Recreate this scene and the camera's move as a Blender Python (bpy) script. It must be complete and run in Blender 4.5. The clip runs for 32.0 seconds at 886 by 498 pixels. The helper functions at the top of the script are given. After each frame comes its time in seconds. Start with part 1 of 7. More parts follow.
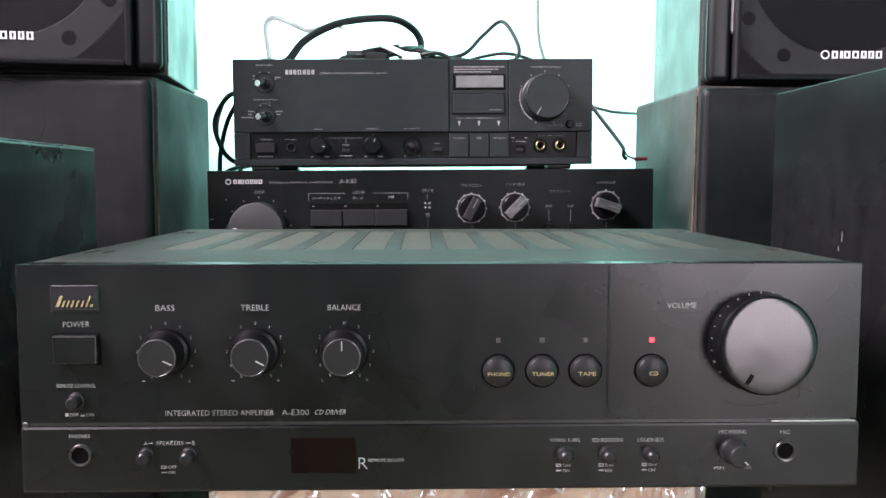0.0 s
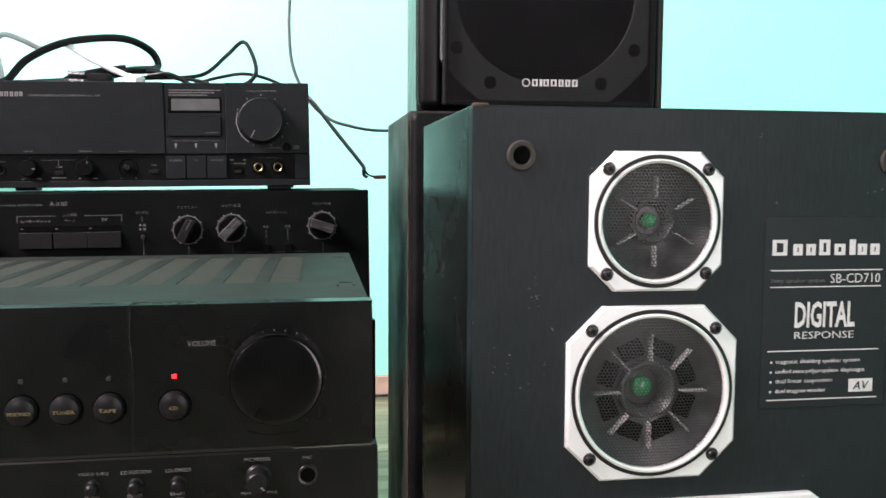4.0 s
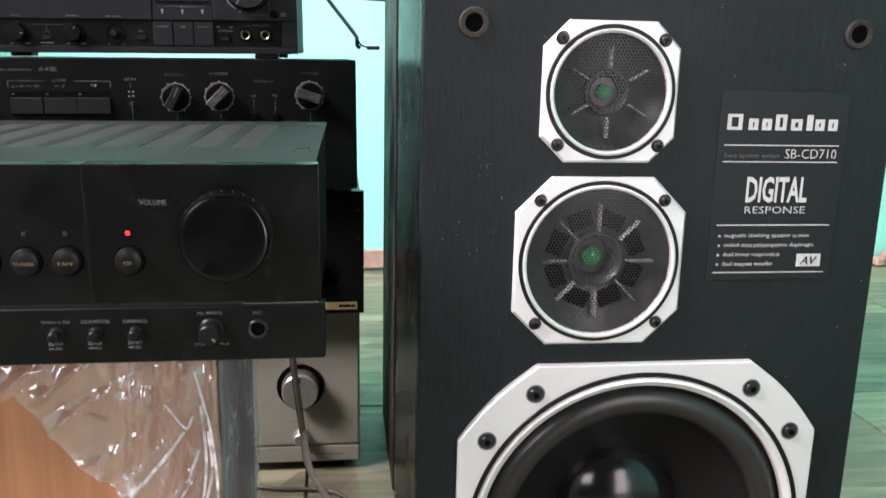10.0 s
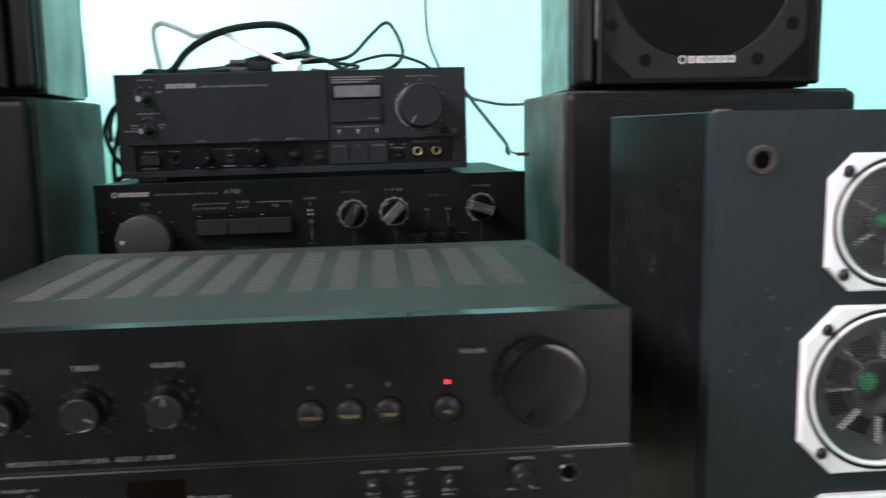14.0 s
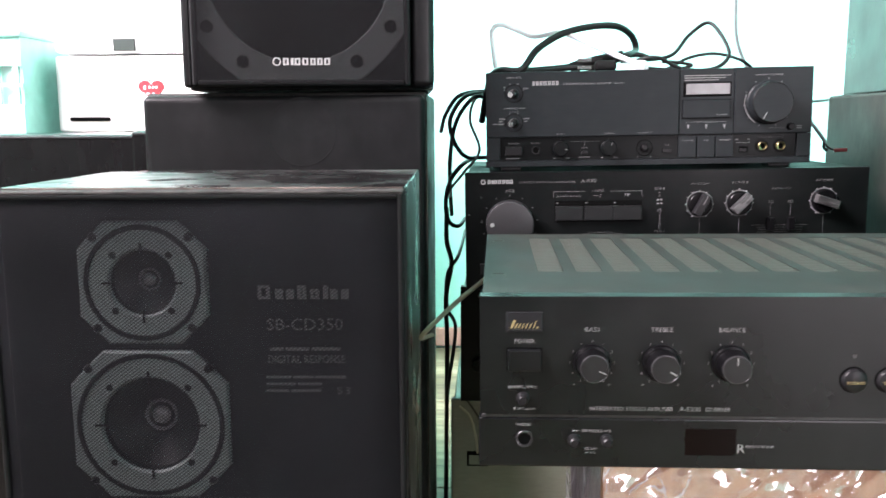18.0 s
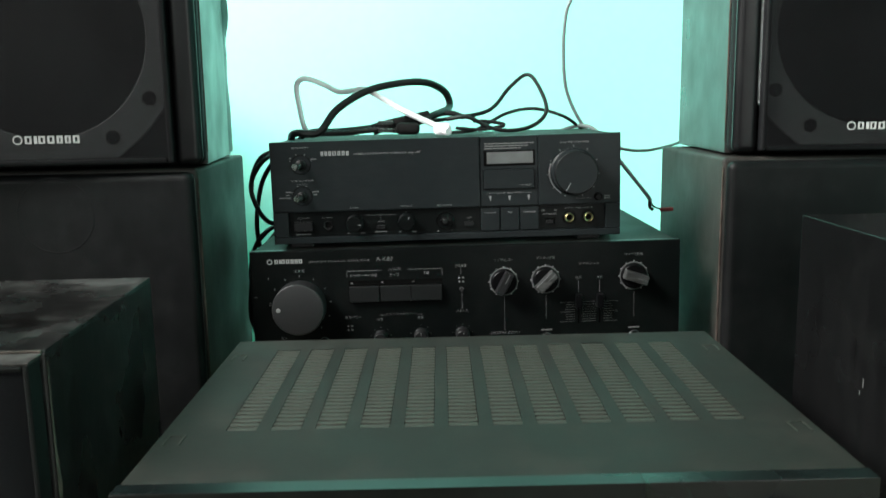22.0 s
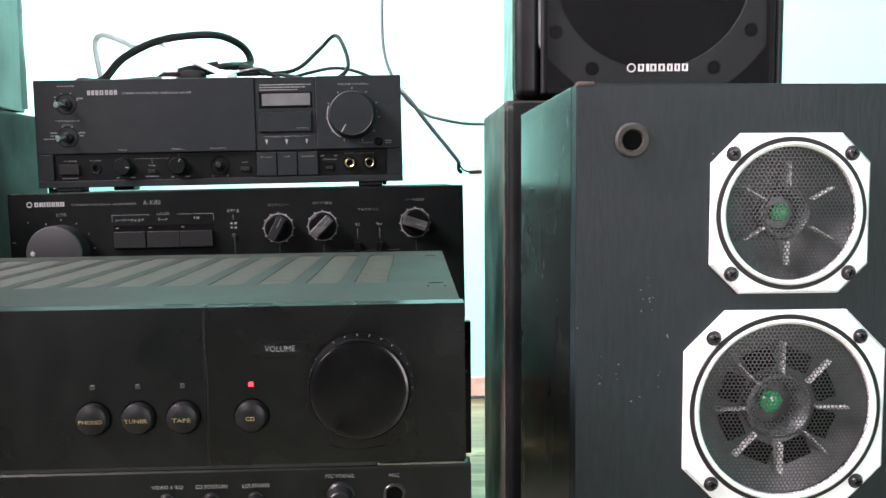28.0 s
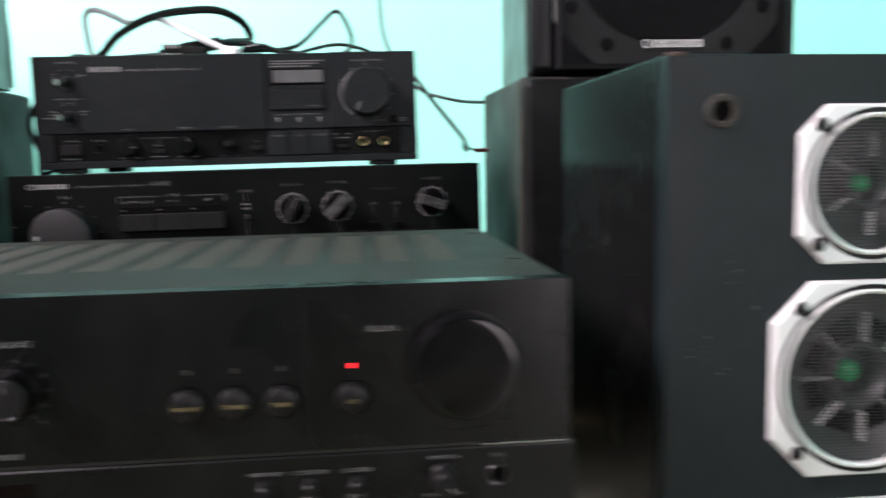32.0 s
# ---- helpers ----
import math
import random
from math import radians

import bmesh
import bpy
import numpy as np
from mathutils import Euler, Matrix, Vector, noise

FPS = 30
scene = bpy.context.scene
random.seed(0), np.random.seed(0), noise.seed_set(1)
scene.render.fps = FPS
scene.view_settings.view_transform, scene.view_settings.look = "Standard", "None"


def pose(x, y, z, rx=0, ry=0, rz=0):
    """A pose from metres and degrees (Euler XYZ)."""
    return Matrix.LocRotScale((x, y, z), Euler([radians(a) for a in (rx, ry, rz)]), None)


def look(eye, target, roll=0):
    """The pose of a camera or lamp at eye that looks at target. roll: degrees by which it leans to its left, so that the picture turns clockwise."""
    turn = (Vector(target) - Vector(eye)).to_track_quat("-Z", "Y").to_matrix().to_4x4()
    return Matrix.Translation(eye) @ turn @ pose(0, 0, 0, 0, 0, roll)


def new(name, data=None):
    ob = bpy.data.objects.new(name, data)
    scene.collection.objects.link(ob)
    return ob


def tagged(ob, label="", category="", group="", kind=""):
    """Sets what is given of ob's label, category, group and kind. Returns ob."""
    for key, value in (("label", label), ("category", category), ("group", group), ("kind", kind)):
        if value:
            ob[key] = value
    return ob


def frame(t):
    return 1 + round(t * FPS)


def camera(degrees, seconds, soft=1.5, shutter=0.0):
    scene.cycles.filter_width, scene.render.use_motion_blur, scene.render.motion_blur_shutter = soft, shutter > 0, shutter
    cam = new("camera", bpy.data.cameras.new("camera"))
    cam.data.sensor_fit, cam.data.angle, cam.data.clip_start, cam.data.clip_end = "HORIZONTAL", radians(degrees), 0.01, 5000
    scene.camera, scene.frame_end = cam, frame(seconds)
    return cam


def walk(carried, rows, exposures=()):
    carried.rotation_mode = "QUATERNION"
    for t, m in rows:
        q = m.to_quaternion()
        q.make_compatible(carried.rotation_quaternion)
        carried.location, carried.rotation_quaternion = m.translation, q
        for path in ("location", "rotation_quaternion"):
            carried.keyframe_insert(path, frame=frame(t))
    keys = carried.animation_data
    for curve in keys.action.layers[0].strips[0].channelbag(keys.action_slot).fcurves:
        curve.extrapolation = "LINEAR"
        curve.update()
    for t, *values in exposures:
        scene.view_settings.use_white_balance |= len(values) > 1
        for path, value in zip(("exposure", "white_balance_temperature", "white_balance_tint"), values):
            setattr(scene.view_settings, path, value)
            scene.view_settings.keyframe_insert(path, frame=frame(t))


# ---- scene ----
cam = camera(55.35, 32.0, shutter=0.5)
PATH = [
    (0, (0.0182, 0.0195, 0.4856), (0.0853, 2.0118, 0.3239), 0.42),
    (0.5, (0.02, 0.0198, 0.4863), (0.0902, 2.0127, 0.334), 0.36),
    (1, (0.0181, 0.0178, 0.4861), (0.0941, 2.0116, 0.3482), 0.53),
    (1.5, (0.018, 0.0178, 0.486), (0.1199, 2.0112, 0.3596), 0.53),
    (2, (0.0189, 0.0226, 0.4864), (0.2256, 2.0076, 0.3552), 0.95),
    (2.5, (0.065, 0.0059, 0.5002), (0.3098, 1.9828, 0.3214), 1.16),
    (3, (0.1319, -0.0077, 0.5017), (0.4239, 1.9648, 0.3458), 0.55),
    (3.5, (0.1736, -0.0147, 0.5055), (0.4952, 1.9536, 0.3559), 0.22),
    (4, (0.1982, -0.0222, 0.5104), (0.5083, 1.9468, 0.3462), 0.30),
    (4.5, (0.2194, -0.0251, 0.5111), (0.5318, 1.9406, 0.3151), 0.61),
    (6.5, (0.2662, -0.0431, 0.5258), (0.6097, 1.9171, 0.327), -0.31),
    (7, (0.2598, -0.0192, 0.5126), (0.5921, 1.9404, 0.2903), -1.23),
    (7.5, (0.2522, 0.0022, 0.507), (0.5386, 1.9674, 0.2703), -1.86),
    (8, (0.2491, 0.0167, 0.5004), (0.4998, 1.9852, 0.2514), -1.81),
    (8.5, (0.2449, 0.0147, 0.4962), (0.4722, 1.9816, 0.2136), -1.28),
    (9, (0.2436, -0.0051, 0.5009), (0.4652, 1.9558, 0.1759), -0.54),
    (9.5, (0.242, -0.0221, 0.5048), (0.4737, 1.9279, 0.1253), 0.35),
    (10, (0.2404, -0.04, 0.5057), (0.4841, 1.8943, 0.0591), 1.25),
    (10.5, (0.2318, -0.0615, 0.5103), (0.4833, 1.8555, -0.0016), 2.14),
    (11, (0.2235, -0.0979, 0.5228), (0.481, 1.8077, -0.0272), 2.32),
    (11.5, (0.2185, -0.1116, 0.5269), (0.4888, 1.7854, -0.0463), 2.55),
    (12, (0.217, -0.1107, 0.5411), (0.5117, 1.8015, 0.0345), 2.02),
    (12.5, (0.2241, -0.0795, 0.5524), (0.5316, 1.8622, 0.1844), 0.56),
    (13, (0.2205, -0.0507, 0.5492), (0.5065, 1.9041, 0.2378), -0.91),
    (13.5, (0.1698, -0.028, 0.5453), (0.4013, 1.9376, 0.2576), -1.18),
    (14, (0.0908, -0.0232, 0.5444), (0.2652, 1.9494, 0.2637), -0.91),
    (14.5, (0.0078, -0.0291, 0.5455), (0.125, 1.9469, 0.2596), 0.20),
    (15, (-0.056, -0.0371, 0.5522), (-0.0159, 1.9432, 0.2752), 1.19),
    (15.5, (-0.0988, -0.0343, 0.5477), (-0.1224, 1.947, 0.2754), 0.13),
    (17.5, (-0.1705, -0.0827, 0.5429), (-0.272, 1.8909, 0.2352), 0.17),
    (18, (-0.1607, -0.0904, 0.5504), (-0.2679, 1.8844, 0.2524), -0.26),
    (18.5, (-0.0977, -0.0687, 0.5633), (-0.1601, 1.9108, 0.2848), 0.06),
    (19, (-0.0459, -0.0587, 0.5993), (-0.0583, 1.9249, 0.3441), -0.77),
    (19.5, (-0.0187, -0.0284, 0.6486), (0.0117, 1.9591, 0.4268), -1.95),
    (20, (0.0023, 0.0086, 0.6872), (0.0692, 1.9928, 0.4459), -1.86),
    (20.5, (0.0036, 0.0104, 0.6844), (0.0596, 1.9886, 0.3952), -0.79),
    (21, (0.0044, 0.0095, 0.6737), (0.0361, 1.983, 0.3508), -0.38),
    (21.5, (0.0021, 0.01, 0.6616), (0.0256, 1.9819, 0.3281), -0.59),
    (22, (0.0027, 0.006, 0.6391), (0.025, 1.9777, 0.3048), -0.90),
    (22.5, (-0.0002, 0.0174, 0.5996), (0.0139, 1.9919, 0.2817), -1.17),
    (23, (0.0017, 0.0312, 0.5699), (0.0183, 2.0094, 0.2754), -1.00),
    (23.5, (-0.0017, 0.0387, 0.5487), (0.0212, 2.0212, 0.2853), -1.08),
    (24, (-0.0027, 0.0389, 0.5338), (0.0286, 2.024, 0.2921), -0.76),
    (24.5, (0.0336, 0.0378, 0.5349), (0.1572, 2.0207, 0.3056), -0.55),
    (25, (0.0623, 0.0412, 0.5311), (0.3014, 2.015, 0.3153), -0.47),
    (25.5, (0.0968, 0.0451, 0.5232), (0.3802, 2.0133, 0.309), -0.09),
    (26, (0.1281, 0.0468, 0.5184), (0.4171, 2.0141, 0.3036), 0.44),
    (26.5, (0.1461, 0.0366, 0.5152), (0.3765, 2.0124, 0.3076), 0.06),
    (28.5, (0.2109, 0.0221, 0.5039), (0.281, 2.0145, 0.3442), -0.35),
    (29, (0.2089, 0.0247, 0.5035), (0.3922, 2.0097, 0.3414), -0.92),
    (29.5, (0.1905, 0.0266, 0.5073), (0.4455, 2.0028, 0.3354), -0.87),
    (30, (0.2077, 0.028, 0.5066), (0.515, 1.9966, 0.3324), -0.61),
    (30.5, (0.2243, 0.0286, 0.5046), (0.5777, 1.9883, 0.3187), -0.36),
    (31, (0.2312, 0.0297, 0.5031), (0.5972, 1.9862, 0.3083), 0.03),
    (31.5, (0.2253, 0.0315, 0.4988), (0.5693, 1.9907, 0.291), -0.16),
    (32, (0.1322, 0.0372, 0.5022), (0.3436, 2.0149, 0.2927), -0.91),
]
EXPOSURES = [(0, 1.2, 6380, 10), (2, 1.3, 6400, 10), (3, 0.95, 6500, 10), (3.5, 0.5, 6650, 10), (4, 0.15, 6700, 10), (4.5, 0.05, 6650, 10), (6.5, -0.3, 6500, 10), (8, -0.22, 6500, 10), (9, 0.15, 6500, 10), (10, 0.2, 6500, 10), (11, 0.2, 6500, 10), (12, 0.2, 6360, 10), (13, 0.3, 6320, 9), (13.5, 0.2, 6330, 10),
             (14, 0.2, 6330, 10), (14.5, 0.8, 6320, 10), (15, 1.15, 6330, 10), (18.5, 1.1, 6440, 10), (19, 0.85, 6440, 10), (19.5, 0.05, 6420, 10), (20, -0.92, 6350, 10), (20.5, -0.7, 6400, 6), (21, -0.45, 6440, 3), (22, 0.18, 6380, -13), (22.5, 0.8, 6400, -2), (23, 1.2, 6430, 6), (24, 1.46, 6430, 10), (25, 1.28, 6440, 10), (26.5, 1.0, 6500, 10), (28.5, 0.62, 6500, 10), (29, 0.34, 6500, 10), (30, 0.29, 6500, 10), (31, 0.25, 6500, 10), (32, 0.0, 6500, 10)]
walk(cam, [(t, look(eye, target, roll)) for t, eye, target, roll in PATH], EXPOSURES)

# ---------------------------------------------------------------- world and light
world = bpy.data.worlds.new("sky")
scene.world = world
world.use_nodes = True
_wn = world.node_tree.nodes
_sky = _wn.new("ShaderNodeTexSky")
_sky.sky_type = "NISHITA"
_sky.sun_disc = False
_sky.sun_elevation = radians(38)
_sky.sun_rotation = radians(60)
world.node_tree.links.new(_sky.outputs[0], _wn["Background"].inputs[0])
_wn["Background"].inputs[1].default_value = 0.1


def area_lamp(name, eye, target, sx, sy, watts, colour=(1, 1, 1), spread=180):
    d = bpy.data.lights.new(name, "AREA")
    d.shape, d.size, d.size_y, d.energy, d.color = "RECTANGLE", sx, sy, watts, colour
    d.spread = radians(spread)
    ob = new(name, d)
    ob.matrix_world = look(eye, target)
    return ob


# daylight in the openings of the room
area_lamp("daylight_left_window", (-2.12, 0.15, 2.4), (0.1, 1.75, 0.9), 1.6, 1.1, 176, (1.0, 0.86, 0.915), 112)
area_lamp("daylight_rear_door", (1.28, -2.54, 1.02), (0.6, 0.2, 0.6), 0.8, 1.9, 36, (1.0, 0.865, 0.92))
# added fill from behind to brighten the fronts, set in an assumed opening
area_lamp("daylight_rear_window", (-1.55, -2.52, 1.5), (0.1, 0.4, 0.45), 1.0, 0.9, 24, (1.0, 0.865, 0.92))

# ---------------------------------------------------------------- materials
MATS = {}


def material(name, colour, rough=0.5, metal=0.0, grain=0.0, grain_scale=60.0, stretch=(1, 1, 1), stain=0.0, stain_scale=6.0,
             dust=0.0, dust_colour=(0.12, 0.12, 0.115), bump=0.0, bump_scale=400.0, spec=0.5, coat=0.0, rough_var=0.0, flecks=0.0, bump_depth=0.0006):
    """A painted, wooden or metal surface with variation at two scales, fine relief and a little dust."""
    m = bpy.data.materials.new(name)
    m.use_nodes = True
    nt = m.node_tree
    n, l = nt.nodes, nt.links
    b = n["Principled BSDF"]
    b.inputs["Metallic"].default_value = metal
    b.inputs["Specular IOR Level"].default_value = spec
    b.inputs["Coat Weight"].default_value = coat
    b.inputs["Coat Roughness"].default_value = 0.08
    co = n.new("ShaderNodeTexCoord")
    mp = n.new("ShaderNodeMapping")
    mp.inputs["Scale"].default_value = stretch
    l.new(co.outputs["Object"], mp.inputs[0])

    def noise_tex(scale, detail, src):
        t = n.new("ShaderNodeTexNoise")
        t.inputs["Scale"].default_value, t.inputs["Detail"].default_value = scale, detail
        l.new(src, t.inputs["Vector"])
        return t.outputs["Fac"]

    def ramp(src, a, c, lo, hi):
        r = n.new("ShaderNodeMapRange")
        r.inputs[1].default_value, r.inputs[2].default_value, r.inputs[3].default_value, r.inputs[4].default_value = a, c, lo, hi
        l.new(src, r.inputs[0])
        return r.outputs[0]

    def mul(x, y):
        t = n.new("ShaderNodeMath")
        t.operation = "MULTIPLY"
        l.new(x, t.inputs[0]), l.new(y, t.inputs[1])
        return t.outputs[0]

    fine = noise_tex(grain_scale, 6, mp.outputs[0])
    wide = noise_tex(stain_scale, 4, co.outputs["Object"])
    value = mul(ramp(fine, 0.3, 0.7, 1 - grain, 1 + grain), ramp(wide, 0.3, 0.7, 1 - stain, 1 + stain))
    scale = n.new("ShaderNodeVectorMath")
    scale.operation = "SCALE"
    scale.inputs[0].default_value = colour[:3]
    l.new(value, scale.inputs["Scale"])
    out = scale.outputs[0]
    if dust:
        d = ramp(mul(noise_tex(9, 5, co.outputs["Object"]), noise_tex(55, 4, co.outputs["Object"])), 0.22, 0.42, 0.0, dust)
        mix = n.new("ShaderNodeMix")
        mix.data_type = "RGBA"
        l.new(d, mix.inputs[0]), l.new(out, mix.inputs[6])
        mix.inputs[7].default_value = (*dust_colour, 1)
        out = mix.outputs[2]
    if flecks:
        v = n.new("ShaderNodeTexVoronoi")
        v.inputs["Scale"].default_value = 80
        l.new(co.outputs["Object"], v.inputs["Vector"])
        keep = ramp(noise_tex(7, 3, co.outputs["Object"]), 0.54, 0.66, 0.0, flecks)
        mix = n.new("ShaderNodeMix")
        mix.data_type = "RGBA"
        l.new(mul(ramp(v.outputs["Distance"], 0.035, 0.06, 1.0, 0.0), keep), mix.inputs[0]), l.new(out, mix.inputs[6])
        mix.inputs[7].default_value = (0.45, 0.43, 0.4, 1)
        out = mix.outputs[2]
    l.new(out, b.inputs["Base Color"])
    l.new(ramp(noise_tex(14, 5, co.outputs["Object"]), 0.3, 0.7, max(0.02, rough - rough_var), min(1, rough + rough_var)), b.inputs["Roughness"])
    if bump:
        bp = n.new("ShaderNodeBump")
        bp.inputs["Strength"].default_value, bp.inputs["Distance"].default_value = bump, bump_depth
        l.new(noise_tex(bump_scale, 3, mp.outputs[0]), bp.inputs["Height"])
        l.new(bp.outputs[0], b.inputs["Normal"])
    MATS[name] = m
    return m


def cloth(name, colour, opacity, pitch, contrast):
    """See-through woven cloth or fine mesh: threads in two slanting directions."""
    m = bpy.data.materials.new(name)
    m.use_nodes = True
    nt = m.node_tree
    n, l = nt.nodes, nt.links
    b = n["Principled BSDF"]
    b.inputs["Base Color"].default_value = (*colour, 1)
    b.inputs["Roughness"].default_value = 0.75
    b.inputs["Specular IOR Level"].default_value = 0.08
    co = n.new("ShaderNodeTexCoord")
    facs = []
    for turn in (38, -38):
        mp = n.new("ShaderNodeMapping")
        mp.inputs["Rotation"].default_value = (0, radians(turn), 0)
        l.new(co.outputs["Object"], mp.inputs[0])
        w = n.new("ShaderNodeTexWave")
        w.bands_direction = "Z"
        w.inputs["Scale"].default_value = 0.314 / pitch
        w.inputs["Distortion"].default_value = 0.15
        l.new(mp.outputs[0], w.inputs["Vector"])
        facs.append(w.outputs["Fac"])
    mx = n.new("ShaderNodeMath")
    mx.operation = "MAXIMUM"
    l.new(facs[0], mx.inputs[0]), l.new(facs[1], mx.inputs[1])
    no = n.new("ShaderNodeTexNoise")
    no.inputs["Scale"].default_value, no.inputs["Detail"].default_value = 14, 5
    l.new(co.outputs["Object"], no.inputs["Vector"])
    r = n.new("ShaderNodeMapRange")
    r.inputs[1].default_value, r.inputs[2].default_value = 0.35, 0.9
    r.inputs[3].default_value, r.inputs[4].default_value = opacity - contrast, opacity + contrast
    l.new(mx.outputs[0], r.inputs[0])
    l.new(r.outputs[0], b.inputs["Alpha"])
    r2 = n.new("ShaderNodeMapRange")
    r2.inputs[1].default_value, r2.inputs[2].default_value, r2.inputs[3].default_value, r2.inputs[4].default_value = 0.3, 0.7, 0.7, 1.35
    l.new(no.outputs["Fac"], r2.inputs[0])
    sc = n.new("ShaderNodeVectorMath")
    sc.operation = "SCALE"
    sc.inputs[0].default_value = colour
    l.new(r2.outputs[0], sc.inputs["Scale"])
    l.new(sc.outputs[0], b.inputs["Base Color"])
    MATS[name] = m
    return m


def film_wrap(name, clear=0.9, slant=-32.0, gloss=0.24):
    """Thin clear plastic film: mostly see-through, milky and shiny along slanting folds."""
    m = bpy.data.materials.new(name)
    m.use_nodes = True
    nt = m.node_tree
    n, l = nt.nodes, nt.links
    out = n["Material Output"]
    n.remove(n["Principled BSDF"])
    co = n.new("ShaderNodeTexCoord")
    turn = n.new("ShaderNodeMapping")
    turn.inputs["Rotation"].default_value = (0, radians(slant), 0)
    l.new(co.outputs["Object"], turn.inputs[0])
    mp = n.new("ShaderNodeMapping")
    mp.inputs["Scale"].default_value = (1.0, 1.0, 0.34)
    l.new(turn.outputs[0], mp.inputs[0])

    def tex(scale, detail, src, distort=0.0):
        t = n.new("ShaderNodeTexNoise")
        t.inputs["Scale"].default_value, t.inputs["Detail"].default_value, t.inputs["Distortion"].default_value = scale, detail, distort
        l.new(src, t.inputs["Vector"])
        return t.outputs["Fac"]

    def remap(src, a, c, lo, hi):
        r = n.new("ShaderNodeMapRange")
        r.inputs[1].default_value, r.inputs[2].default_value, r.inputs[3].default_value, r.inputs[4].default_value = a, c, lo, hi
        l.new(src, r.inputs[0])
        return r.outputs[0]

    def calc(op, x, y):
        t = n.new("ShaderNodeMath")
        t.operation = op
        l.new(x, t.inputs[0])
        if isinstance(y, float):
            t.inputs[1].default_value = y
        else:
            l.new(y, t.inputs[1])
        return t.outputs[0]

    def cells(scale, src, feature):
        v = n.new("ShaderNodeTexVoronoi")
        v.feature = feature
        v.inputs["Scale"].default_value = scale
        l.new(src, v.inputs["Vector"])
        return v.outputs["Distance"]

    warp = n.new("ShaderNodeVectorMath")
    warp.operation = "MULTIPLY_ADD"
    wob = n.new("ShaderNodeTexNoise")
    wob.inputs["Scale"].default_value, wob.inputs["Detail"].default_value = 25, 3
    l.new(co.outputs["Object"], wob.inputs["Vector"])
    warp.inputs[1].default_value = (0.035, 0.035, 0.035)
    l.new(wob.outputs["Color"], warp.inputs[0]), l.new(mp.outputs[0], warp.inputs[2])
    crease = remap(cells(24, warp.outputs[0], "DISTANCE_TO_EDGE"), 0.0, 0.05, 1.0, 0.0)
    fine = remap(cells(60, warp.outputs[0], "DISTANCE_TO_EDGE"), 0.0, 0.05, 1.0, 0.0)
    broad = remap(tex(20, 4, mp.outputs[0], 0.8), 0.48, 0.7, 0.0, 1.0)
    spots = remap(tex(17, 4, co.outputs["Object"]), 0.5, 0.66, 0.0, 1.0)
    lines = calc("MULTIPLY", calc("ADD", crease, calc("MULTIPLY", fine, 0.5)), spots)
    milk = calc("ADD", lines, calc("MULTIPLY", broad, 0.22))
    fac = remap(milk, 0.0, 1.0, 1.0 - clear, 0.9)
    height = calc("ADD", cells(24, warp.outputs[0], "F1"), calc("MULTIPLY", cells(60, warp.outputs[0], "F1"), 0.3))
    bp = n.new("ShaderNodeBump")
    bp.inputs["Strength"].default_value, bp.inputs["Distance"].default_value = 0.6, 0.007
    l.new(height, bp.inputs["Height"])
    gl = n.new("ShaderNodeBsdfGlossy")
    gl.inputs["Roughness"].default_value = 0.12
    l.new(bp.outputs[0], gl.inputs["Normal"])
    df = n.new("ShaderNodeBsdfDiffuse")
    df.inputs["Color"].default_value = (0.86, 0.83, 0.88, 1)
    tr = n.new("ShaderNodeBsdfTransparent")
    skin, mix = n.new("ShaderNodeMixShader"), n.new("ShaderNodeMixShader")
    l.new(fac, skin.inputs[0]), l.new(tr.outputs[0], skin.inputs[1]), l.new(df.outputs[0], skin.inputs[2])
    mix.inputs[0].default_value = gloss
    l.new(skin.outputs[0], mix.inputs[1]), l.new(gl.outputs[0], mix.inputs[2])
    l.new(mix.outputs[0], out.inputs["Surface"])
    MATS[name] = m
    return m


def glow(name, colour, strength):
    m = bpy.data.materials.new(name)
    m.use_nodes = True
    b = m.node_tree.nodes["Principled BSDF"]
    b.inputs["Base Color"].default_value = (*colour, 1)
    b.inputs["Emission Color"].default_value = (*colour, 1)
    b.inputs["Emission Strength"].default_value = strength
    MATS[name] = m
    return m


PANEL = material("black_anodised_panel", (0.0020, 0.0026, 0.0029), 0.3, 0.0, 0.15, 300, (0.15, 1, 1), 0.12, 5, 0.02, (0.08, 0.08, 0.08), bump=0.06, bump_scale=900, rough_var=0.08, spec=0.28)
PANEL_GLOSS = material("gloss_black_panel", (0.0018, 0.0022, 0.0025), 0.26, 0.0, 0.05, 200, (1, 1, 1), 0.1, 5, 0.012, bump=0.22, bump_scale=22, bump_depth=0.0012, rough_var=0.06, spec=0.34)
KPANEL = material("charcoal_panel", (0.0056, 0.0074, 0.0083), 0.42, 0.0, 0.1, 300, (0.2, 1, 1), 0.08, 5, 0.02, bump=0.05, bump_scale=900, rough_var=0.04, spec=0.15)
PPANEL = material("deep_black_panel", (0.0022, 0.0028, 0.0028), 0.33, 0.0, 0.1, 300, (0.2, 1, 1), 0.08, 5, 0.012, rough_var=0.05, spec=0.1)
COVER = material("dusty_cover_paint", (0.0085, 0.0082, 0.0072), 0.6, 0.0, 0.12, 240, (1, 1, 1), 0.15, 7, 0.15, (0.05, 0.046, 0.04), bump=0.1, bump_scale=1400, rough_var=0.06, spec=0.16)
SLOT = material("slot_inside", (0.008, 0.008, 0.008), 0.8, 0.0, 0.3, 120, (1, 1, 1), 0.2, 12, spec=0.1)
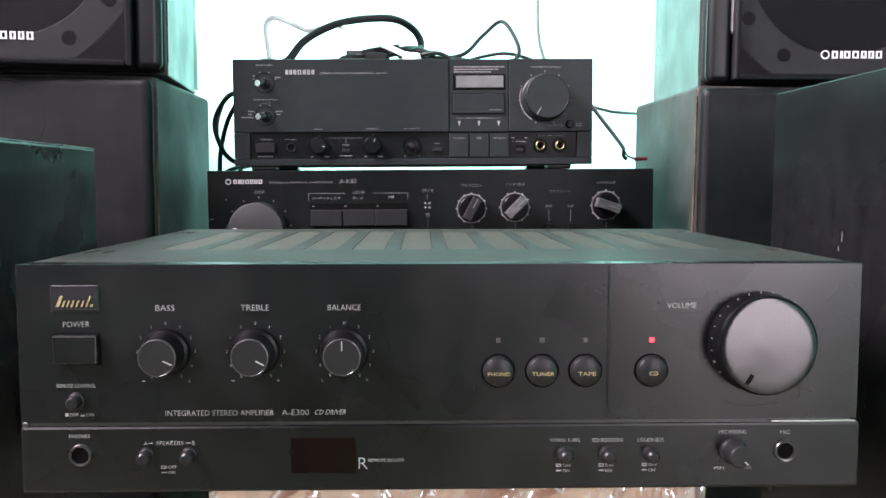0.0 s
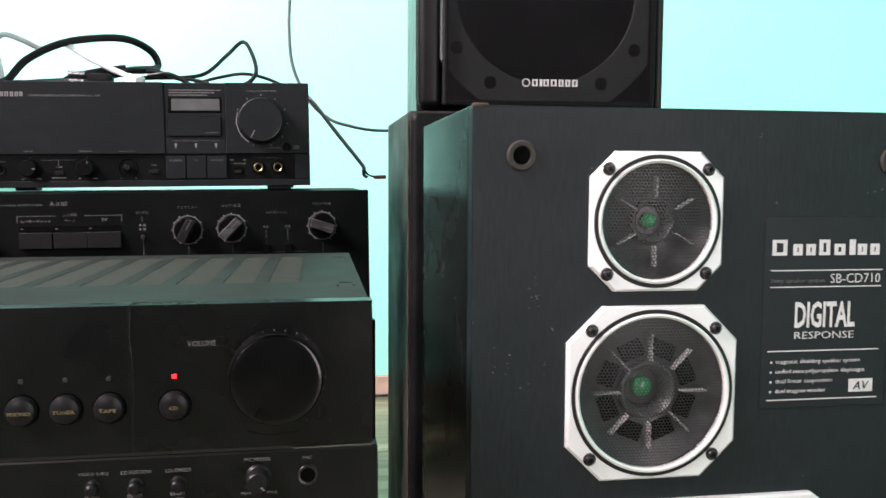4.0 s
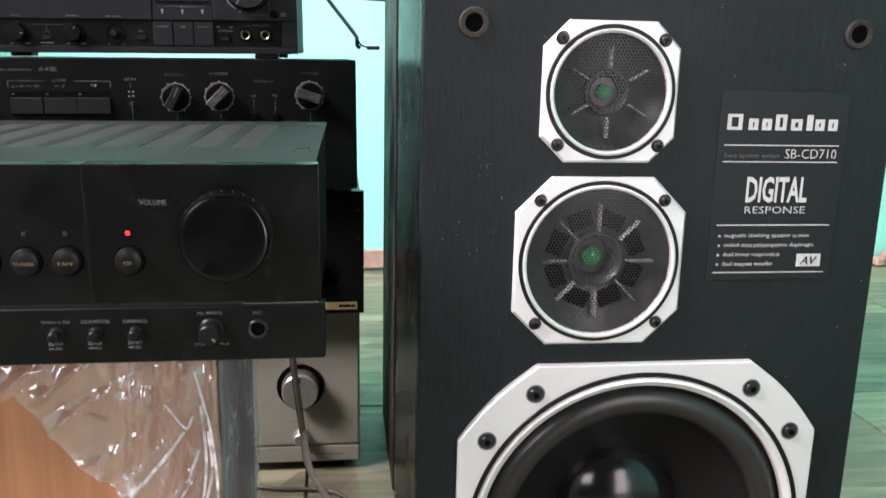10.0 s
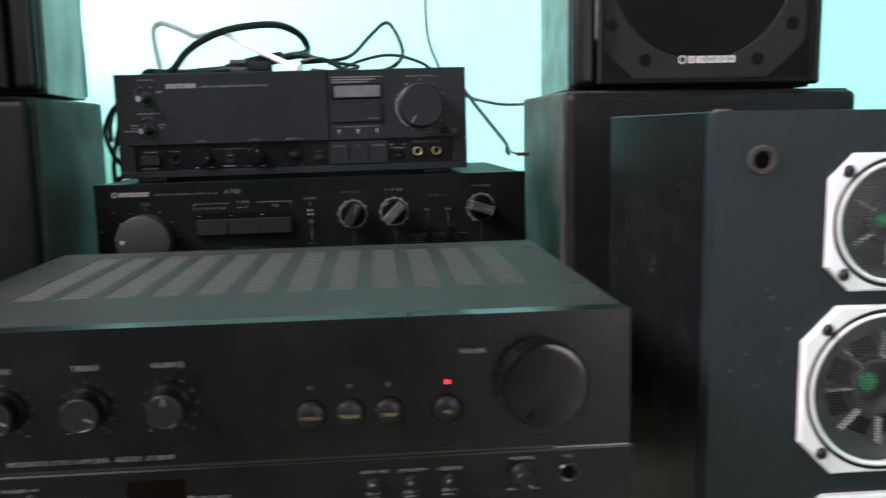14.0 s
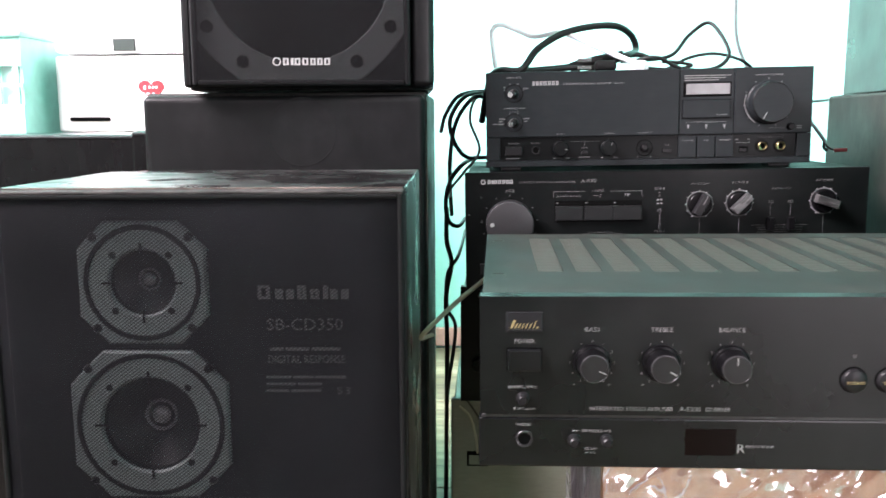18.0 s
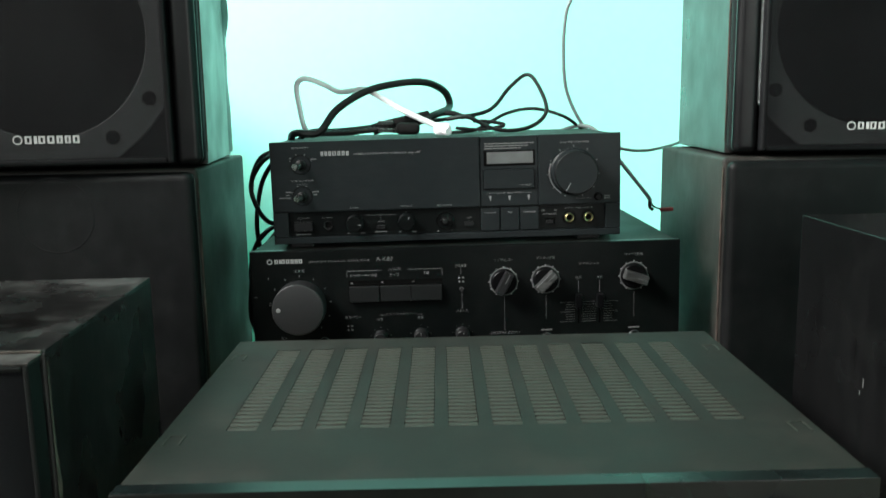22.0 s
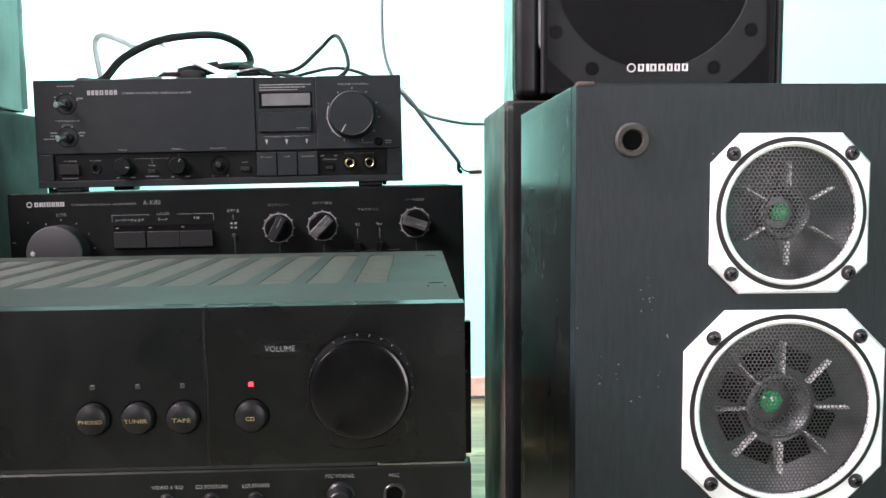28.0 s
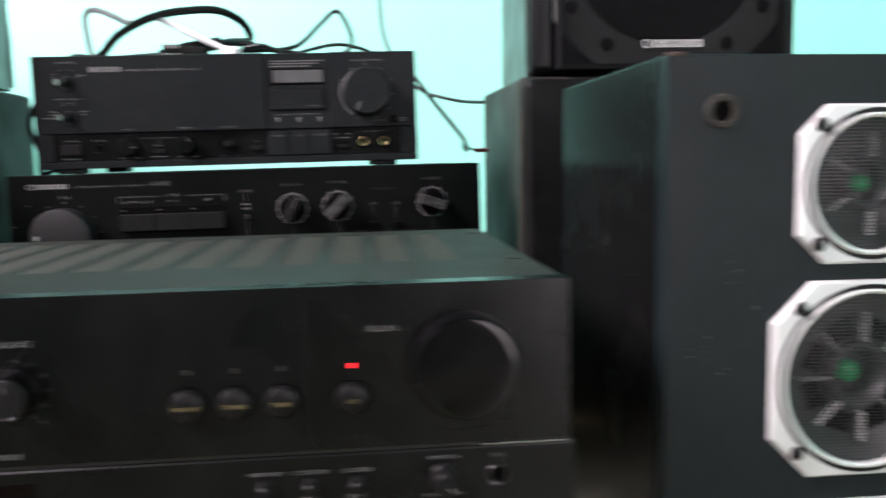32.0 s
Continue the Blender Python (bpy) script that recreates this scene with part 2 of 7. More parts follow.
# paler than the lid: dust, and light caught by the ribs, in the colour
RIB = material("pale_vent_rib", (0.022, 0.0225, 0.0185), 0.58, 0.0, 0.2, 120, (1, 1, 1), 0.2, 12, 0.12, (0.05, 0.05, 0.044), spec=0.16)
KNOB = material("knob_plastic", (0.007, 0.007, 0.0075), 0.36, 0.0, 0.1, 200, (1, 1, 1), 0.1, 20, 0.012, rough_var=0.05, spec=0.17)
KEY = material("dull_grey_key", (0.0048, 0.0053, 0.0055), 0.4, 0.0, 0.08, 300, (0.2, 1, 1), 0.08, 12, 0.02, spec=0.2)
GRIP = material("brushed_grip", (0.055, 0.055, 0.055), 0.34, 0.5, 0.6, 260, (0.06, 1, 1), 0.2, 40)
# darker than KNOB: black plastic with the shade on knob skirts in its colour
KNOB_DARK = material("dark_shaded_plastic", (0.0022, 0.0022, 0.0025), 0.3, 0.0, 0.1, 200, spec=0.08)
KNOB_GREY = material("satin_grey_knob", (0.0125, 0.0124, 0.0134), 0.42, 0.2, 0.08, 300, (1, 1, 1), 0.05, 20, 0.012)
CHROME = material("chrome", (0.75, 0.75, 0.75), 0.15, 1.0, 0.05, 100)
RIM = material("knob_rim_metal", (0.04, 0.04, 0.042), 0.28, 0.6, 0.05, 100)
PEG = material("peg_rubber", (0.03, 0.028, 0.025), 0.6, 0.0, 0.3, 200, (1, 1, 1), 0.2, 60, 0.25, (0.09, 0.08, 0.065), spec=0.2)
GOLD = material("gold_contact", (0.34, 0.27, 0.14), 0.3, 1.0, 0.05, 100)
HOLE = material("socket_hole", (0.002, 0.002, 0.002), 0.7, spec=0.03)
PRINT = material("white_print", (0.18, 0.18, 0.18), 0.5, 0.0, 0.15, 900)
PRINT_DIM = material("grey_print", (0.095, 0.095, 0.095), 0.5, 0.0, 0.15, 900)
PRINT_GOLD = material("gold_print", (0.24, 0.19, 0.09), 0.4, 0.2, 0.15, 900)
PRINT_SILVER = material("silver_print", (0.3, 0.3, 0.295), 0.35, 0.3, 0.1, 900)
TRIM_METAL = material("bare_trim_metal", (0.3, 0.3, 0.3), 0.22, 0.95, 0.1, 200)
BADGE = material("badge_plate", (0.014, 0.014, 0.016), 0.3, 0.3, 0.1, 300, rough_var=0.08, spec=0.3)
LCD = material("display_window", (0.07, 0.073, 0.073), 0.25, 0.0, 0.12, 40, (1, 1, 1), 0.2, 30)
LED_ON = glow("red_lamp", (1.0, 0.02, 0.03), 2.2)
LED_OFF = material("unlit_lamp", (0.03, 0.029, 0.029), 0.3)
SENSOR = material("sensor_window", (0.0025, 0.001, 0.001), 0.12, 0.0, 0.05, 50, spec=0.12)
VINYL = material("black_ash_vinyl", (0.0060, 0.0098, 0.0113), 0.45, 0.0, 0.25, 330, (1, 1, 0.2), 0.14, 5, 0.07, (0.03, 0.036, 0.04), bump=0.3, bump_scale=520, rough_var=0.06, flecks=0.9, spec=0.21)
VINYL_SIDE = material("black_vinyl_side", (0.0036, 0.0036, 0.0038), 0.26, 0.0, 0.2, 120, (1, 1, 0.12), 0.2, 5, 0.06, (0.03, 0.031, 0.03), bump=0.0, bump_scale=300, rough_var=0.03, spec=0.15)
WORN = material("worn_dark_cabinet", (0.0026, 0.0028, 0.0030), 0.5, 0.0, 0.3, 70, (1, 1, 0.3), 0.45, 6, 0.2, (0.018, 0.0175, 0.0185), bump=0.25, bump_scale=200, rough_var=0.1, spec=0.12)
SCUFFED = material("scuffed_black_vinyl", (0.0075, 0.0074, 0.0078), 0.3, 0.0, 0.3, 70, (1, 1, 0.3), 0.5, 8, 0.5, (0.034, 0.033, 0.034), bump=0.15, bump_scale=160, rough_var=0.12, spec=0.2)
DUSTY_SIDE = material("dusty_brown_side", (0.016, 0.0148, 0.0135), 0.55, 0.0, 0.35, 50, (1, 1, 0.4), 0.45, 7, 0.35, (0.042, 0.038, 0.034), bump=0.2, bump_scale=150, rough_var=0.1, spec=0.2)
DUSTY_TOP = material("scuffed_dusty_top", (0.006, 0.006, 0.0058), 0.3, 0.0, 0.4, 60, (1, 1, 1), 0.6, 9, 0.75, (0.042, 0.042, 0.04), bump=0.1, bump_scale=150, rough_var=0.3, spec=0.4)
RUBBED = material("rubbed_cloth_edge", (0.026, 0.0245, 0.0235), 0.75, 0.0, 0.6, 110, (1, 1, 1), 0.6, 16, 0.4, (0.05, 0.046, 0.042), spec=0.08)
WORN_EDGE = material("chipped_edge_board", (0.055, 0.042, 0.036), 0.8, 0.0, 0.5, 90, (1, 1, 1), 0.6, 14, 0.5, (0.008, 0.008, 0.008), spec=0.1)
SILVER = material("satin_silver_frame", (0.68, 0.685, 0.69), 0.42, 0.35, 0.02, 500, (1, 1, 1), 0.04, 9, 0.03, (0.4, 0.38, 0.34), bump=0.03, bump_scale=1500, rough_var=0.05)
RING = material("bright_ring", (0.75, 0.75, 0.75), 0.36, 0.4, 0.04, 200)
RUBBER = material("black_rubber", (0.005, 0.005, 0.0052), 0.42, 0.0, 0.1, 200, (1, 1, 1), 0.1, 20, 0.015, rough_var=0.06, spec=0.2)
CONE = material("woofer_cone", (0.0065, 0.0065, 0.007), 0.4, 0.0, 0.3, 300, (1, 1, 1), 0.1, 20, 0.012, bump=0.15, bump_scale=700, spec=0.2)
CAP = material("dust_cap", (0.007, 0.0068, 0.0078), 0.16, 0.0, 0.1, 300, (1, 1, 1), 0.1, 20, 0.02, bump=0.03, bump_scale=900)
GUARD = material("perforated_guard", (0.016, 0.016, 0.017), 0.34, 0.0, 0.1, 200, spec=0.35)
HUB = material("grey_driver_hub", (0.085, 0.085, 0.09), 0.4, 0.2, 0.1, 200)
DRIVER = material("driver_dark_plastic", (0.065, 0.065, 0.068), 0.25, 0.0, 0.15, 120, spec=0.4)
SPOKE = material("driver_spoke", (0.32, 0.32, 0.32), 0.4, 0.0, 0.1, 200)
# pale colour for the gleam along the folds of the film
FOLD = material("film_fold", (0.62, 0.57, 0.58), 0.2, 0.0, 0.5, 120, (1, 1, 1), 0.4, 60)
DOME = material("green_tinted_dome", (0.03, 0.42, 0.15), 0.12, 0.0, 0.3, 900, coat=0.6)
SCREW = material("black_screw", (0.02, 0.02, 0.021), 0.35, 0.6, 0.1, 300)
GRILLE_CLOTH = cloth("grille_cloth", (0.0060, 0.0064, 0.0076), 0.58, 0.0018, 0.27)
GRILLE_MESH = cloth("metal_grille_mesh", (0.0044, 0.0046, 0.005), 0.52, 0.0013, 0.12)
BASKET = material("grey_driver_frame", (0.16, 0.187, 0.187), 0.5, 0.2, 0.1, 300)
BASKET_DARK = material("dim_driver_frame", (0.25, 0.26, 0.265), 0.6, 0.1, 0.1, 300)
BAFFLE = material("hidden_baffle", (0.0055, 0.006, 0.006), 0.8, 0.0, 0.1, 100, spec=0.1)
CORD = material("black_cord", (0.007, 0.0075, 0.0075), 0.42, 0.0, 0.1, 90, bump=0.1, bump_scale=300, spec=0.35)
CORD_GREY = material("grey_wire", (0.12, 0.14, 0.14), 0.5, 0.0, 0.1, 90)
CORD_WHITE = material("white_cord", (0.84, 0.84, 0.86), 0.45, 0.0, 0.08, 90)
CORD_BROWN = material("brown_twin_cord", (0.06, 0.052, 0.038), 0.4, 0.0, 0.2, 60)
CORD_CREAM = material("cream_wire", (0.5, 0.46, 0.34), 0.5, 0.0, 0.1, 60)
CORD_PALE = material("dusty_cream_cord", (0.26, 0.235, 0.20), 0.4, 0.0, 0.2, 60, (1, 1, 1), 0.25, 30)
CORD_RED = material("red_sleeve", (0.5, 0.02, 0.03), 0.4)
PLUG_BLACK = material("plug_black", (0.006, 0.006, 0.006), 0.7, 0.0, 0.1, 90, dust=0.05, spec=0.12)
CREAM_PANEL = material("champagne_panel", (0.285, 0.285, 0.232), 0.4, 0.15, 0.06, 300, (0.2, 1, 1), 0.08, 5, 0.08, rough_var=0.05)
ALU = material("brushed_aluminium_knob", (0.62, 0.61, 0.58), 0.28, 0.9, 0.1, 300)
VENEER = material("beech_veneer", (0.40, 0.182, 0.092), 0.45, 0.0, 0.16, 160, (1, 1, 0.03), 0.09, 7, 0.0, bump=0.06, bump_scale=200)
# darker, greyer copy of the veneer: side shade and film haze in the colour
VENEER_SIDE = material("shaded_veneer_side", (0.19, 0.145, 0.165), 0.5, 0.0, 0.45, 60, (1, 1, 0.04), 0.2, 9)
PRINT_CLOTH = material("print_under_cloth", (0.08, 0.08, 0.08), 0.5, 0.0, 0.15, 900)
POST = material("satin_black_post", (0.0036, 0.0039, 0.0045), 0.6, 0.0, 0.1, 200, (1, 1, 1), 0.1, 20, 0.015, spec=0.15)
PLATE = material("label_film", (0.0058, 0.0083, 0.0102), 0.42, 0.0, 0.1, 200, (1, 1, 1), 0.1, 8, 0.03, (0.03, 0.032, 0.034), spec=0.25)
PRINT_BRIGHT = material("bright_white_print", (0.55, 0.55, 0.55), 0.5, 0.0, 0.12, 900)
WIRE_TIP = material("dark_red_tip", (0.12, 0.012, 0.014), 0.4)
DULL_DOME = material("dull_grey_dome", (0.22, 0.22, 0.23), 0.3, 0.3, 0.05, 100)
LEVER = material("dull_chrome_lever", (0.75, 0.75, 0.75), 0.22, 1.0, 0.05, 100)
DISPLAY_DARK = material("dark_green_display", (0.02, 0.03, 0.026), 0.3)
SIDE_GLOSS = material("glossy_dusty_vinyl", (0.014, 0.0135, 0.0128), 0.34, 0.0, 0.2, 40, (1, 1, 0.5), 0.25, 7, 0.25, (0.03, 0.031, 0.03), bump=0.15, bump_scale=120, rough_var=0.1, spec=0.45)
POST_GLOSS = material("glossy_post", (0.004, 0.004, 0.0045), 0.36, 0.0, 0.1, 200, (1, 1, 0.1), 0.1, 20, 0.02, rough_var=0.06, spec=0.2)
ROLL = material("rubber_roll", (0.012, 0.011, 0.011), 0.34, 0.0, 0.1, 200, (1, 1, 1), 0.1, 20, 0.03, rough_var=0.06, spec=0.5)
JACK = material("dull_socket_rim", (0.05, 0.05, 0.052), 0.28, 0.8, 0.05, 100)
KNOB_CAP = material("satin_grey_cap", (0.0085, 0.0085, 0.009), 0.33, 0.0, 0.06, 300, (1, 1, 1), 0.1, 20, 0.02, spec=0.25)
KNOB_FACE = material("film_covered_knob_face", (0.0026, 0.0026, 0.0028), 0.17, 0.0, 0.06, 300, (1, 1, 1), 0.1, 40, 0.03, (0.08, 0.08, 0.08), bump=0.7, bump_scale=15, bump_depth=0.0009, rough_var=0.06, spec=0.36)
WRAP_SIDE = film_wrap("stretch_film_layers", 0.74, 0.0, 0.1)
WRAP = film_wrap("clear_plastic_film", 0.88)
WALL = material("mint_wall_paint", (0.285, 0.69, 0.595), 0.6, 0.0, 0.02, 60, (1, 1, 1), 0.03, 1.6, 0.0, bump=0.15, bump_scale=60)
WALL_WHITE = material("cream_wall_paint", (0.62, 0.66, 0.62), 0.7, 0.0, 0.02, 60, (1, 1, 1), 0.04, 2)
# dark colour for the unseen rear wall, so glossy blacks reflect little
WALL_DIM = material("unseen_dark_wall", (0.05, 0.046, 0.046), 0.7, 0.0, 0.05, 30, (1, 1, 1), 0.1, 2)
CEIL = material("ceiling_white", (0.4, 0.4, 0.4), 0.8, 0.0, 0.02, 60, (1, 1, 1), 0.03, 2)
SKIRT = material("salmon_skirting", (0.42, 0.27, 0.22), 0.5, 0.0, 0.2, 40, (1, 1, 1), 0.3, 9, 0.3, (0.3, 0.28, 0.25))
WHITE_ENAMEL = material("white_enamel", (0.78, 0.79, 0.78), 0.3, 0.0, 0.02, 60, (1, 1, 1), 0.02, 3)
# pale teal of the light that comes through the basket's holes
TEAL_PALE = material("pale_teal_hole_light", (0.55, 0.75, 0.70), 0.5, 0.0, 0.06, 40)
TEAL_PLASTIC = material("teal_plastic", (0.3, 0.62, 0.54), 0.4, 0.0, 0.08, 40)
GREY_TRIM = material("grey_trim", (0.14, 0.145, 0.13), 0.35, 0.0, 0.1, 60)
STICKER_RED = material("red_sticker", (0.42, 0.012, 0.018), 0.4, 0.0, 0.1, 60)
STICKER_GREEN = material("green_sticker", (0.1, 0.3, 0.1), 0.4, 0.0, 0.1, 60)


def tile_material():
    """Glazed floor tile: grey-green, streaked along one direction, each tile a little different."""
    m = bpy.data.materials.new("green_streaked_tile")
    m.use_nodes = True
    nt = m.node_tree
    n, l = nt.nodes, nt.links
    b = n["Principled BSDF"]
    b.inputs["Roughness"].default_value = 0.36
    b.inputs["Specular IOR Level"].default_value = 0.22
    co = n.new("ShaderNodeTexCoord")
    oi = n.new("ShaderNodeObjectInfo")
    add = n.new("ShaderNodeVectorMath")
    add.operation = "ADD"
    sc = n.new("ShaderNodeVectorMath")
    sc.operation = "SCALE"
    sc.inputs[0].default_value = (7.0, 13.0, 3.0)
    l.new(oi.outputs["Random"], sc.inputs["Scale"])
    l.new(co.outputs["Object"], add.inputs[0]), l.new(sc.outputs[0], add.inputs[1])
    mp = n.new("ShaderNodeMapping")
    mp.inputs["Scale"].default_value = (1.9, 17.0, 1.0)
    l.new(add.outputs[0], mp.inputs[0])
    a = n.new("ShaderNodeTexNoise")
    a.inputs["Scale"].default_value, a.inputs["Detail"].default_value, a.inputs["Distortion"].default_value = 2.2, 8, 0.7
    l.new(mp.outputs[0], a.inputs["Vector"])
    r = n.new("ShaderNodeValToRGB")
    e = r.color_ramp.elements
    e[0].position, e[0].color = 0.28, (0.090, 0.087, 0.056, 1)
    e[1].position, e[1].color = 0.75, (0.305, 0.292, 0.195, 1)
    mid = e.new(0.5)
    mid.color = (0.187, 0.180, 0.118, 1)
    l.new(a.outputs["Fac"], r.inputs[0])
    # printed patches with slanting edges, lighter and darker
    mp2 = n.new("ShaderNodeMapping")
    mp2.inputs["Rotation"].default_value = (0, 0, radians(12))
    mp2.inputs["Scale"].default_value = (0.6, 1.7, 1.0)
    l.new(add.outputs[0], mp2.inputs[0])
    vo = n.new("ShaderNodeTexVoronoi")
    vo.distance = "CHEBYCHEV"
    vo.inputs["Scale"].default_value, vo.inputs["Randomness"].default_value = 5.5, 0.8
    l.new(mp2.outputs[0], vo.inputs["Vector"])
    sep = n.new("ShaderNodeSeparateColor")
    l.new(vo.outputs["Color"], sep.inputs[0])
    rr = n.new("ShaderNodeMapRange")
    rr.inputs[3].default_value, rr.inputs[4].default_value = 0.62, 1.35
    l.new(sep.outputs[0], rr.inputs[0])
    tone = n.new("ShaderNodeVectorMath")
    tone.operation = "SCALE"
    l.new(r.outputs[0], tone.inputs[0]), l.new(rr.outputs[0], tone.inputs["Scale"])
    l.new(tone.outputs[0], b.inputs["Base Color"])
    return m


TILE = tile_material()

# ---------------------------------------------------------------- mesh helpers
ROOT = {}


def thing(name, x, y, z, label, category, group="", kind=""):
    """An empty at a thing's base, which parents its parts."""
    ob = new(name)
    ob.location = (x, y, z)
    ob.empty_display_size = 0.02
    ROOT[ob] = Vector((x, y, z))
    return tagged(ob, label, category, group, kind)


def finish(bm, smooth):
    bmesh.ops.recalc_face_normals(bm, faces=bm.faces)
    for f in bm.faces:
        f.smooth = smooth
    if smooth:
        for e in bm.edges:
            if len(e.link_faces) == 2 and e.calc_face_angle(0) > 0.6:
                e.smooth = False


def part(name, bm, mat, parent, label="", smooth=False):
    """Links a bmesh, in world coordinates, as one mesh under a thing or a part."""
    off = ROOT[parent]
    finish(bm, smooth)
    bmesh.ops.translate(bm, verts=bm.verts, vec=-off)
    me = bpy.data.meshes.new(name)
    bm.to_mesh(me)
    bm.free()
    me.materials.append(mat)
    ob = new(name, me)
    ob.parent = parent
    ROOT[ob] = off
    return tagged(ob, label)


def mesh_of(name, bm, mat, smooth=False):
    finish(bm, smooth)
    me = bpy.data.meshes.new(name)
    bm.to_mesh(me)
    bm.free()
    me.materials.append(mat)
    return me


def piece(name, me, parent, x, y, z, label="", spin=0.0):
    """One of many alike parts that share a mesh."""
    ob = new(name, me)
    ob.parent = parent
    ob.location = Vector((x, y, z)) - ROOT[parent]
    ob.rotation_euler = (0, radians(spin), 0)
    ROOT[ob] = Vector((x, y, z))
    return tagged(ob, label)


def settle(ob, about, yaw=0.0, roll=0.0, shift=(0, 0, 0)):
    """Turns a thing about a point: yaw about the upright, roll so that its right end rises, in degrees."""
    m = Matrix.Rotation(radians(yaw), 3, "Z") @ Matrix.Rotation(radians(-roll), 3, "Y")
    ob.location = Vector(about) + m @ (ob.location - Vector(about)) + Vector(shift)
    ob.rotation_euler = m.to_euler()
    return ob


def nudge(ob, fixed, rule_of):
    """Moves the fittings of a front panel sideways and up, by a rule of their x and z."""
    base = ROOT[ob]
    for c in ob.children:
        if c.name.split(".")[0] in fixed:
            continue
        xs, zs = [v.co.x for v in c.data.vertices], [v.co.z for v in c.data.vertices]
        dx, dz = rule_of((min(xs) + max(xs)) / 2 + base.x, (min(zs) + max(zs)) / 2 + base.z)
        c.location += Vector((dx, 0, dz))


def alone(name, bm, mat, label, category, group="", kind="", smooth=False):
    me = mesh_of(name, bm, mat, smooth)
    return tagged(new(name, me), label, category, group, kind)


def box(x0, x1, y0, y1, z0, z1, bev=0.0, seg=2, bm=None):
    own = bmesh.new()
    bmesh.ops.create_cube(own, size=1)
    for v in own.verts:
        v.co = Vector(((x0 + x1) / 2 + v.co.x * (x1 - x0), (y0 + y1) / 2 + v.co.y * (y1 - y0), (z0 + z1) / 2 + v.co.z * (z1 - z0)))
    if bev:
        bmesh.ops.bevel(own, geom=own.edges[:], offset=bev, segments=seg, affect="EDGES", profile=0.5)
    if bm is None:
        return own
    return join(bm, own)


def join(bm, other):
    me = bpy.data.meshes.new("tmp")
    other.to_mesh(me)
    other.free()
    bm.from_mesh(me)
    bpy.data.meshes.remove(me)
    return bm


def lathe(profile, x=0.0, y=0.0, z=0.0, seg=40):
    """Turns a profile of (radius, height towards the viewer) round an axis along y."""
    bm = bmesh.new()
    rings = []
    for r, h in profile:
        if r < 1e-6:
            rings.append([bm.verts.new((x, y - h, z))])
        else:
            rings.append([bm.verts.new((x + r * math.cos(2 * math.pi * i / seg), y - h, z + r * math.sin(2 * math.pi * i / seg))) for i in range(seg)])
    for a, b in zip(rings, rings[1:]):
        for i in range(seg):
            j = (i + 1) % seg
            if len(a) == 1 and len(b) == 1:
                continue
            if len(a) == 1:
                bm.faces.new((a[0], b[i], b[j]))
            elif len(b) == 1:
                bm.faces.new((a[i], a[j], b[0]))
            else:
                bm.faces.new((a[i], a[j], b[j], b[i]))
    return bm


def eight(half_x, half_z, cut, ang):
    """Distance from the centre to the edge of a rectangle with cut corners."""
    c, s = abs(math.cos(ang)), abs(math.sin(ang))
    best = 1e9
    if c > 1e-9:
        best = min(best, half_x / c)
    if s > 1e-9:
        best = min(best, half_z / s)
    line = (half_x + half_z - cut) / (c + s)
    a, a0, a1 = math.atan2(s, c), math.atan2(half_z - cut, half_x), math.atan2(half_z, half_x - cut)
    if cut > 0.048 and a0 < a < a1:
        line += 0.0035 * math.sin(math.pi * (a - a0) / (a1 - a0))
    return min(best, line)


def driver_frame(x, y, z, half_x, half_z, cut, inner, thick, bev=0.0015, seg=160):
    """A cut-cornered plate with a round hole, standing proud of y by thick."""
    bm = bmesh.new()
    angs = sorted([2 * math.pi * i / seg for i in range(seg)] + [math.atan2(sz * a, sx * b) % (2 * math.pi) for sx in (1, -1) for sz in (1, -1) for a, b in ((half_z - cut, half_x), (half_z, half_x - cut))])
    loops = []
    for kind in range(6):
        ring = []
        for a in angs:
            ro = eight(half_x, half_z, cut, a)
            r, h = ((ro, 0), (ro, thick - bev), (ro - bev, thick), (inner + bev, thick), (inner, thick - bev), (inner, -0.004))[kind]
            ring.append(bm.verts.new((x + r * math.cos(a), y - h, z + r * math.sin(a))))
        loops.append(ring)
    m = len(angs)
    for a, b in zip(loops, loops[1:]):
        for i in range(m):
            j = (i + 1) % m
            bm.faces.new((a[i], a[j], b[j], b[i]))
    return bm


def honeycomb(x, y, z, radius, pitch, hole, bulge):
    """A round, slightly domed sheet with six-sided holes."""
    verts, faces = [], []
    rows = int(radius / (pitch * 0.866)) + 1
    cols = int(radius / pitch) + 1
    for j in range(-rows, rows + 1):
        for i in range(-cols, cols + 1):
            cx, cz = (i + 0.5 * (j % 2)) * pitch, j * pitch * 0.866
            if math.hypot(cx, cz) > radius:
                continue
            base = len(verts)
            for k in range(6):
                a = math.pi / 6 + k * math.pi / 3
                for r in (pitch * 0.5774, hole):
                    px, pz = cx + r * math.cos(a), cz + r * math.sin(a)
                    h = bulge * (1 - (math.hypot(px, pz) / (radius * 1.02)) ** 2)
                    verts.append((x + px, y - h, z + pz))
            for k in range(6):
                p, q = base + 2 * k, base + 2 * ((k + 1) % 6)
                faces.append((p, q, q + 1, p + 1))
    me = bpy.data.meshes.new("mesh_guard")
    me.from_pydata(verts, [], faces)
    bm = bmesh.new()
    bm.from_mesh(me)
    bpy.data.meshes.remove(me)
    return bm


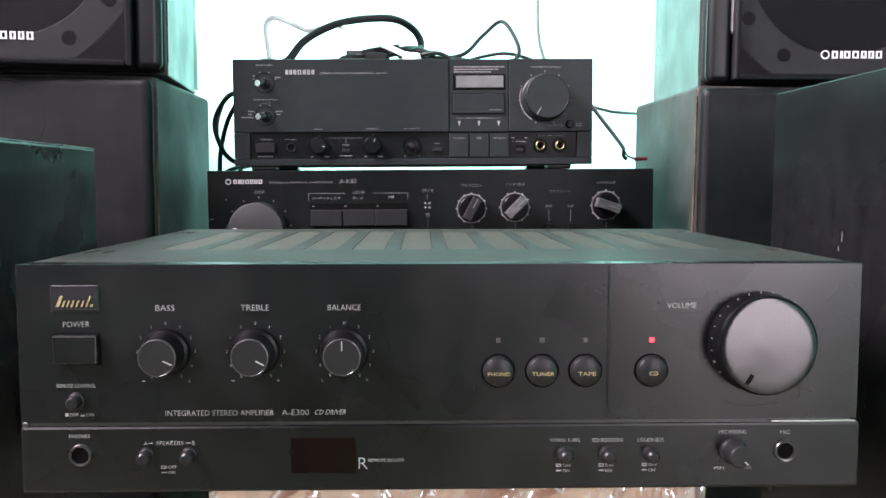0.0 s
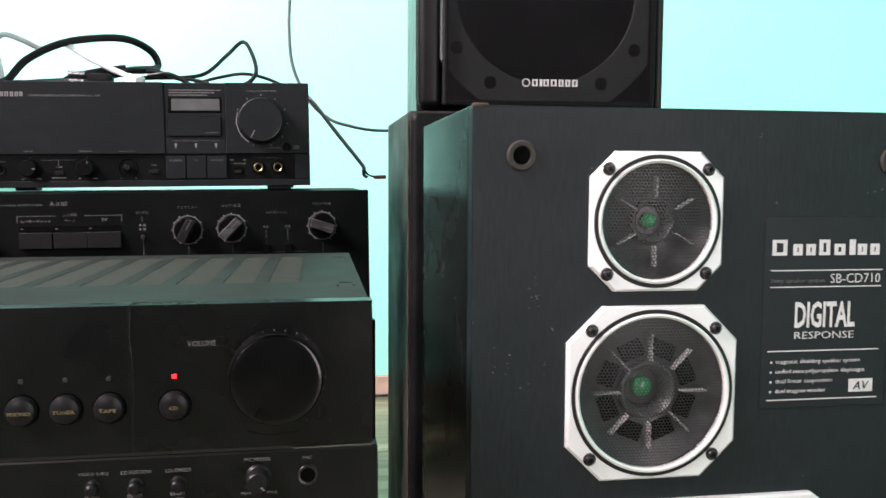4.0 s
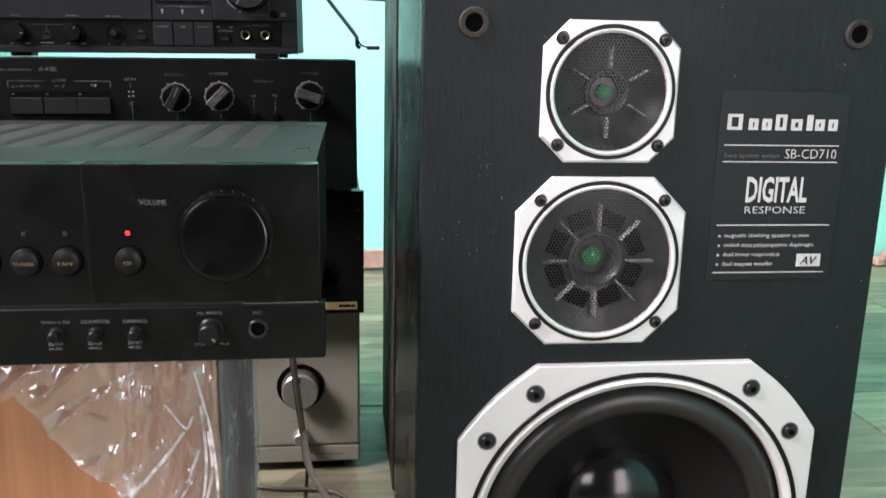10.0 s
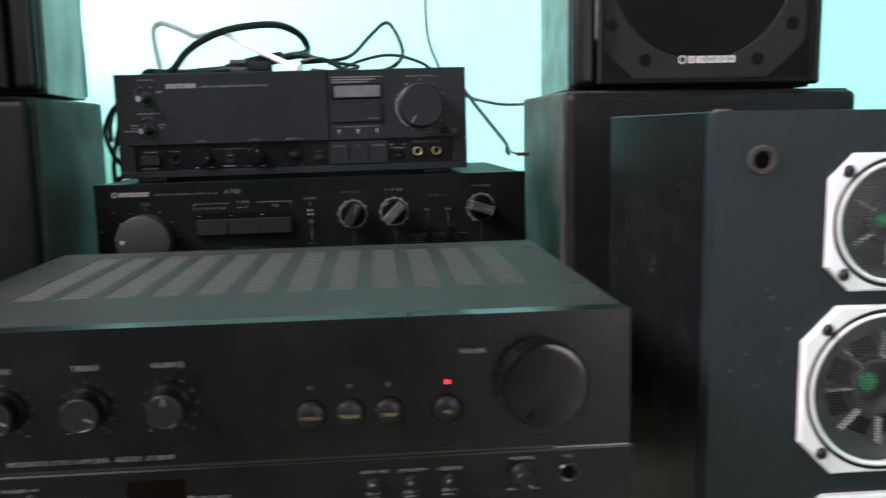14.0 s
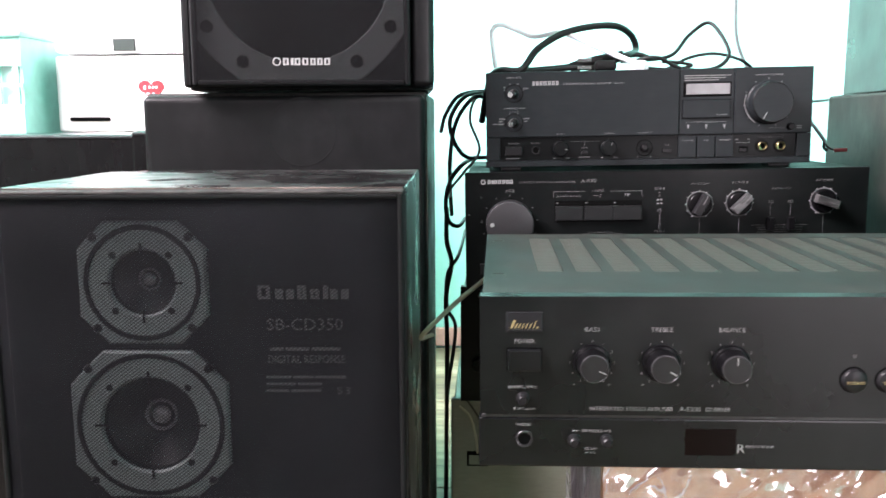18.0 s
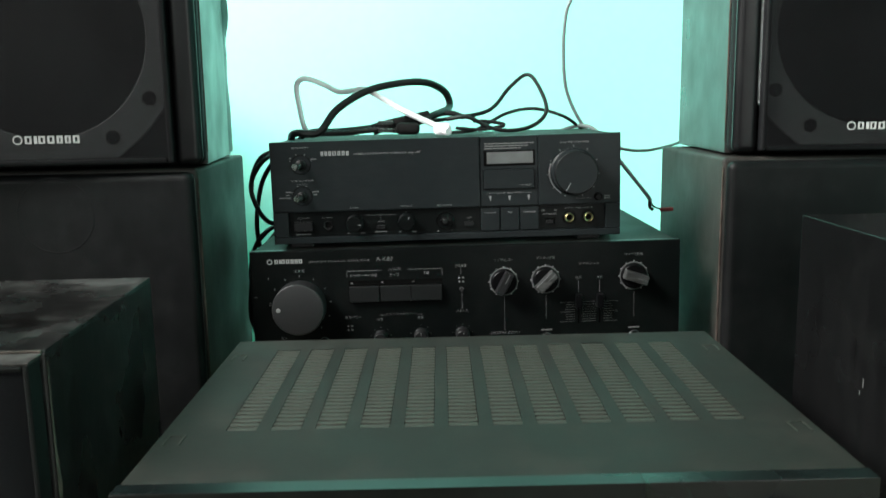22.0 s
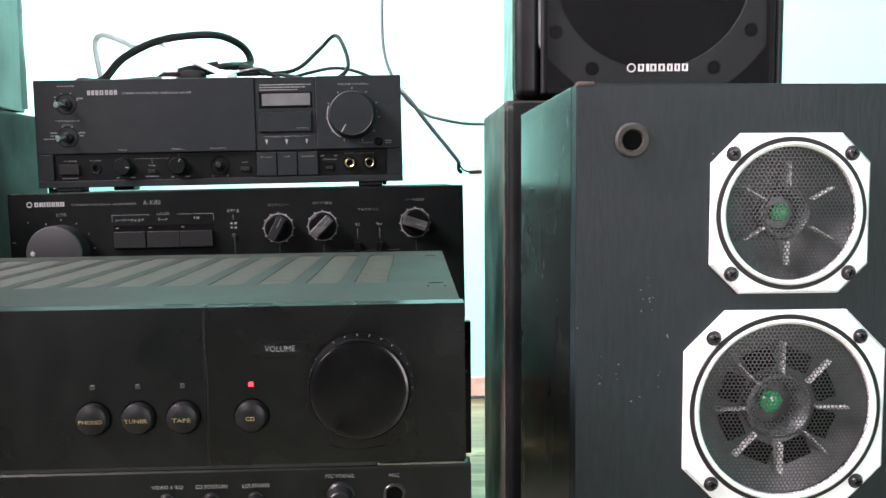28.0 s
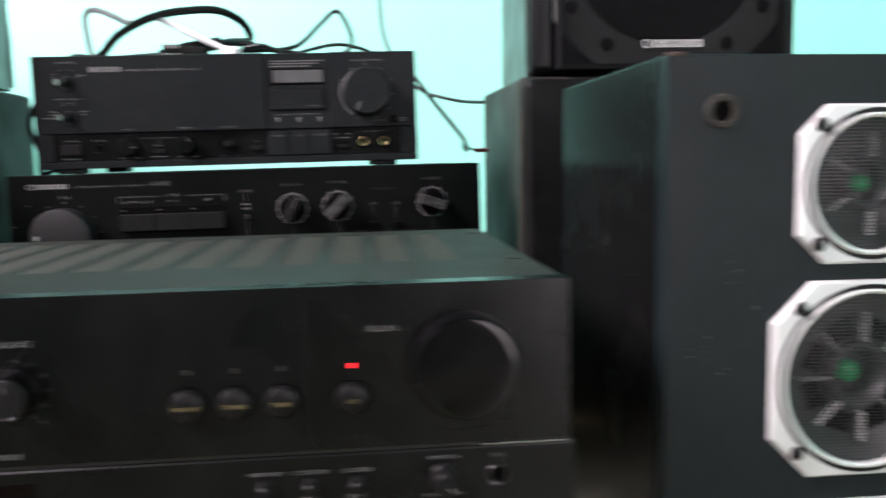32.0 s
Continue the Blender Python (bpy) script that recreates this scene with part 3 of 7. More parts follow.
def smooth_path(points, steps=10):
    p = [Vector(q) for q in points]
    p = [p[0] * 2 - p[1]] + p + [p[-1] * 2 - p[-2]]
    out = []
    for i in range(1, len(p) - 2):
        for k in range(steps):
            t = k / steps
            out.append(0.5 * ((2 * p[i]) + (p[i + 1] - p[i - 1]) * t + (2 * p[i - 1] - 5 * p[i] + 4 * p[i + 1] - p[i + 2]) * t * t + (3 * p[i] - p[i - 1] - 3 * p[i + 1] + p[i + 2]) * t ** 3))
    return out + [p[-2]]


def tube(points, radius, steps=10, sides=10, flat=1.0):
    """A cord along a smooth line; flat under 1 squeezes it."""
    pts = smooth_path(points, steps)
    bm = bmesh.new()
    up = Vector((0.13, 0.9, 0.31)).normalized()
    rings = []
    for i, c in enumerate(pts):
        d = (pts[min(i + 1, len(pts) - 1)] - pts[max(i - 1, 0)]).normalized()
        side = d.cross(up)
        if side.length < 1e-4:
            side = d.orthogonal()
        side.normalize()
        up = side.cross(d).normalized()
        rings.append([bm.verts.new(c + radius * (math.cos(2 * math.pi * k / sides) * side + flat * math.sin(2 * math.pi * k / sides) * up)) for k in range(sides)])
    for a, b in zip(rings, rings[1:]):
        for k in range(sides):
            j = (k + 1) % sides
            bm.faces.new((a[k], a[j], b[j], b[k]))
    bm.faces.new(rings[0][::-1]), bm.faces.new(rings[-1])
    return bm


def drill(bm, cuts, name="cut"):
    """Cuts round holes along y through a mesh: cuts of (x, z, radius, y0, y1)."""
    me = bpy.data.meshes.new(name)
    bm.to_mesh(me)
    bm.free()
    ob = bpy.data.objects.new(name, me)
    scene.collection.objects.link(ob)
    extra = []
    for x, z, r, y0, y1 in cuts:
        c = lathe([(0, 0), (r, 0), (r, y1 - y0), (0, y1 - y0)], x, y1, z, 72)
        bmesh.ops.recalc_face_normals(c, faces=c.faces)
        cm = bpy.data.meshes.new("cutter")
        c.to_mesh(cm)
        c.free()
        co = bpy.data.objects.new("cutter", cm)
        scene.collection.objects.link(co)
        md = ob.modifiers.new("cut", "BOOLEAN")
        md.operation, md.object, md.solver = "DIFFERENCE", co, "EXACT"
        extra.append((co, cm))
    bpy.context.view_layer.update()
    done = bpy.data.meshes.new_from_object(ob.evaluated_get(bpy.context.evaluated_depsgraph_get()))
    out = bmesh.new()
    out.from_mesh(done)
    bpy.data.objects.remove(ob)
    for co, cm in extra:
        bpy.data.objects.remove(co)
        bpy.data.meshes.remove(cm)
    bpy.data.meshes.remove(me)
    bpy.data.meshes.remove(done)
    return out


def lettering(body, x, y, z, height, mat, parent, width=None, align="CENTER", shear=0.0, name="lettering", bold=0.0):
    """Raised print that faces the viewer; x, z: middle (or start) of the line, height of its capitals."""
    cu = bpy.data.curves.new("line", "FONT")
    cu.body, cu.align_x, cu.align_y, cu.shear, cu.offset = body, align, "CENTER", shear, bold - 0.012
    cu.resolution_u = 2
    cu.extrude = 0.01
    tmp = bpy.data.objects.new("line", cu)
    scene.collection.objects.link(tmp)
    bpy.context.view_layer.update()
    me = bpy.data.meshes.new_from_object(tmp.evaluated_get(bpy.context.evaluated_depsgraph_get()))
    bpy.data.objects.remove(tmp)
    bpy.data.curves.remove(cu)
    bm = bmesh.new()
    bm.from_mesh(me)
    bpy.data.meshes.remove(me)
    if not bm.verts:
        bm.free()
        return None
    xs = [v.co.x for v in bm.verts]
    zs = [v.co.y for v in bm.verts]
    k = height / max(1e-6, max(zs) - min(zs))
    kx = width / (max(xs) - min(xs)) if width else k
    mx = (max(xs) + min(xs)) / 2 if align == "CENTER" else min(xs)
    mz = (max(zs) + min(zs)) / 2
    for v in bm.verts:
        v.co = Vector((x + (v.co.x - mx) * kx, y - 0.0002 - v.co.z * 0.01, z + (v.co.y - mz) * k))
    return part(name, bm, mat, parent)


def bars(x0, x1, y, z, height, mat, parent, cuts=(1.0,), gap=0.12, name="print_bar", low=()):
    """Writing that is drawn as plain bars; cuts: the bars' relative widths; low: those that are shorter."""
    total = sum(cuts)
    at = x0
    joined = bmesh.new() if name == "print_bar" else None
    for i, c in enumerate(cuts):
        w = (x1 - x0) * c / total
        hi = height * (0.72 if i in low else 1.0)
        own = box(at, at + w * (1 - gap), y - 0.0003, y, z - height / 2, z - height / 2 + hi)
        if joined is None and w > height * 0.6:
            # a maker's mark: a plain open frame in place of each character
            t, u, b = height * 0.2, at + w * (1 - gap), z - height / 2
            own.free()
            own = bmesh.new()
            for p in ((at, at + t * 1.3, b, b + hi), (u - t * 1.3, u, b, b + hi), (at + t * 1.3, u - t * 1.3, b, b + t), (at + t * 1.3, u - t * 1.3, b + hi - t, b + hi)):
                box(p[0], p[1], y - 0.0003, y, p[2], p[3], bm=own)
        at += w
        if joined is None:
            part(name, own, mat, parent)
        else:
            join(joined, own)
    return part(name, joined, mat, parent) if joined is not None else None


def rule(x0, z0, x1, z1, y, width, mat, parent, name="printed_line"):
    """A thin printed line."""
    bm = bmesh.new()
    if abs(x1 - x0) > abs(z1 - z0):
        box(x0, x1, y - 0.0003, y, z0 - width / 2, z0 + width / 2, bm=bm)
    else:
        box(x0 - width / 2, x0 + width / 2, y - 0.0003, y, min(z0, z1), max(z0, z1), bm=bm)
    return part(name, bm, mat, parent)


def ticks(x, y, z, r, n, a0, a1, size, mat, parent, long=1.0, name="scale_marks"):
    """Marks round a knob."""
    bm = bmesh.new()
    for i in range(n):
        a = radians(a0 + (a1 - a0) * i / (n - 1))
        cx, cz = x + r * math.cos(a), z + r * math.sin(a)
        own = box(-size / 2 * long, size / 2 * long, y - 0.0003, y, -size / 2, size / 2)
        bmesh.ops.rotate(own, verts=own.verts, cent=(0, 0, 0), matrix=Matrix.Rotation(-a, 3, "Y"))
        bmesh.ops.translate(own, verts=own.verts, vec=(cx, 0, cz))
        join(bm, own)
    return part(name, bm, mat, parent)


def knob(name, profile, x, y, z, mat, parent, label="", pointer=None, pr0=0.3, pr1=0.85, pw=0.0009, pmat=None, seg=40):
    """A turned knob with a pointer line on its face."""
    k = part(name, lathe(profile, x, y, z, seg), mat, parent, label, smooth=True)
    if pointer is not None:
        top = max(h for r, h in profile)
        rad = max(r for r, h in profile if h > top - 0.002)
        own = box(rad * pr0, rad * pr1, y - top - 0.0003, y - top + 0.0002, -pw / 2, pw / 2)
        bmesh.ops.rotate(own, verts=own.verts, cent=(0, y, 0), matrix=Matrix.Rotation(-radians(pointer), 3, "Y"))
        bmesh.ops.translate(own, verts=own.verts, vec=(x, 0, z))
        part("pointer", own, pmat or PRINT, k)
    return k


def jack(x, y, z, r, parent, rim=CHROME):
    j = part("socket", lathe([(r, -0.001), (r, 0.0012), (r * 0.92, 0.0018), (r * 0.76, 0.0016), (r * 0.72, -0.002)], x, y, z, 32), rim, parent, smooth=True)
    part("socket_hole", lathe([(r * 0.79, 0.0005), (0.0, 0.0003)], x, y, z, 24), HOLE, j)
    return j


def screw_mesh(r):
    bm = lathe([(r * 1.25, 0.0), (r * 1.25, 0.0002), (r, 0.0003), (r, 0.0012), (r * 0.8, 0.0022), (0, 0.0025)], seg=20)
    return mesh_of("screw", bm, SCREW, True)


def cross_mesh(r):
    bm = box(-r * 0.55, r * 0.55, -0.0029, -0.0018, -r * 0.1, r * 0.1)
    box(-r * 0.1, r * 0.1, -0.0029, -0.0018, -r * 0.55, r * 0.55, bm=bm)
    return mesh_of("screw_slot", bm, HOLE)


# ---------------------------------------------------------------- the room
X0, X1, Y0, Y1, TOP = -2.2, 1.74, -2.6, 1.955, 3.2


def slab(name, bm, mat, label):
    return alone(name, bm, mat, label, "wall", kind="structure")


floor_ob = thing("floor", 0, 0, 0, "grey-green streaked glazed tile floor", "floor", kind="structure")
part("floor_bed", box(X0 - 0.1, X1 + 0.1, Y0 - 0.1, Y1 + 0.1, -0.12, -0.006), GREY_TRIM, floor_ob)
slab("wall_back", box(X0 - 0.1, X1 + 0.1, Y1, Y1 + 0.12, -0.12, TOP), WALL, "mint green painted back wall")


def wall_with_hole(name, fixed0, fixed1, a0, a1, h0, h1, z0, z1, label, along_y=True, mat=None):
    """A wall with one opening, from four butted blocks in one mesh."""
    bm = bmesh.new()
    for p, q, u, v in ((a0, h0, -0.12, TOP), (h1, a1, -0.12, TOP), (h0, h1, -0.12, z0), (h0, h1, z1, TOP)):
        if v - u < 0.01:
            continue
        if along_y:
            box(fixed0, fixed1, p, q, u, v, bm=bm)
        else:
            box(p, q, fixed0, fixed1, u, v, bm=bm)
    return slab(name, bm, mat or WALL, label)


wall_with_hole("wall_left", X0 - 0.12, X0, Y0, Y1, -0.65, 0.95, 1.85, 2.95, "cream painted side wall with a window opening", mat=WALL_WHITE)
slab("wall_right", box(X1, X1 + 0.12, Y0, Y1, -0.12, TOP), WALL, "mint green painted side wall")
# rear wall stays out of view; its dark colour keeps panel reflections low
wall_with_hole("wall_rear", Y0 - 0.12, Y0, X0 - 0.12, 0.0, -2.05, -1.05, 1.05, 1.95, "dark rear wall out of view, with an opening", False, WALL_DIM)
wall_with_hole("wall_rear_2", Y0 - 0.12, Y0, 0.0, X1 + 0.12, 0.88, 1.68, 0.0, 2.05, "dark rear wall out of view, with a doorway", False, WALL_DIM)
alone("ceiling", box(X0 - 0.12, X1 + 0.12, Y0 - 0.12, Y1 + 0.12, TOP, TOP + 0.1), CEIL, "plain white ceiling", "ceiling", kind="structure")

# chipped salmon skirting along the back wall, uneven along its top
bm = bmesh.new()
rng = random.Random(4)
at = X0
while at < X1 - 0.02:
    w = rng.uniform(0.05, 0.16)
    h = rng.choice((0.032, 0.04, 0.046, 0.05)) if at < 1.55 else rng.choice((0.008, 0.02))
    box(at, min(at + w, X1 - 0.01), Y1 - 0.012 - rng.uniform(0, 0.004), Y1, 0.0005, h, 0.002, 1, bm=bm)
    at += w
alone("baseboard", bm, SKIRT, "chipped salmon-coloured skirting at the foot of the wall", "skirting", kind="structure")
bm = bmesh.new()
for i in range(9):
    cx, cz = 1.62 + rng.uniform(0, 0.1), rng.uniform(0.004, 0.03)
    s = rng.uniform(0.008, 0.02)
    box(cx - s, cx + s, Y1 - 0.03 - rng.uniform(0, 0.03), Y1 - 0.012, 0.0005, cz + s, 0.003, 1, bm=bm)
alone("plaster_crumbs", bm, SKIRT, "crumbled plaster lying in the corner of the floor", "rubble", kind="stuff")


# ---------------------------------------------------------------- speakers with open drivers
S_SMALL, C_SMALL = screw_mesh(0.0031), cross_mesh(0.0031)
S_BIG, C_BIG = screw_mesh(0.0044), cross_mesh(0.0044)


def screws(spots, y, parent, big=False):
    for x, z in spots:
        s = piece("screw", S_BIG if big else S_SMALL, parent, x, y, z, spin=(x * 7000) % 90)
        piece("screw_slot", C_BIG if big else C_SMALL, s, x, y, z)


def small_driver(name, x, y, z, hx, hz, cut, ring_r, spokes, screw_at, parent, label):
    """A tweeter or midrange: silver plate, bright ring, honeycomb guard, spokes and dome."""
    thick = 0.004
    d = part(name, driver_frame(x, y, z, hx, hz, cut, ring_r + 0.0012, thick), SILVER, parent, label)
    part("bright_ring", lathe([(ring_r + 0.0010, 0.002), (ring_r + 0.0009, thick + 0.001), (ring_r - 0.0002, thick + 0.0014), (ring_r - 0.0014, thick + 0.0006), (ring_r - 0.0015, 0.001)], x, y, z, 72), RING, d, smooth=True)
    part("dark_gasket", lathe([(ring_r + 0.0034, thick + 0.0001), (ring_r + 0.0031, thick + 0.0005), (ring_r + 0.0012, thick + 0.0005), (ring_r + 0.0010, thick - 0.001)], x, y, z, 72), RUBBER, d, smooth=True)
    part("mesh_guard", honeycomb(x, y - thick + 0.0012, z, ring_r - 0.0013, 0.0021, 0.00094, 0.003), GUARD, d)
    depth = 0.016 if spokes == 8 else 0.012
    part("driver_bowl", lathe([(ring_r - 0.001, 0.0), (ring_r * 0.72, -0.0055), (ring_r * 0.42, -0.0075), (ring_r * 0.3, -0.009), (ring_r * 0.27, -depth), (0, -depth)], x, y + 0.001, z, 48), DRIVER, d, smooth=True)
    part("hub", lathe([(ring_r * 0.38, -0.009), (ring_r * 0.37, -0.0035), (ring_r * 0.34, -0.0025), (ring_r * 0.27, -0.006), (ring_r * 0.24, -depth * 0.9)], x, y, z, 40), HUB, d, smooth=True)
    part("dome", lathe([(ring_r * 0.14, -depth), (ring_r * 0.13, 0.003 - depth), (ring_r * 0.09, 0.0046 - depth), (ring_r * 0.04, 0.0052 - depth), (0, 0.0054 - depth)], x, y, z, 32), DOME, d, "green shimmering dome", smooth=True)
    for i in range(spokes):
        a = math.pi / 2 + 2 * math.pi * i / spokes
        own = box(ring_r * 0.40, ring_r * 0.75, y - 0.0022, y + 0.004, -0.0004, 0.0004, 0.0002, 1)
        bmesh.ops.rotate(own, verts=own.verts, cent=(0, 0, 0), matrix=Matrix.Rotation(-a, 3, "Y"))
        bmesh.ops.translate(own, verts=own.verts, vec=(x, 0, z))
        part("spoke", own, SPOKE, d)
        if spokes == 8:
            a += math.pi / 8
            own = box(ring_r * 0.45, ring_r * 0.67, y + 0.0045, y + 0.0085, -ring_r * 0.155, ring_r * 0.16, 0.0006, 1)
            bmesh.ops.rotate(own, verts=own.verts, cent=(0, 0, 0), matrix=Matrix.Rotation(-a, 3, "Y"))
            bmesh.ops.translate(own, verts=own.verts, vec=(x, 0, z))
            part("slot", own, HOLE, d)
    screws([(x + sx * screw_at, z + sz * screw_at) for sx in (-1, 1) for sz in (-1, 1)], y - thick, parent)
    return d


def floor_speaker_open():
    x0, x1, y, yr, top = 0.2880, 0.5768, 0.444, 0.650, 0.5520
    sp = thing("speaker", (x0 + x1) / 2, (y + yr) / 2, 0.0, "black ash three-way speaker with silver-framed bare drivers", "speaker")
    deep = [(0.3965, 0.4867, 0.0362, y - 0.01, y + 0.03), (0.3962, 0.3859, 0.0475, y - 0.01, y + 0.03), (0.431, 0.2025, 0.108, y - 0.01, y + 0.09)]
    part("cabinet", drill(box(x0, x1, y + 0.0136, yr, 0.0, top, 0.0006), deep), VINYL_SIDE, sp, "glossy black cabinet sides")
    part("baffle", drill(box(x0, x1, y, y + 0.0135, 0.0, top, 0.0008), deep), VINYL, sp, "black wood-grain front board with white specks")
    for px, pz in ((0.3162, 0.524), (0.5475, 0.5230), (0.3162, 0.03), (0.5475, 0.03)):
        p = part("grille_peg_socket", lathe([(0.0088, -0.001), (0.0088, 0.0012), (0.0078, 0.002), (0.0056, 0.0018), (0.005, 0.0002), (0.0048, -0.002)], px, y, pz, 32), PEG, sp, smooth=True)
        part("peg_hole", lathe([(0.0049, 0.0004), (0, 0.0004)], px, y, pz, 24), HOLE, p)
    small_driver("tweeter", 0.3967, y, 0.4867, 0.0405, 0.0405, 0.0148, 0.0352, 6, 0.0302, sp, "silver-framed tweeter behind a honeycomb guard")
    small_driver("midrange", 0.3962, y, 0.3858, 0.0522, 0.0517, 0.021, 0.0464, 8, 0.0380, sp, "silver-framed midrange behind a honeycomb guard")
    wx, wz, th = 0.431, 0.2025, 0.005
    w = part("woofer", driver_frame(wx, y, wz, 0.118, 0.118, 0.0485, 0.108, th, 0.001), SILVER, sp, "large woofer in a silver cut-cornered frame")
    part("dark_gasket", lathe([(0.1125, th + 0.0002), (0.112, th + 0.0008), (0.1095, th + 0.0008), (0.109, th - 0.001)], wx, y, wz, 96), RUBBER, w, smooth=True)
    part("bright_ring", lathe([(0.1088, 0.001), (0.1085, th + 0.0018), (0.107, th + 0.0022), (0.1035, th - 0.0005), (0.103, 0.0)], wx, y, wz, 96), RING, w, smooth=True)
    part("surround", lathe([(0.1032, 0.001), (0.1025, -0.003)] + [(0.0915 + 0.0098 * math.cos(math.pi * q / 14), -0.0035 + 0.0085 * math.sin(math.pi * q / 14)) for q in range(15)] + [(0.0812, -0.006)], wx, y, wz, 96), ROLL, w, "half-round rubber surround", smooth=True)
    part("cone", lathe([(0.0816, -0.0055), (0.080, -0.0075), (0.062, -0.0225), (0.0440, -0.0340), (0.0415, -0.036)], wx, y, wz, 96), CONE, w, smooth=True)
    part("dust_cap", lathe([(0.0432, -0.0345), (0.0405, -0.0308), (0.036, -0.0268), (0.030, -0.0230), (0.023, -0.0199), (0.0155, -0.0178), (0.008, -0.0167), (0, -0.0164)], wx, y, wz, 64), CAP, w, "glossy black domed dust cap", smooth=True)
    for sx in (-1, 1):
        for sz in (-1, 1):
            for dx, dz in ((0.0705, 0.1), (0.1, 0.0695)):
                px, pz = wx + sx * dx, wz + sz * dz
                s = piece("screw", S_BIG, sp, px, y - th, pz)
                part("socket_bit", lathe([(0.0019, 0.0027), (0, 0.0027)], px, y - th, pz, 6), HOLE, s)
                part("screw_recess", lathe([(0.0062, 0.0001), (0.0059, 0.0003), (0.0052, 0.0002)], px, y - th, pz, 24), BASKET, s)
    pl = part("label_plate", box(0.4655, 0.5475, y - 0.0006, y + 0.0005, 0.373, 0.4895, 0.0003, 1), PLATE, sp, "dark glossy information plate with white print")
    yy = y - 0.0007
    bars(0.4705, 0.5432, yy, 0.4708, 0.0094, PRINT_BRIGHT, sp, (1.35, 0.85, 0.85, 1, 1, 0.55, 0.85, 0.85), 0.3, "maker_mark", (1, 2, 4, 6, 7))
    for za in (0.457, 0.447, 0.408, 0.378):
        rule(0.4698, za, 0.5430, za, yy, 0.0006, PRINT_BRIGHT, sp)
    lettering("3way speaker system", 0.4702, yy, 0.4505, 0.0032, PRINT_DIM, sp, 0.035, "LEFT")
    lettering("SB-CD710", 0.5090, yy, 0.452, 0.0056, PRINT_BRIGHT, sp, 0.033, "LEFT")
    lettering("DIGITAL", 0.5063, yy, 0.4300, 0.0160, PRINT_BRIGHT, sp, 0.0395, bold=0.035)
    lettering("RESPONSE", 0.5063, yy, 0.4175, 0.0043, PRINT_BRIGHT, sp, 0.039)
    for body, za, wd in (("magnetic shielding speaker system", 0.4012, 0.055), ("unified mica polypropylene diaphragm", 0.3952, 0.0585), ("dual linear suspension", 0.3892, 0.037), ("dual magnet woofer", 0.3832, 0.033)):
        lettering(body, 0.4755, yy, za, 0.0032, PRINT_BRIGHT, sp, wd, "LEFT")
        part("bullet", lathe([(0.0007, 0.0003), (0, 0.0003)], 0.4722, yy, za, 10), PRINT_BRIGHT, sp)
    av = part("badge", box(0.5242, 0.5400, yy - 0.0003, yy + 0.0002, 0.3816, 0.3896), PRINT_BRIGHT, sp, "small white badge")
    lettering("AV", 0.532, yy - 0.0004, 0.3856, 0.0052, HOLE, av, 0.011, shear=0.3, bold=0.01)
    for sy, sz, sl in ((0.5431, 0.4520, 0.006), (0.5471, 0.4440, 0.003), (0.53, 0.33, 0.004)):
        part("scratch", box(x0 - 0.0002, x0 + 0.0003, sy - 0.0003, sy + 0.0003, sz - sl / 2, sz + sl / 2), PRINT_DIM, sp, "pale scratch on the side")
    rng = random.Random(8)
    for cx, cz, spread, count in ((0.324, 0.442, 0.005, 9), (0.306, 0.405, 0.006, 8), (0.336, 0.424, 0.0008, 2), (0.331, 0.401, 0.003, 3), (0.320, 0.391, 0.003, 3), (0.461, 0.538, 0.002, 2), (0.535, 0.508, 0.006, 4), (0.496, 0.329, 0.001, 1), (0.425, 0.474, 0.001, 1), (0.545, 0.40, 0.01, 3), (0.56, 0.36, 0.008, 3)):
        for k in range(count):
            px, pz, sz = rng.gauss(cx, spread * 0.6), rng.gauss(cz, spread), rng.uniform(0.00012, 0.0004)
            part("pale_nick", box(px - sz, px + sz, y - 0.0002, y + 0.0002, pz - sz * rng.uniform(0.6, 2.0), pz + sz), PRINT_DIM, sp)
    part("cabinet_chip", box(0.5715, 0.5772, y - 0.0004, y + 0.006, 0.5475, 0.5531, 0.0015, 1), HOLE, sp, "dark knocked corner")
    part("cabinet_chip", box(0.288, 0.2975, y - 0.0004, y + 0.004, 0.5505, 0.5532, 0.0008, 1), WORN_EDGE, sp)
    return sp


floor_speaker_open()


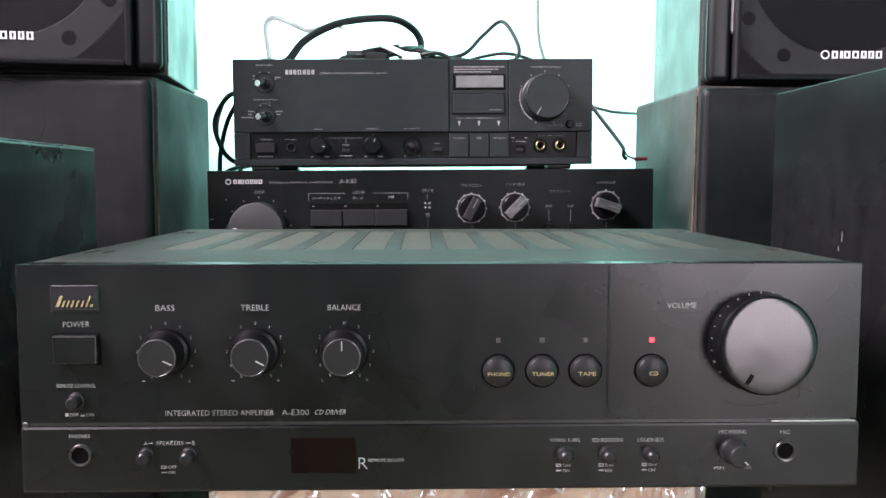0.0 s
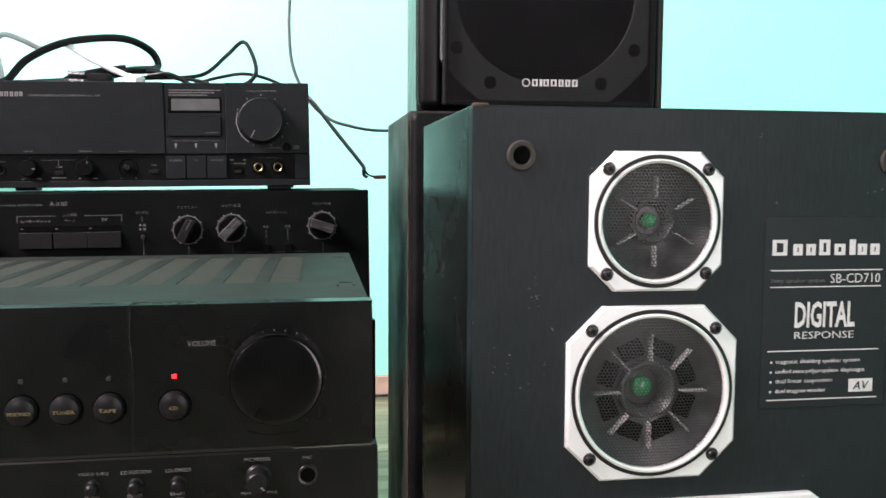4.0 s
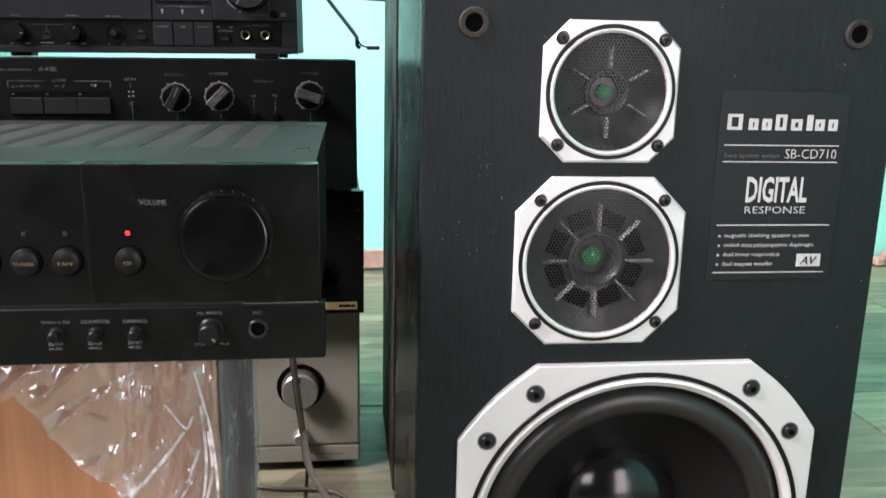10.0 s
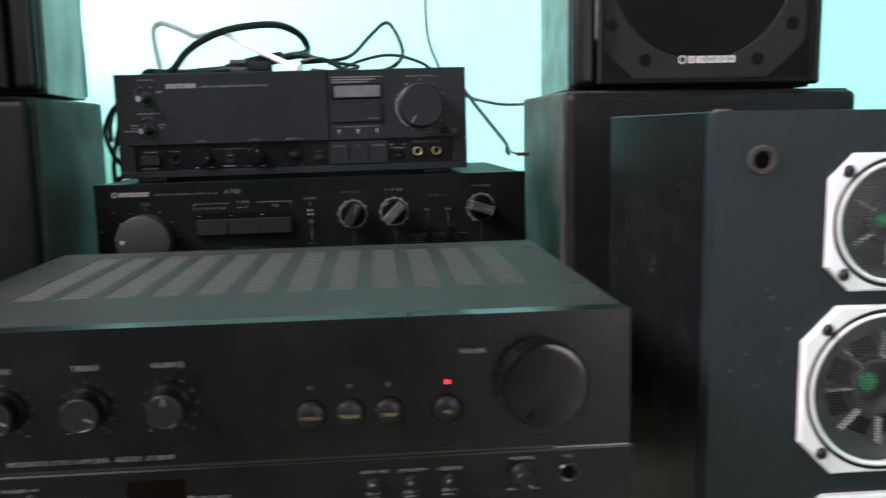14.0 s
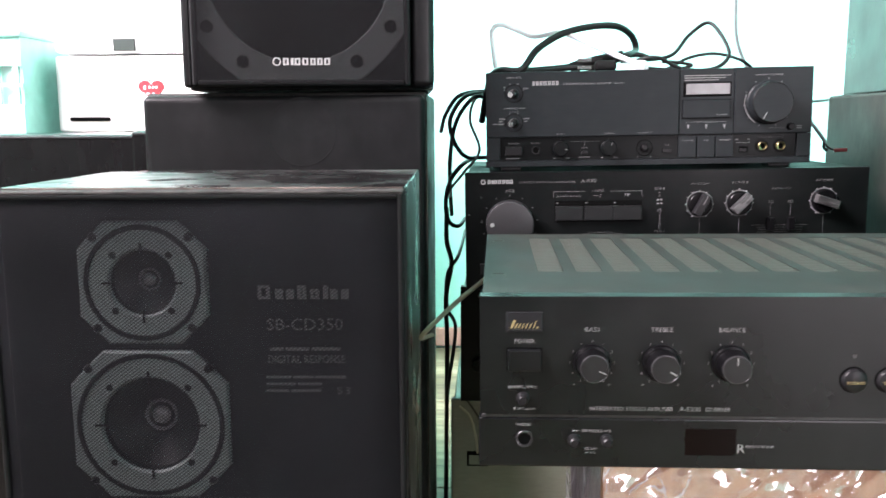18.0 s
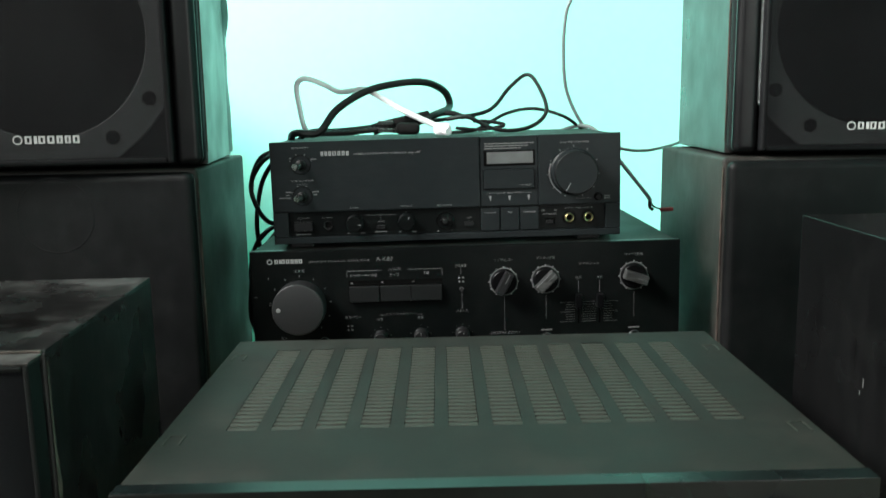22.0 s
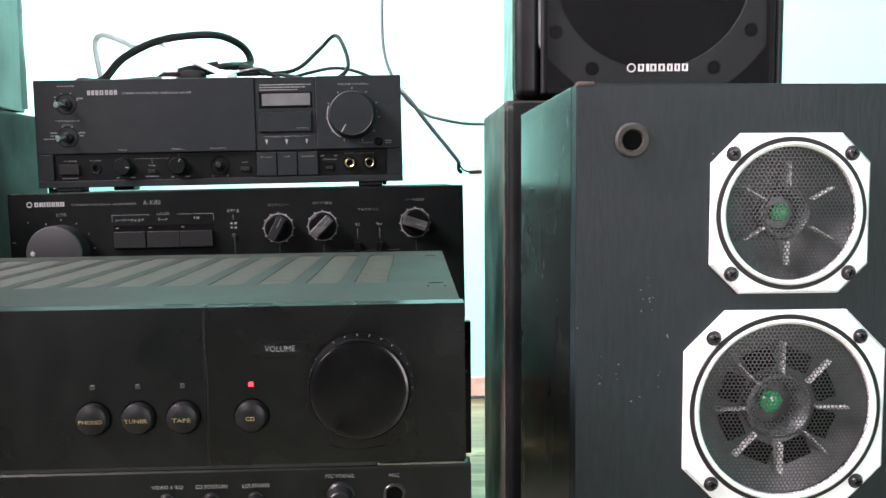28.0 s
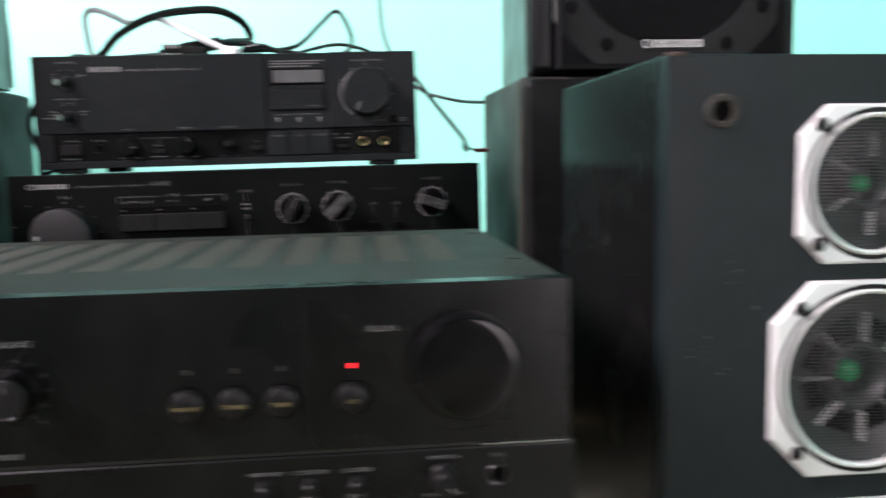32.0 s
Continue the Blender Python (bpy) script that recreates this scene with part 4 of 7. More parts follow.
# ---------------------------------------------------------------- speaker with its cloth grille on
def floor_speaker_grille():
    x0, x1, y, yr, top = -0.4870, -0.2140, 0.458, 0.664, 0.5075
    sp = thing("speaker", (x0 + x1) / 2, (y + yr) / 2, 0.0, "worn black three-way speaker behind a thin cloth grille", "speaker")
    wells = [(-0.3892, 0.4455, 0.0222, y - 0.01, y + 0.02), (-0.3888, 0.3472, 0.0332, y - 0.01, y + 0.03)]
    part("cabinet", drill(box(x0, x1, y, yr, 0.0, top, 0.002), wells), SCUFFED, sp, "scuffed black cabinet with a rubbed top")
    part("edge_wear", box(x0 + 0.004, x1 - 0.002, y - 0.0006, y + 0.002, top - 0.0012, top + 0.0005, 0.0004, 1), WORN_EDGE, sp)
    bm = bmesh.new()
    last = None
    for i in range(91):
        za = 0.006 + (top - 0.012) * i / 90
        wide = 0.0022 + 0.0075 * max(0.0, noise.noise((za * 26, 2.0, 0.5)) + 0.25 * noise.noise((za * 110, 4.0, 1.5)))
        pair = (bm.verts.new((x1 + 0.0004, y - 0.0002, za)), bm.verts.new((x1 + 0.0004, y + wide, za)))
        if last:
            bm.faces.new((last[0], last[1], pair[1], pair[0]))
        last = pair
    part("edge_wear", bm, WORN_EDGE, sp, "jagged bare board where the vinyl is worn off")
    gy = 0.437
    part("baffle", drill(box(x0 + 0.004, x1 - 0.004, y - 0.004, y - 0.0003, 0.004, top - 0.004), wells), BAFFLE, sp)
    bm = bmesh.new()
    fx0, fx1, fz0, fz1, t = x0 + 0.001, x1 - 0.001, 0.004, top - 0.002, 0.0035
    for a in ((fx0, fx0 + t, fz0, fz1), (fx1 - t, fx1, fz0, fz1), (fx0 + t, fx1 - t, fz0, fz0 + t), (fx0 + t, fx1 - t, fz1 - t, fz1)):
        box(a[0], a[1], gy + 0.0008, y - 0.0045, a[2], a[3], 0.0012, 2, bm=bm)
    gr = part("grille_frame", bm, BAFFLE, sp, "dark grille frame with rounded corners")
    part("top_board", box(x0 + 0.0005, x1 - 0.0005, y + 0.0022, yr - 0.0005, top - 0.002, top + 0.0005, 0.0006, 2), DUSTY_TOP, sp, "scuffed dusty top")
    part("frame_top", box(fx0, fx1, gy + 0.001, y - 0.001, fz1 - 0.0004, fz1 + 0.0016, 0.0008, 2), RUBBED, gr, "rubbed grey upper edge of the grille")
    bm = bmesh.new()
    n = 24
    grid = [[bm.verts.new((fx0 + (fx1 - fx0) * i / n, gy + 0.0003 * math.sin(i * 1.7) * math.sin(j * 0.9) + (0.004 if i in (0, n) or j in (0, n) else 0), fz0 + (fz1 - fz0) * j / n)) for i in range(n + 1)] for j in range(n + 1)]
    for j in range(n):
        for i in range(n):
            bm.faces.new((grid[j][i], grid[j][i + 1], grid[j + 1][i + 1], grid[j + 1][i]))
    part("grille_cloth", bm, GRILLE_CLOTH, gr, "thin see-through black cloth", smooth=True)
    by = y - 0.0045
    for name, cx, cz, h, cut, ri, inner, sc in (("tweeter", -0.3892, 0.4455, 0.0428, 0.0185, 0.0332, 0.0220, 0.0315), ("midrange", -0.3888, 0.3472, 0.0534, 0.023, 0.0445, 0.033, 0.0405)):
        d = part(name, driver_frame(cx, by, cz, h, h * 0.97, cut, inner, 0.004), BASKET, sp, "grey-framed driver seen through the cloth")
        part("ring_groove", lathe([(ri + 0.006, 0.0042), (ri + 0.0055, 0.0048), (ri + 0.003, 0.0048), (ri + 0.0025, 0.0042)], cx, by, cz, 64), BAFFLE, d)
        deep = 0.018 if name == "midrange" else 0.011
        part("cone", lathe([(inner, 0.001), (inner * 0.97, -0.003), (inner * 0.34, -deep), (0, -deep)], cx, by, cz, 48), CONE, d, smooth=True)
        part("dome", lathe([(inner * 0.2, -deep), (inner * 0.17, 0.0025 - deep), (inner * 0.09, 0.004 - deep), (0, 0.0044 - deep)], cx, by, cz, 32), DULL_DOME, d, smooth=True)
        part("dome_ring", lathe([(inner * 0.36, -deep), (inner * 0.33, 0.0018 - deep), (inner * 0.28, -deep)], cx, by, cz, 32), DULL_DOME, d, smooth=True)
        for k in range(4):
            a = math.pi / 4 + k * math.pi / 2
            part("plate_hole", lathe([(0.0024, 0.0044), (0, 0.0044)], cx + (inner + 0.0045) * math.cos(a), by, cz + (inner + 0.0045) * math.sin(a), 16), BAFFLE, d)
            a += math.pi / 4
            own = box(inner - 0.004, inner + 0.005, by - 0.005, by - 0.004, -0.0007, 0.0007)
            bmesh.ops.rotate(own, verts=own.verts, cent=(0, 0, 0), matrix=Matrix.Rotation(-a, 3, "Y"))
            bmesh.ops.translate(own, verts=own.verts, vec=(cx, 0, cz))
            part("cross_mark", own, BAFFLE, d)
        screws([(cx + sx * sc, cz + sz * sc * 0.97) for sx in (-1, 1) for sz in (-1, 1)], by - 0.0025, sp)
    wf = part("woofer", driver_frame(-0.3500, by, 0.178, 0.115, 0.115, 0.046, 0.1, 0.004), BASKET, sp, "grey-framed woofer seen through the cloth")
    part("cone", lathe([(0.1, 0.001), (0.092, 0.003), (0.084, -0.004), (0.04, -0.004), (0, -0.004)], -0.3500, by, 0.178, 64), CONE, wf, smooth=True)
    yy = by - 0.0002
    bars(-0.3135, -0.2505, yy, 0.4385, 0.0095, PRINT_CLOTH, sp, (1.35, 0.85, 0.85, 1, 1, 0.55, 0.85, 0.85), 0.3, "maker_mark", (1, 2, 4, 6, 7))
    lettering("SB-CD350", -0.2825, yy, 0.4165, 0.0082, PRINT_CLOTH, sp, 0.051, bold=0.012)
    lettering("DIGITAL RESPONSE", -0.282, yy, 0.3925, 0.0058, PRINT_CLOTH, sp, 0.052, bold=0.02)
    bars(-0.307, -0.257, yy, 0.3995, 0.0022, PRINT_CLOTH, sp, (3, 5, 6), 0.1)
    bars(-0.310, -0.254, yy, 0.380, 0.0018, PRINT_CLOTH, sp, (5, 4, 6), 0.08)
    bars(-0.310, -0.271, yy, 0.3752, 0.0018, PRINT_CLOTH, sp, (5, 4), 0.08)
    bars(-0.310, -0.271, yy, 0.3705, 0.0018, PRINT_CLOTH, sp, (3, 4), 0.08)
    lettering("S3", -0.2575, yy, 0.3705, 0.005, PRINT_CLOTH, sp, 0.009)
    return sp


settle(floor_speaker_grille(), (-0.355, 0.437, 0), 2.3)


# ---------------------------------------------------------------- big dark cabinets under the upper speakers
def big_cabinet(x0, x1, y, yr, top, label, emblem=None):
    sp = thing("speaker_cabinet", (x0 + x1) / 2, (y + yr) / 2, 0.0, label, "speaker")
    part("cabinet", box(x0, x1, y + 0.016, yr, 0.0, top, 0.004, 3), DUSTY_SIDE, sp, "dusty dark cabinet body")
    part("grille", box(x0 + 0.001, x1 - 0.001, y - 0.001, y + 0.0155, 0.01, top - 0.003, 0.0078, 5), WORN, sp, "dark cloth grille with rounded edges")
    part("edge_wear", box(x0 - 0.0004 if emblem is None else x1 - 0.0012, x0 + 0.0012 if emblem is None else x1 + 0.0004, y + 0.0165, y + 0.02, 0.05, top - 0.01, 0.0004, 1), WORN_EDGE, sp)
    y -= 0.001
    if emblem:
        ex, ez, r = emblem
        part("emblem_ring", lathe([(r, -0.0002), (r - 0.0006, 0.00018), (r - 0.0016, 0.00018), (r - 0.0028, -0.0002)], ex, y, ez, 64), WORN, sp, smooth=True)
    return sp


big_cabinet(0.3010, 0.618, 0.853, 1.105, 0.5825, "tall dark speaker cabinet with a plain cloth front")
settle(big_cabinet(-0.537, -0.2285, 0.825, 1.075, 0.5825, "tall dark brown speaker cabinet with a plain cloth front", (-0.362, 0.540, 0.0375)), (-0.2285, 0.841, 0), 1.5)


def upper_speaker(x0, x1, yg, y, yr, z, cx, label):
    h = 0.42
    sp = thing("bookshelf_speaker", (x0 + x1) / 2, (y + yr) / 2, z, label, "speaker", "speakers on top of the cabinets")
    part("cabinet", box(x0, x1, y + 0.018, yr, z, z + h, 0.0015), SIDE_GLOSS, sp, "dark cabinet, its vinyl lifting at the back edges")
    # rounded side posts of the front board
    bm = box(x0, x1, y, y + 0.0175, z + 0.001, z + h - 0.001, 0.008, 4)
    part("front_board", bm, POST, sp, "satin black front board with rounded posts")
    g0, g1 = x0 + 0.026, x1 - 0.011
    if cx < 0:
        g0, g1 = x0 + 0.011, x1 - 0.026
    for pa, pb in ((x0 + 0.0005, g0 - 0.0008), (g1 + 0.0008, x1 - 0.0005)):
        r = min((pb - pa) * 0.42, 0.0075)
        part("rounded_post", box(pa, pb, yg + 0.006, y - 0.0003, z + 0.002, z + h - 0.002, r, 6), POST_GLOSS, sp, "glossy black rounded post", smooth=True)
    for ex in (x0, x1):
        part("edge_wear", box(ex - 0.0005, ex + 0.0005, y + 0.0176, y + 0.0194, z + 0.012, z + h - 0.02, 0.0003, 1), WORN_EDGE, sp)
    if cx < 0:
        # strip of vinyl that has come loose along the back edge
        bm = bmesh.new()
        last = None
        for i in range(61):
            za = z + 0.004 + (h - 0.02) * i / 60
            off = 0.0006 + 0.0035 * max(0.0, math.sin((za - 0.715) / 0.082 * math.pi)) * (0.715 < za < 0.797) + 0.0012 * (1 + noise.noise((za * 42, 0.4, 1.0)))
            pair = (bm.verts.new((x1 - 0.0002, yr - 0.012, za)), bm.verts.new((x1 + off * 0.7, yr - 0.003, za)), bm.verts.new((x1 + off, yr + 0.0025, za)), bm.verts.new((x1 + off * 0.6, yr + 0.004, za)))
            if last:
                for k in range(3):
                    bm.faces.new((last[k], last[k + 1], pair[k + 1], pair[k]))
            last = pair
        part("loose_vinyl", bm, SIDE_GLOSS, sp, "wavy loose strip of black vinyl", smooth=True)
    cz = z + 0.1255
    bm = driver_frame(cx, y - 0.006, cz, 0.1175 if cx > 0 else 0.111, 0.1175, 0.05, 0.0965, 0.003, 0.001)
    fr = part("woofer_frame", bm, BASKET_DARK, sp, "grey woofer frame seen through the grille")
    part("woofer_cone", lathe([(0.097, 0.0), (0.05, -0.003), (0, -0.003)], cx, y - 0.006, cz, 48), BAFFLE, sp)
    for a in (32, 58, 122, 148, 212, 238, 302, 328):
        part("frame_hole", lathe([(0.0068, 0.0036), (0, 0.0036)], cx + 0.1135 * math.cos(radians(a)), y - 0.006, cz + 0.1135 * math.sin(radians(a)), 24), BAFFLE, fr)
    bm = bmesh.new()
    t = 0.006
    for a in ((g0, g0 + t, z + 0.004, z + h - 0.006), (g1 - t, g1, z + 0.004, z + h - 0.006), (g0 + t, g1 - t, z + 0.004, z + 0.004 + t), (g0 + t, g1 - t, z + h - 0.006 - t, z + h - 0.006)):
        box(a[0], a[1], yg, y - 0.0005, a[2], a[3], 0.002, 2, bm=bm)
    gr = part("grille_frame", bm, POST, sp)
    bm = box(g0 + 0.003, g1 - 0.003, yg - 0.0006, yg + 0.0008, z + 0.007, z + h - 0.009)
    part("grille_mesh", bm, GRILLE_MESH, gr, "fine black metal mesh")
    bars(cx - 0.0165, cx + 0.0345, yg - 0.0009, z + 0.0285, 0.0072, PRINT_SILVER, gr, (1, 0.5, 1, 1.05, 0.9, 0.9, 1), 0.26, "maker_mark")
    part("maker_mark", lathe([(0.0044, 0.0003), (0.0032, 0.0003)], cx - 0.023, yg - 0.0009, z + 0.0285, 20), PRINT_SILVER, gr)
    return sp


settle(upper_speaker(0.3105, 0.5765, 0.858, 0.876, 1.117, 0.5845, 0.4480, "black bookshelf speaker with a metal mesh grille"), (0.448, 0.858, 0), -4.0)
settle(upper_speaker(-0.4830, -0.2170, 0.807, 0.826, 1.02, 0.5850, -0.3600, "black bookshelf speaker with a metal mesh grille"), (-0.36, 0.807, 0), 6.0)


# ---------------------------------------------------------------- the amplifier in front
def front_amplifier():
    x0, x1, y, yr, z0, seam, top = -0.1672, 0.2280, 0.411, 0.697, 0.339, 0.3705, 0.4458
    am = thing("amplifier", (x0 + x1) / 2, (y + yr) / 2, z0 - 0.012, "black hi-fi amplifier with large volume knob and dusty vented lid", "amplifier")
    part("front_panel", box(x0, 0.1075, y, y + 0.012, seam + 0.0008, top, 0.0002), PANEL, am, "satin black front panel")
    part("front_panel", box(0.1075, x1, y, y + 0.012, seam + 0.0008, top, 0.0002), PANEL_GLOSS, am, "glossier black panel round the volume knob")
    part("lower_panel", box(x0 - 0.0010, x1 + 0.0024, y + 0.0005, y + 0.012, z0 - 0.0018, seam - 0.001, 0.0015), PANEL, am)
    part("trim_line", box(x0 + 0.002, x1 - 0.002, y + 0.0012, y + 0.01, seam - 0.0011, seam + 0.0009), RIM, am, "thin dark line between the panels")
    part("trim_end", box(0.1865, x1 - 0.0008, y - 0.0008, y + 0.01, seam - 0.0008, seam + 0.0003, 0.0002, 1), TRIM_METAL, am, "bare bright end of the trim")
    part("trim_end", box(x0 + 0.0008, x0 + 0.0035, y - 0.0008, y + 0.01, seam - 0.0010, seam + 0.0014, 0.0004, 1), RIM, am)
    # creases of the clear film left on the panel round the volume knob
    for pts in (((0.1085, 0.4440), (0.1079, 0.43), (0.1088, 0.41), (0.1083, 0.39), (0.1085, 0.3725)), ((0.2000, 0.3905), (0.2003, 0.3850), (0.1996, 0.3810)), ((0.1640, 0.3800), (0.1750, 0.3775), (0.1900, 0.3790))):
        part("film_crease", tube([(px, y + 0.0001, pz) for px, pz in pts], 0.0003, 6, 8), PANEL_GLOSS, am, smooth=True)
    part("film_patch", box(0.1320, 0.1545, y - 0.0003, y + 0.0001, 0.4225, 0.4292, 0.0001, 1), PANEL_GLOSS, am)
    part("chassis", box(x0 + 0.003, x1 - 0.003, y + 0.0122, yr, z0 + 0.002, top - 0.0025, 0.001), COVER, am)
    # lid: plate with slots between ribs
    rows = 12
    ya, yb = 0.496, 0.668
    first, pitch, wd = -0.1282, 0.0272, 0.0185
    xs = [x0 + 0.0015]
    for i in range(rows):
        xs += [first + i * pitch, first + i * pitch + wd]
    xs.append(x1 - 0.0015)
    ys = [y + 0.0122, ya, yb, yr]
    bm = bmesh.new()
    grid = [[bm.verts.new((xa, yy_, top - 0.0022)) for xa in xs] for yy_ in ys]
    for j in range(3):
        for i in range(len(xs) - 1):
            if not (j == 1 and i % 2 == 1):
                bm.faces.new((grid[j][i], grid[j][i + 1], grid[j + 1][i + 1], grid[j + 1][i]))
    up = bmesh.ops.extrude_face_region(bm, geom=bm.faces[:])
    bmesh.ops.translate(bm, verts=[v for v in up["geom"] if isinstance(v, bmesh.types.BMVert)], vec=(0, 0, 0.002))
    lid = part("lid", bm, COVER, am, "dusty grey-green lid")
    part("slot_floor", box(x0 + 0.02, x1 - 0.02, ya - 0.002, yb + 0.002, top - 0.0032, top - 0.0026), SLOT, lid)
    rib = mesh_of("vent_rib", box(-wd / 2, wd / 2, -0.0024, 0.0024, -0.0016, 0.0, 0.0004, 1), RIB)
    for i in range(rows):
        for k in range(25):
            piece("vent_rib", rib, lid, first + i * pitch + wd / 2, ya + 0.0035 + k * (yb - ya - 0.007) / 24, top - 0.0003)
    # embossed corner marks; the paler rib colour stands for reflections in them
    for sx, sy in ((x0 + 0.0065, 0.489), (x1 - 0.0165, 0.489), (x0 + 0.0065, 0.655), (x1 - 0.0165, 0.655)):
        bm = bmesh.new()
        box(sx, sx + 0.0105, sy, sy + 0.0012, top - 0.0002, top + 0.0003, bm=bm)
        box(sx, sx + 0.0012, sy - 0.014, sy, top - 0.0002, top + 0.0003, bm=bm)
        box(sx + 0.0093, sx + 0.0105, sy - 0.014, sy, top - 0.0002, top + 0.0003, bm=bm)
        part("lid_emboss", bm, RIB, lid)
    # side flange and screws
    for sx in (x0 + 0.0028, x1 - 0.0028):
        for sy in (0.47, 0.63):
            part("side_screw", box(sx - 0.0012, sx + 0.0012, sy - 0.003, sy + 0.003, 0.405, 0.411, 0.0008, 1), SCREW, am)
    for fx in (-0.075, 0.14):
        for fy in (0.465, 0.64):
            own = lathe([(0.014, 0), (0.014, 0.010), (0.012, 0.0125), (0, 0.0125)], seg=24)
            bmesh.ops.rotate(own, verts=own.verts, cent=(0, 0, 0), matrix=Matrix.Rotation(math.pi / 2, 3, "X"))
            bmesh.ops.translate(own, verts=own.verts, vec=(fx, fy, z0 + 0.0005))
            part("foot", own, RUBBER, am, smooth=True)
    # badge, power
    bd = part("badge", box(-0.1512, -0.1292, y - 0.0008, y + 0.0005, 0.4238, 0.4362, 0.0004, 1), BADGE, am, "framed dark badge")
    for mx, mw, mh in ((-0.1488, 0.0015, 0.0052), (-0.1462, 0.0009, 0.003), (-0.1441, 0.0008, 0.003), (-0.1420, 0.0008, 0.003), (-0.1398, 0.0008, 0.003), (-0.1375, 0.0008, 0.003), (-0.1352, 0.0007, 0.0048), (-0.1332, 0.0012, 0.0012)):
        own = box(mx, mx + mw, y - 0.0012, y - 0.0008, 0.4262, 0.4262 + mh)
        for v in own.verts:
            v.co.x += (v.co.z - 0.4262) * 0.4
        part("maker_mark", own, PRINT_GOLD, bd)
    rule(-0.1502, 0.4252, -0.1302, 0.4252, y - 0.0009, 0.0003, RIM, bd)
    lettering("POWER", -0.140, y, 0.418, 0.0026, PRINT, am, 0.0122)
    part("button_recess", box(-0.1508, -0.1292, y - 0.0002, y + 0.0002, 0.3988, 0.4138), HOLE, am)
    part("power_button", box(-0.1502, -0.1298, y - 0.0035, y + 0.003, 0.3996, 0.4132, 0.0008), PANEL, am, "square black power button")
    lettering("REMOTE CONTROL", -0.141, y, 0.389, 0.0017, PRINT, am, 0.018)
    knob("round_button", [(0.0042, 0), (0.004, 0.0012), (0.0034, 0.0016), (0.0032, 0.005), (0.0024, 0.0062), (0, 0.0064)], -0.141, y, 0.3818, KNOB, am)

    def offon(x, z, a="OFF", b="ON"):
        bm = bmesh.new()
        for p in ((-0.0042, -0.0018, 0.0004, 0.0007), (-0.0042, -0.0018, -0.0007, -0.0004), (-0.0042, -0.0039, -0.0004, 0.0004), (-0.0021, -0.0018, -0.0004, 0.0004)):
            box(x + p[0], x + p[1], y - 0.0003, y, z + 0.001 + p[2], z + 0.001 + p[3], bm=bm)
        box(x - 0.0042, x - 0.0018, y - 0.0003, y, z - 0.0018, z - 0.0013, bm=bm)
        part("switch_symbol", bm, PRINT, am)
        lettering(a, x - 0.0010, y, z + 0.001, 0.0014, PRINT, am, 0.004, "LEFT")
        lettering(b, x - 0.0010, y, z - 0.0016, 0.0014, PRINT, am, 0.0032, "LEFT")

    lettering("OFF", -0.1427, y, 0.3752, 0.0016, PRINT, am, 0.0045)
    lettering("ON", -0.1352, y, 0.3752, 0.0016, PRINT, am, 0.0035)
    bars(-0.1465, -0.1452, y, 0.3752, 0.0014, PRINT, am)
    bars(-0.1395, -0.1372, y, 0.3748, 0.0007, PRINT, am)
    # tone knobs
    # skirts get the darker plastic for the shade around them
    prof = [(0.0114, 0), (0.0114, 0.0018), (0.0108, 0.003), (0.0094, 0.0035), (0.0087, 0.0136), (0.0085, 0.0144), (0.0081, 0.0146)]
    for kx, ang, body, ends in ((-0.099, -25, "BASS", ("-", "+")), (-0.0575, -28, "TREBLE", ("-", "+")), (-0.016, 90, "BALANCE", ("L", "R"))):
        lettering(body, kx, y, 0.4255, 0.0027, PRINT, am, 0.0022 * len(body))
        k = knob("tone_knob", prof, kx, y, 0.4048, KNOB_DARK, am, "black stepped knob with a white pointer", ang, 0.35, 0.85, 0.0006)
        part("cap", lathe([(0.0081, 0.0142), (0.0080, 0.0146), (0, 0.0146)], kx, y, 0.4048, 40), KNOB_CAP, k, "satin grey knob face")
        part("rim", lathe([(0.00875, 0.0137), (0.0085, 0.0146), (0.0082, 0.0147), (0.0080, 0.0145)], kx, y, 0.4048, 40), RIM, k, smooth=True)
        for i, num in enumerate("5432101234 5".replace(" ", "")):
            a = radians(239 - 29.8 * i)
            lettering(num, kx + 0.0134 * math.cos(a), y, 0.4048 + 0.0134 * math.sin(a), 0.0015, PRINT, am)
        for e, sx in zip(ends, (-1, 1)):
            if e == "-":
                bars(kx - 0.0115, kx - 0.0098, y, 0.3910, 0.0003, PRINT, am)
            else:
                lettering(e, kx + sx * 0.0104, y, 0.3910, 0.0015, PRINT, am)
    lettering("INTEGRATED STEREO AMPLIFIER", -0.100, y, 0.3757, 0.0025, PRINT, am, 0.0505, "LEFT")
    lettering("A-E300", -0.0457, y, 0.3758, 0.0027, PRINT, am, 0.0127, "LEFT")
    lettering("CD DRIVER", -0.0302, y, 0.3758, 0.0024, PRINT, am, 0.0144, "LEFT", shear=0.35, bold=0.01)
    # source buttons
    for bx, body in ((0.0562, "PHONO"), (0.0768, "TUNER"), (0.0973, "TAPE"), (0.1287, "CD")):
        yy = y
        part("button_collar", lathe([(0.0082, 0.0), (0.0081, 0.0005), (0.0075, 0.0003)], bx, yy, 0.395, 40), KNOB_DARK, am, smooth=True)
        b = part("source_button", lathe([(0.0074, 0), (0.0073, 0.0024), (0.0066, 0.0036), (0.0048, 0.0044), (0.0025, 0.0047), (0, 0.0048)], bx, yy, 0.395, 40), KNOB, am, "round domed black button with gold print", smooth=True)
        lettering(body, bx, yy - 0.0046, 0.3945, 0.0018, PRINT_GOLD, b, 0.0021 * len(body), bold=0.01)
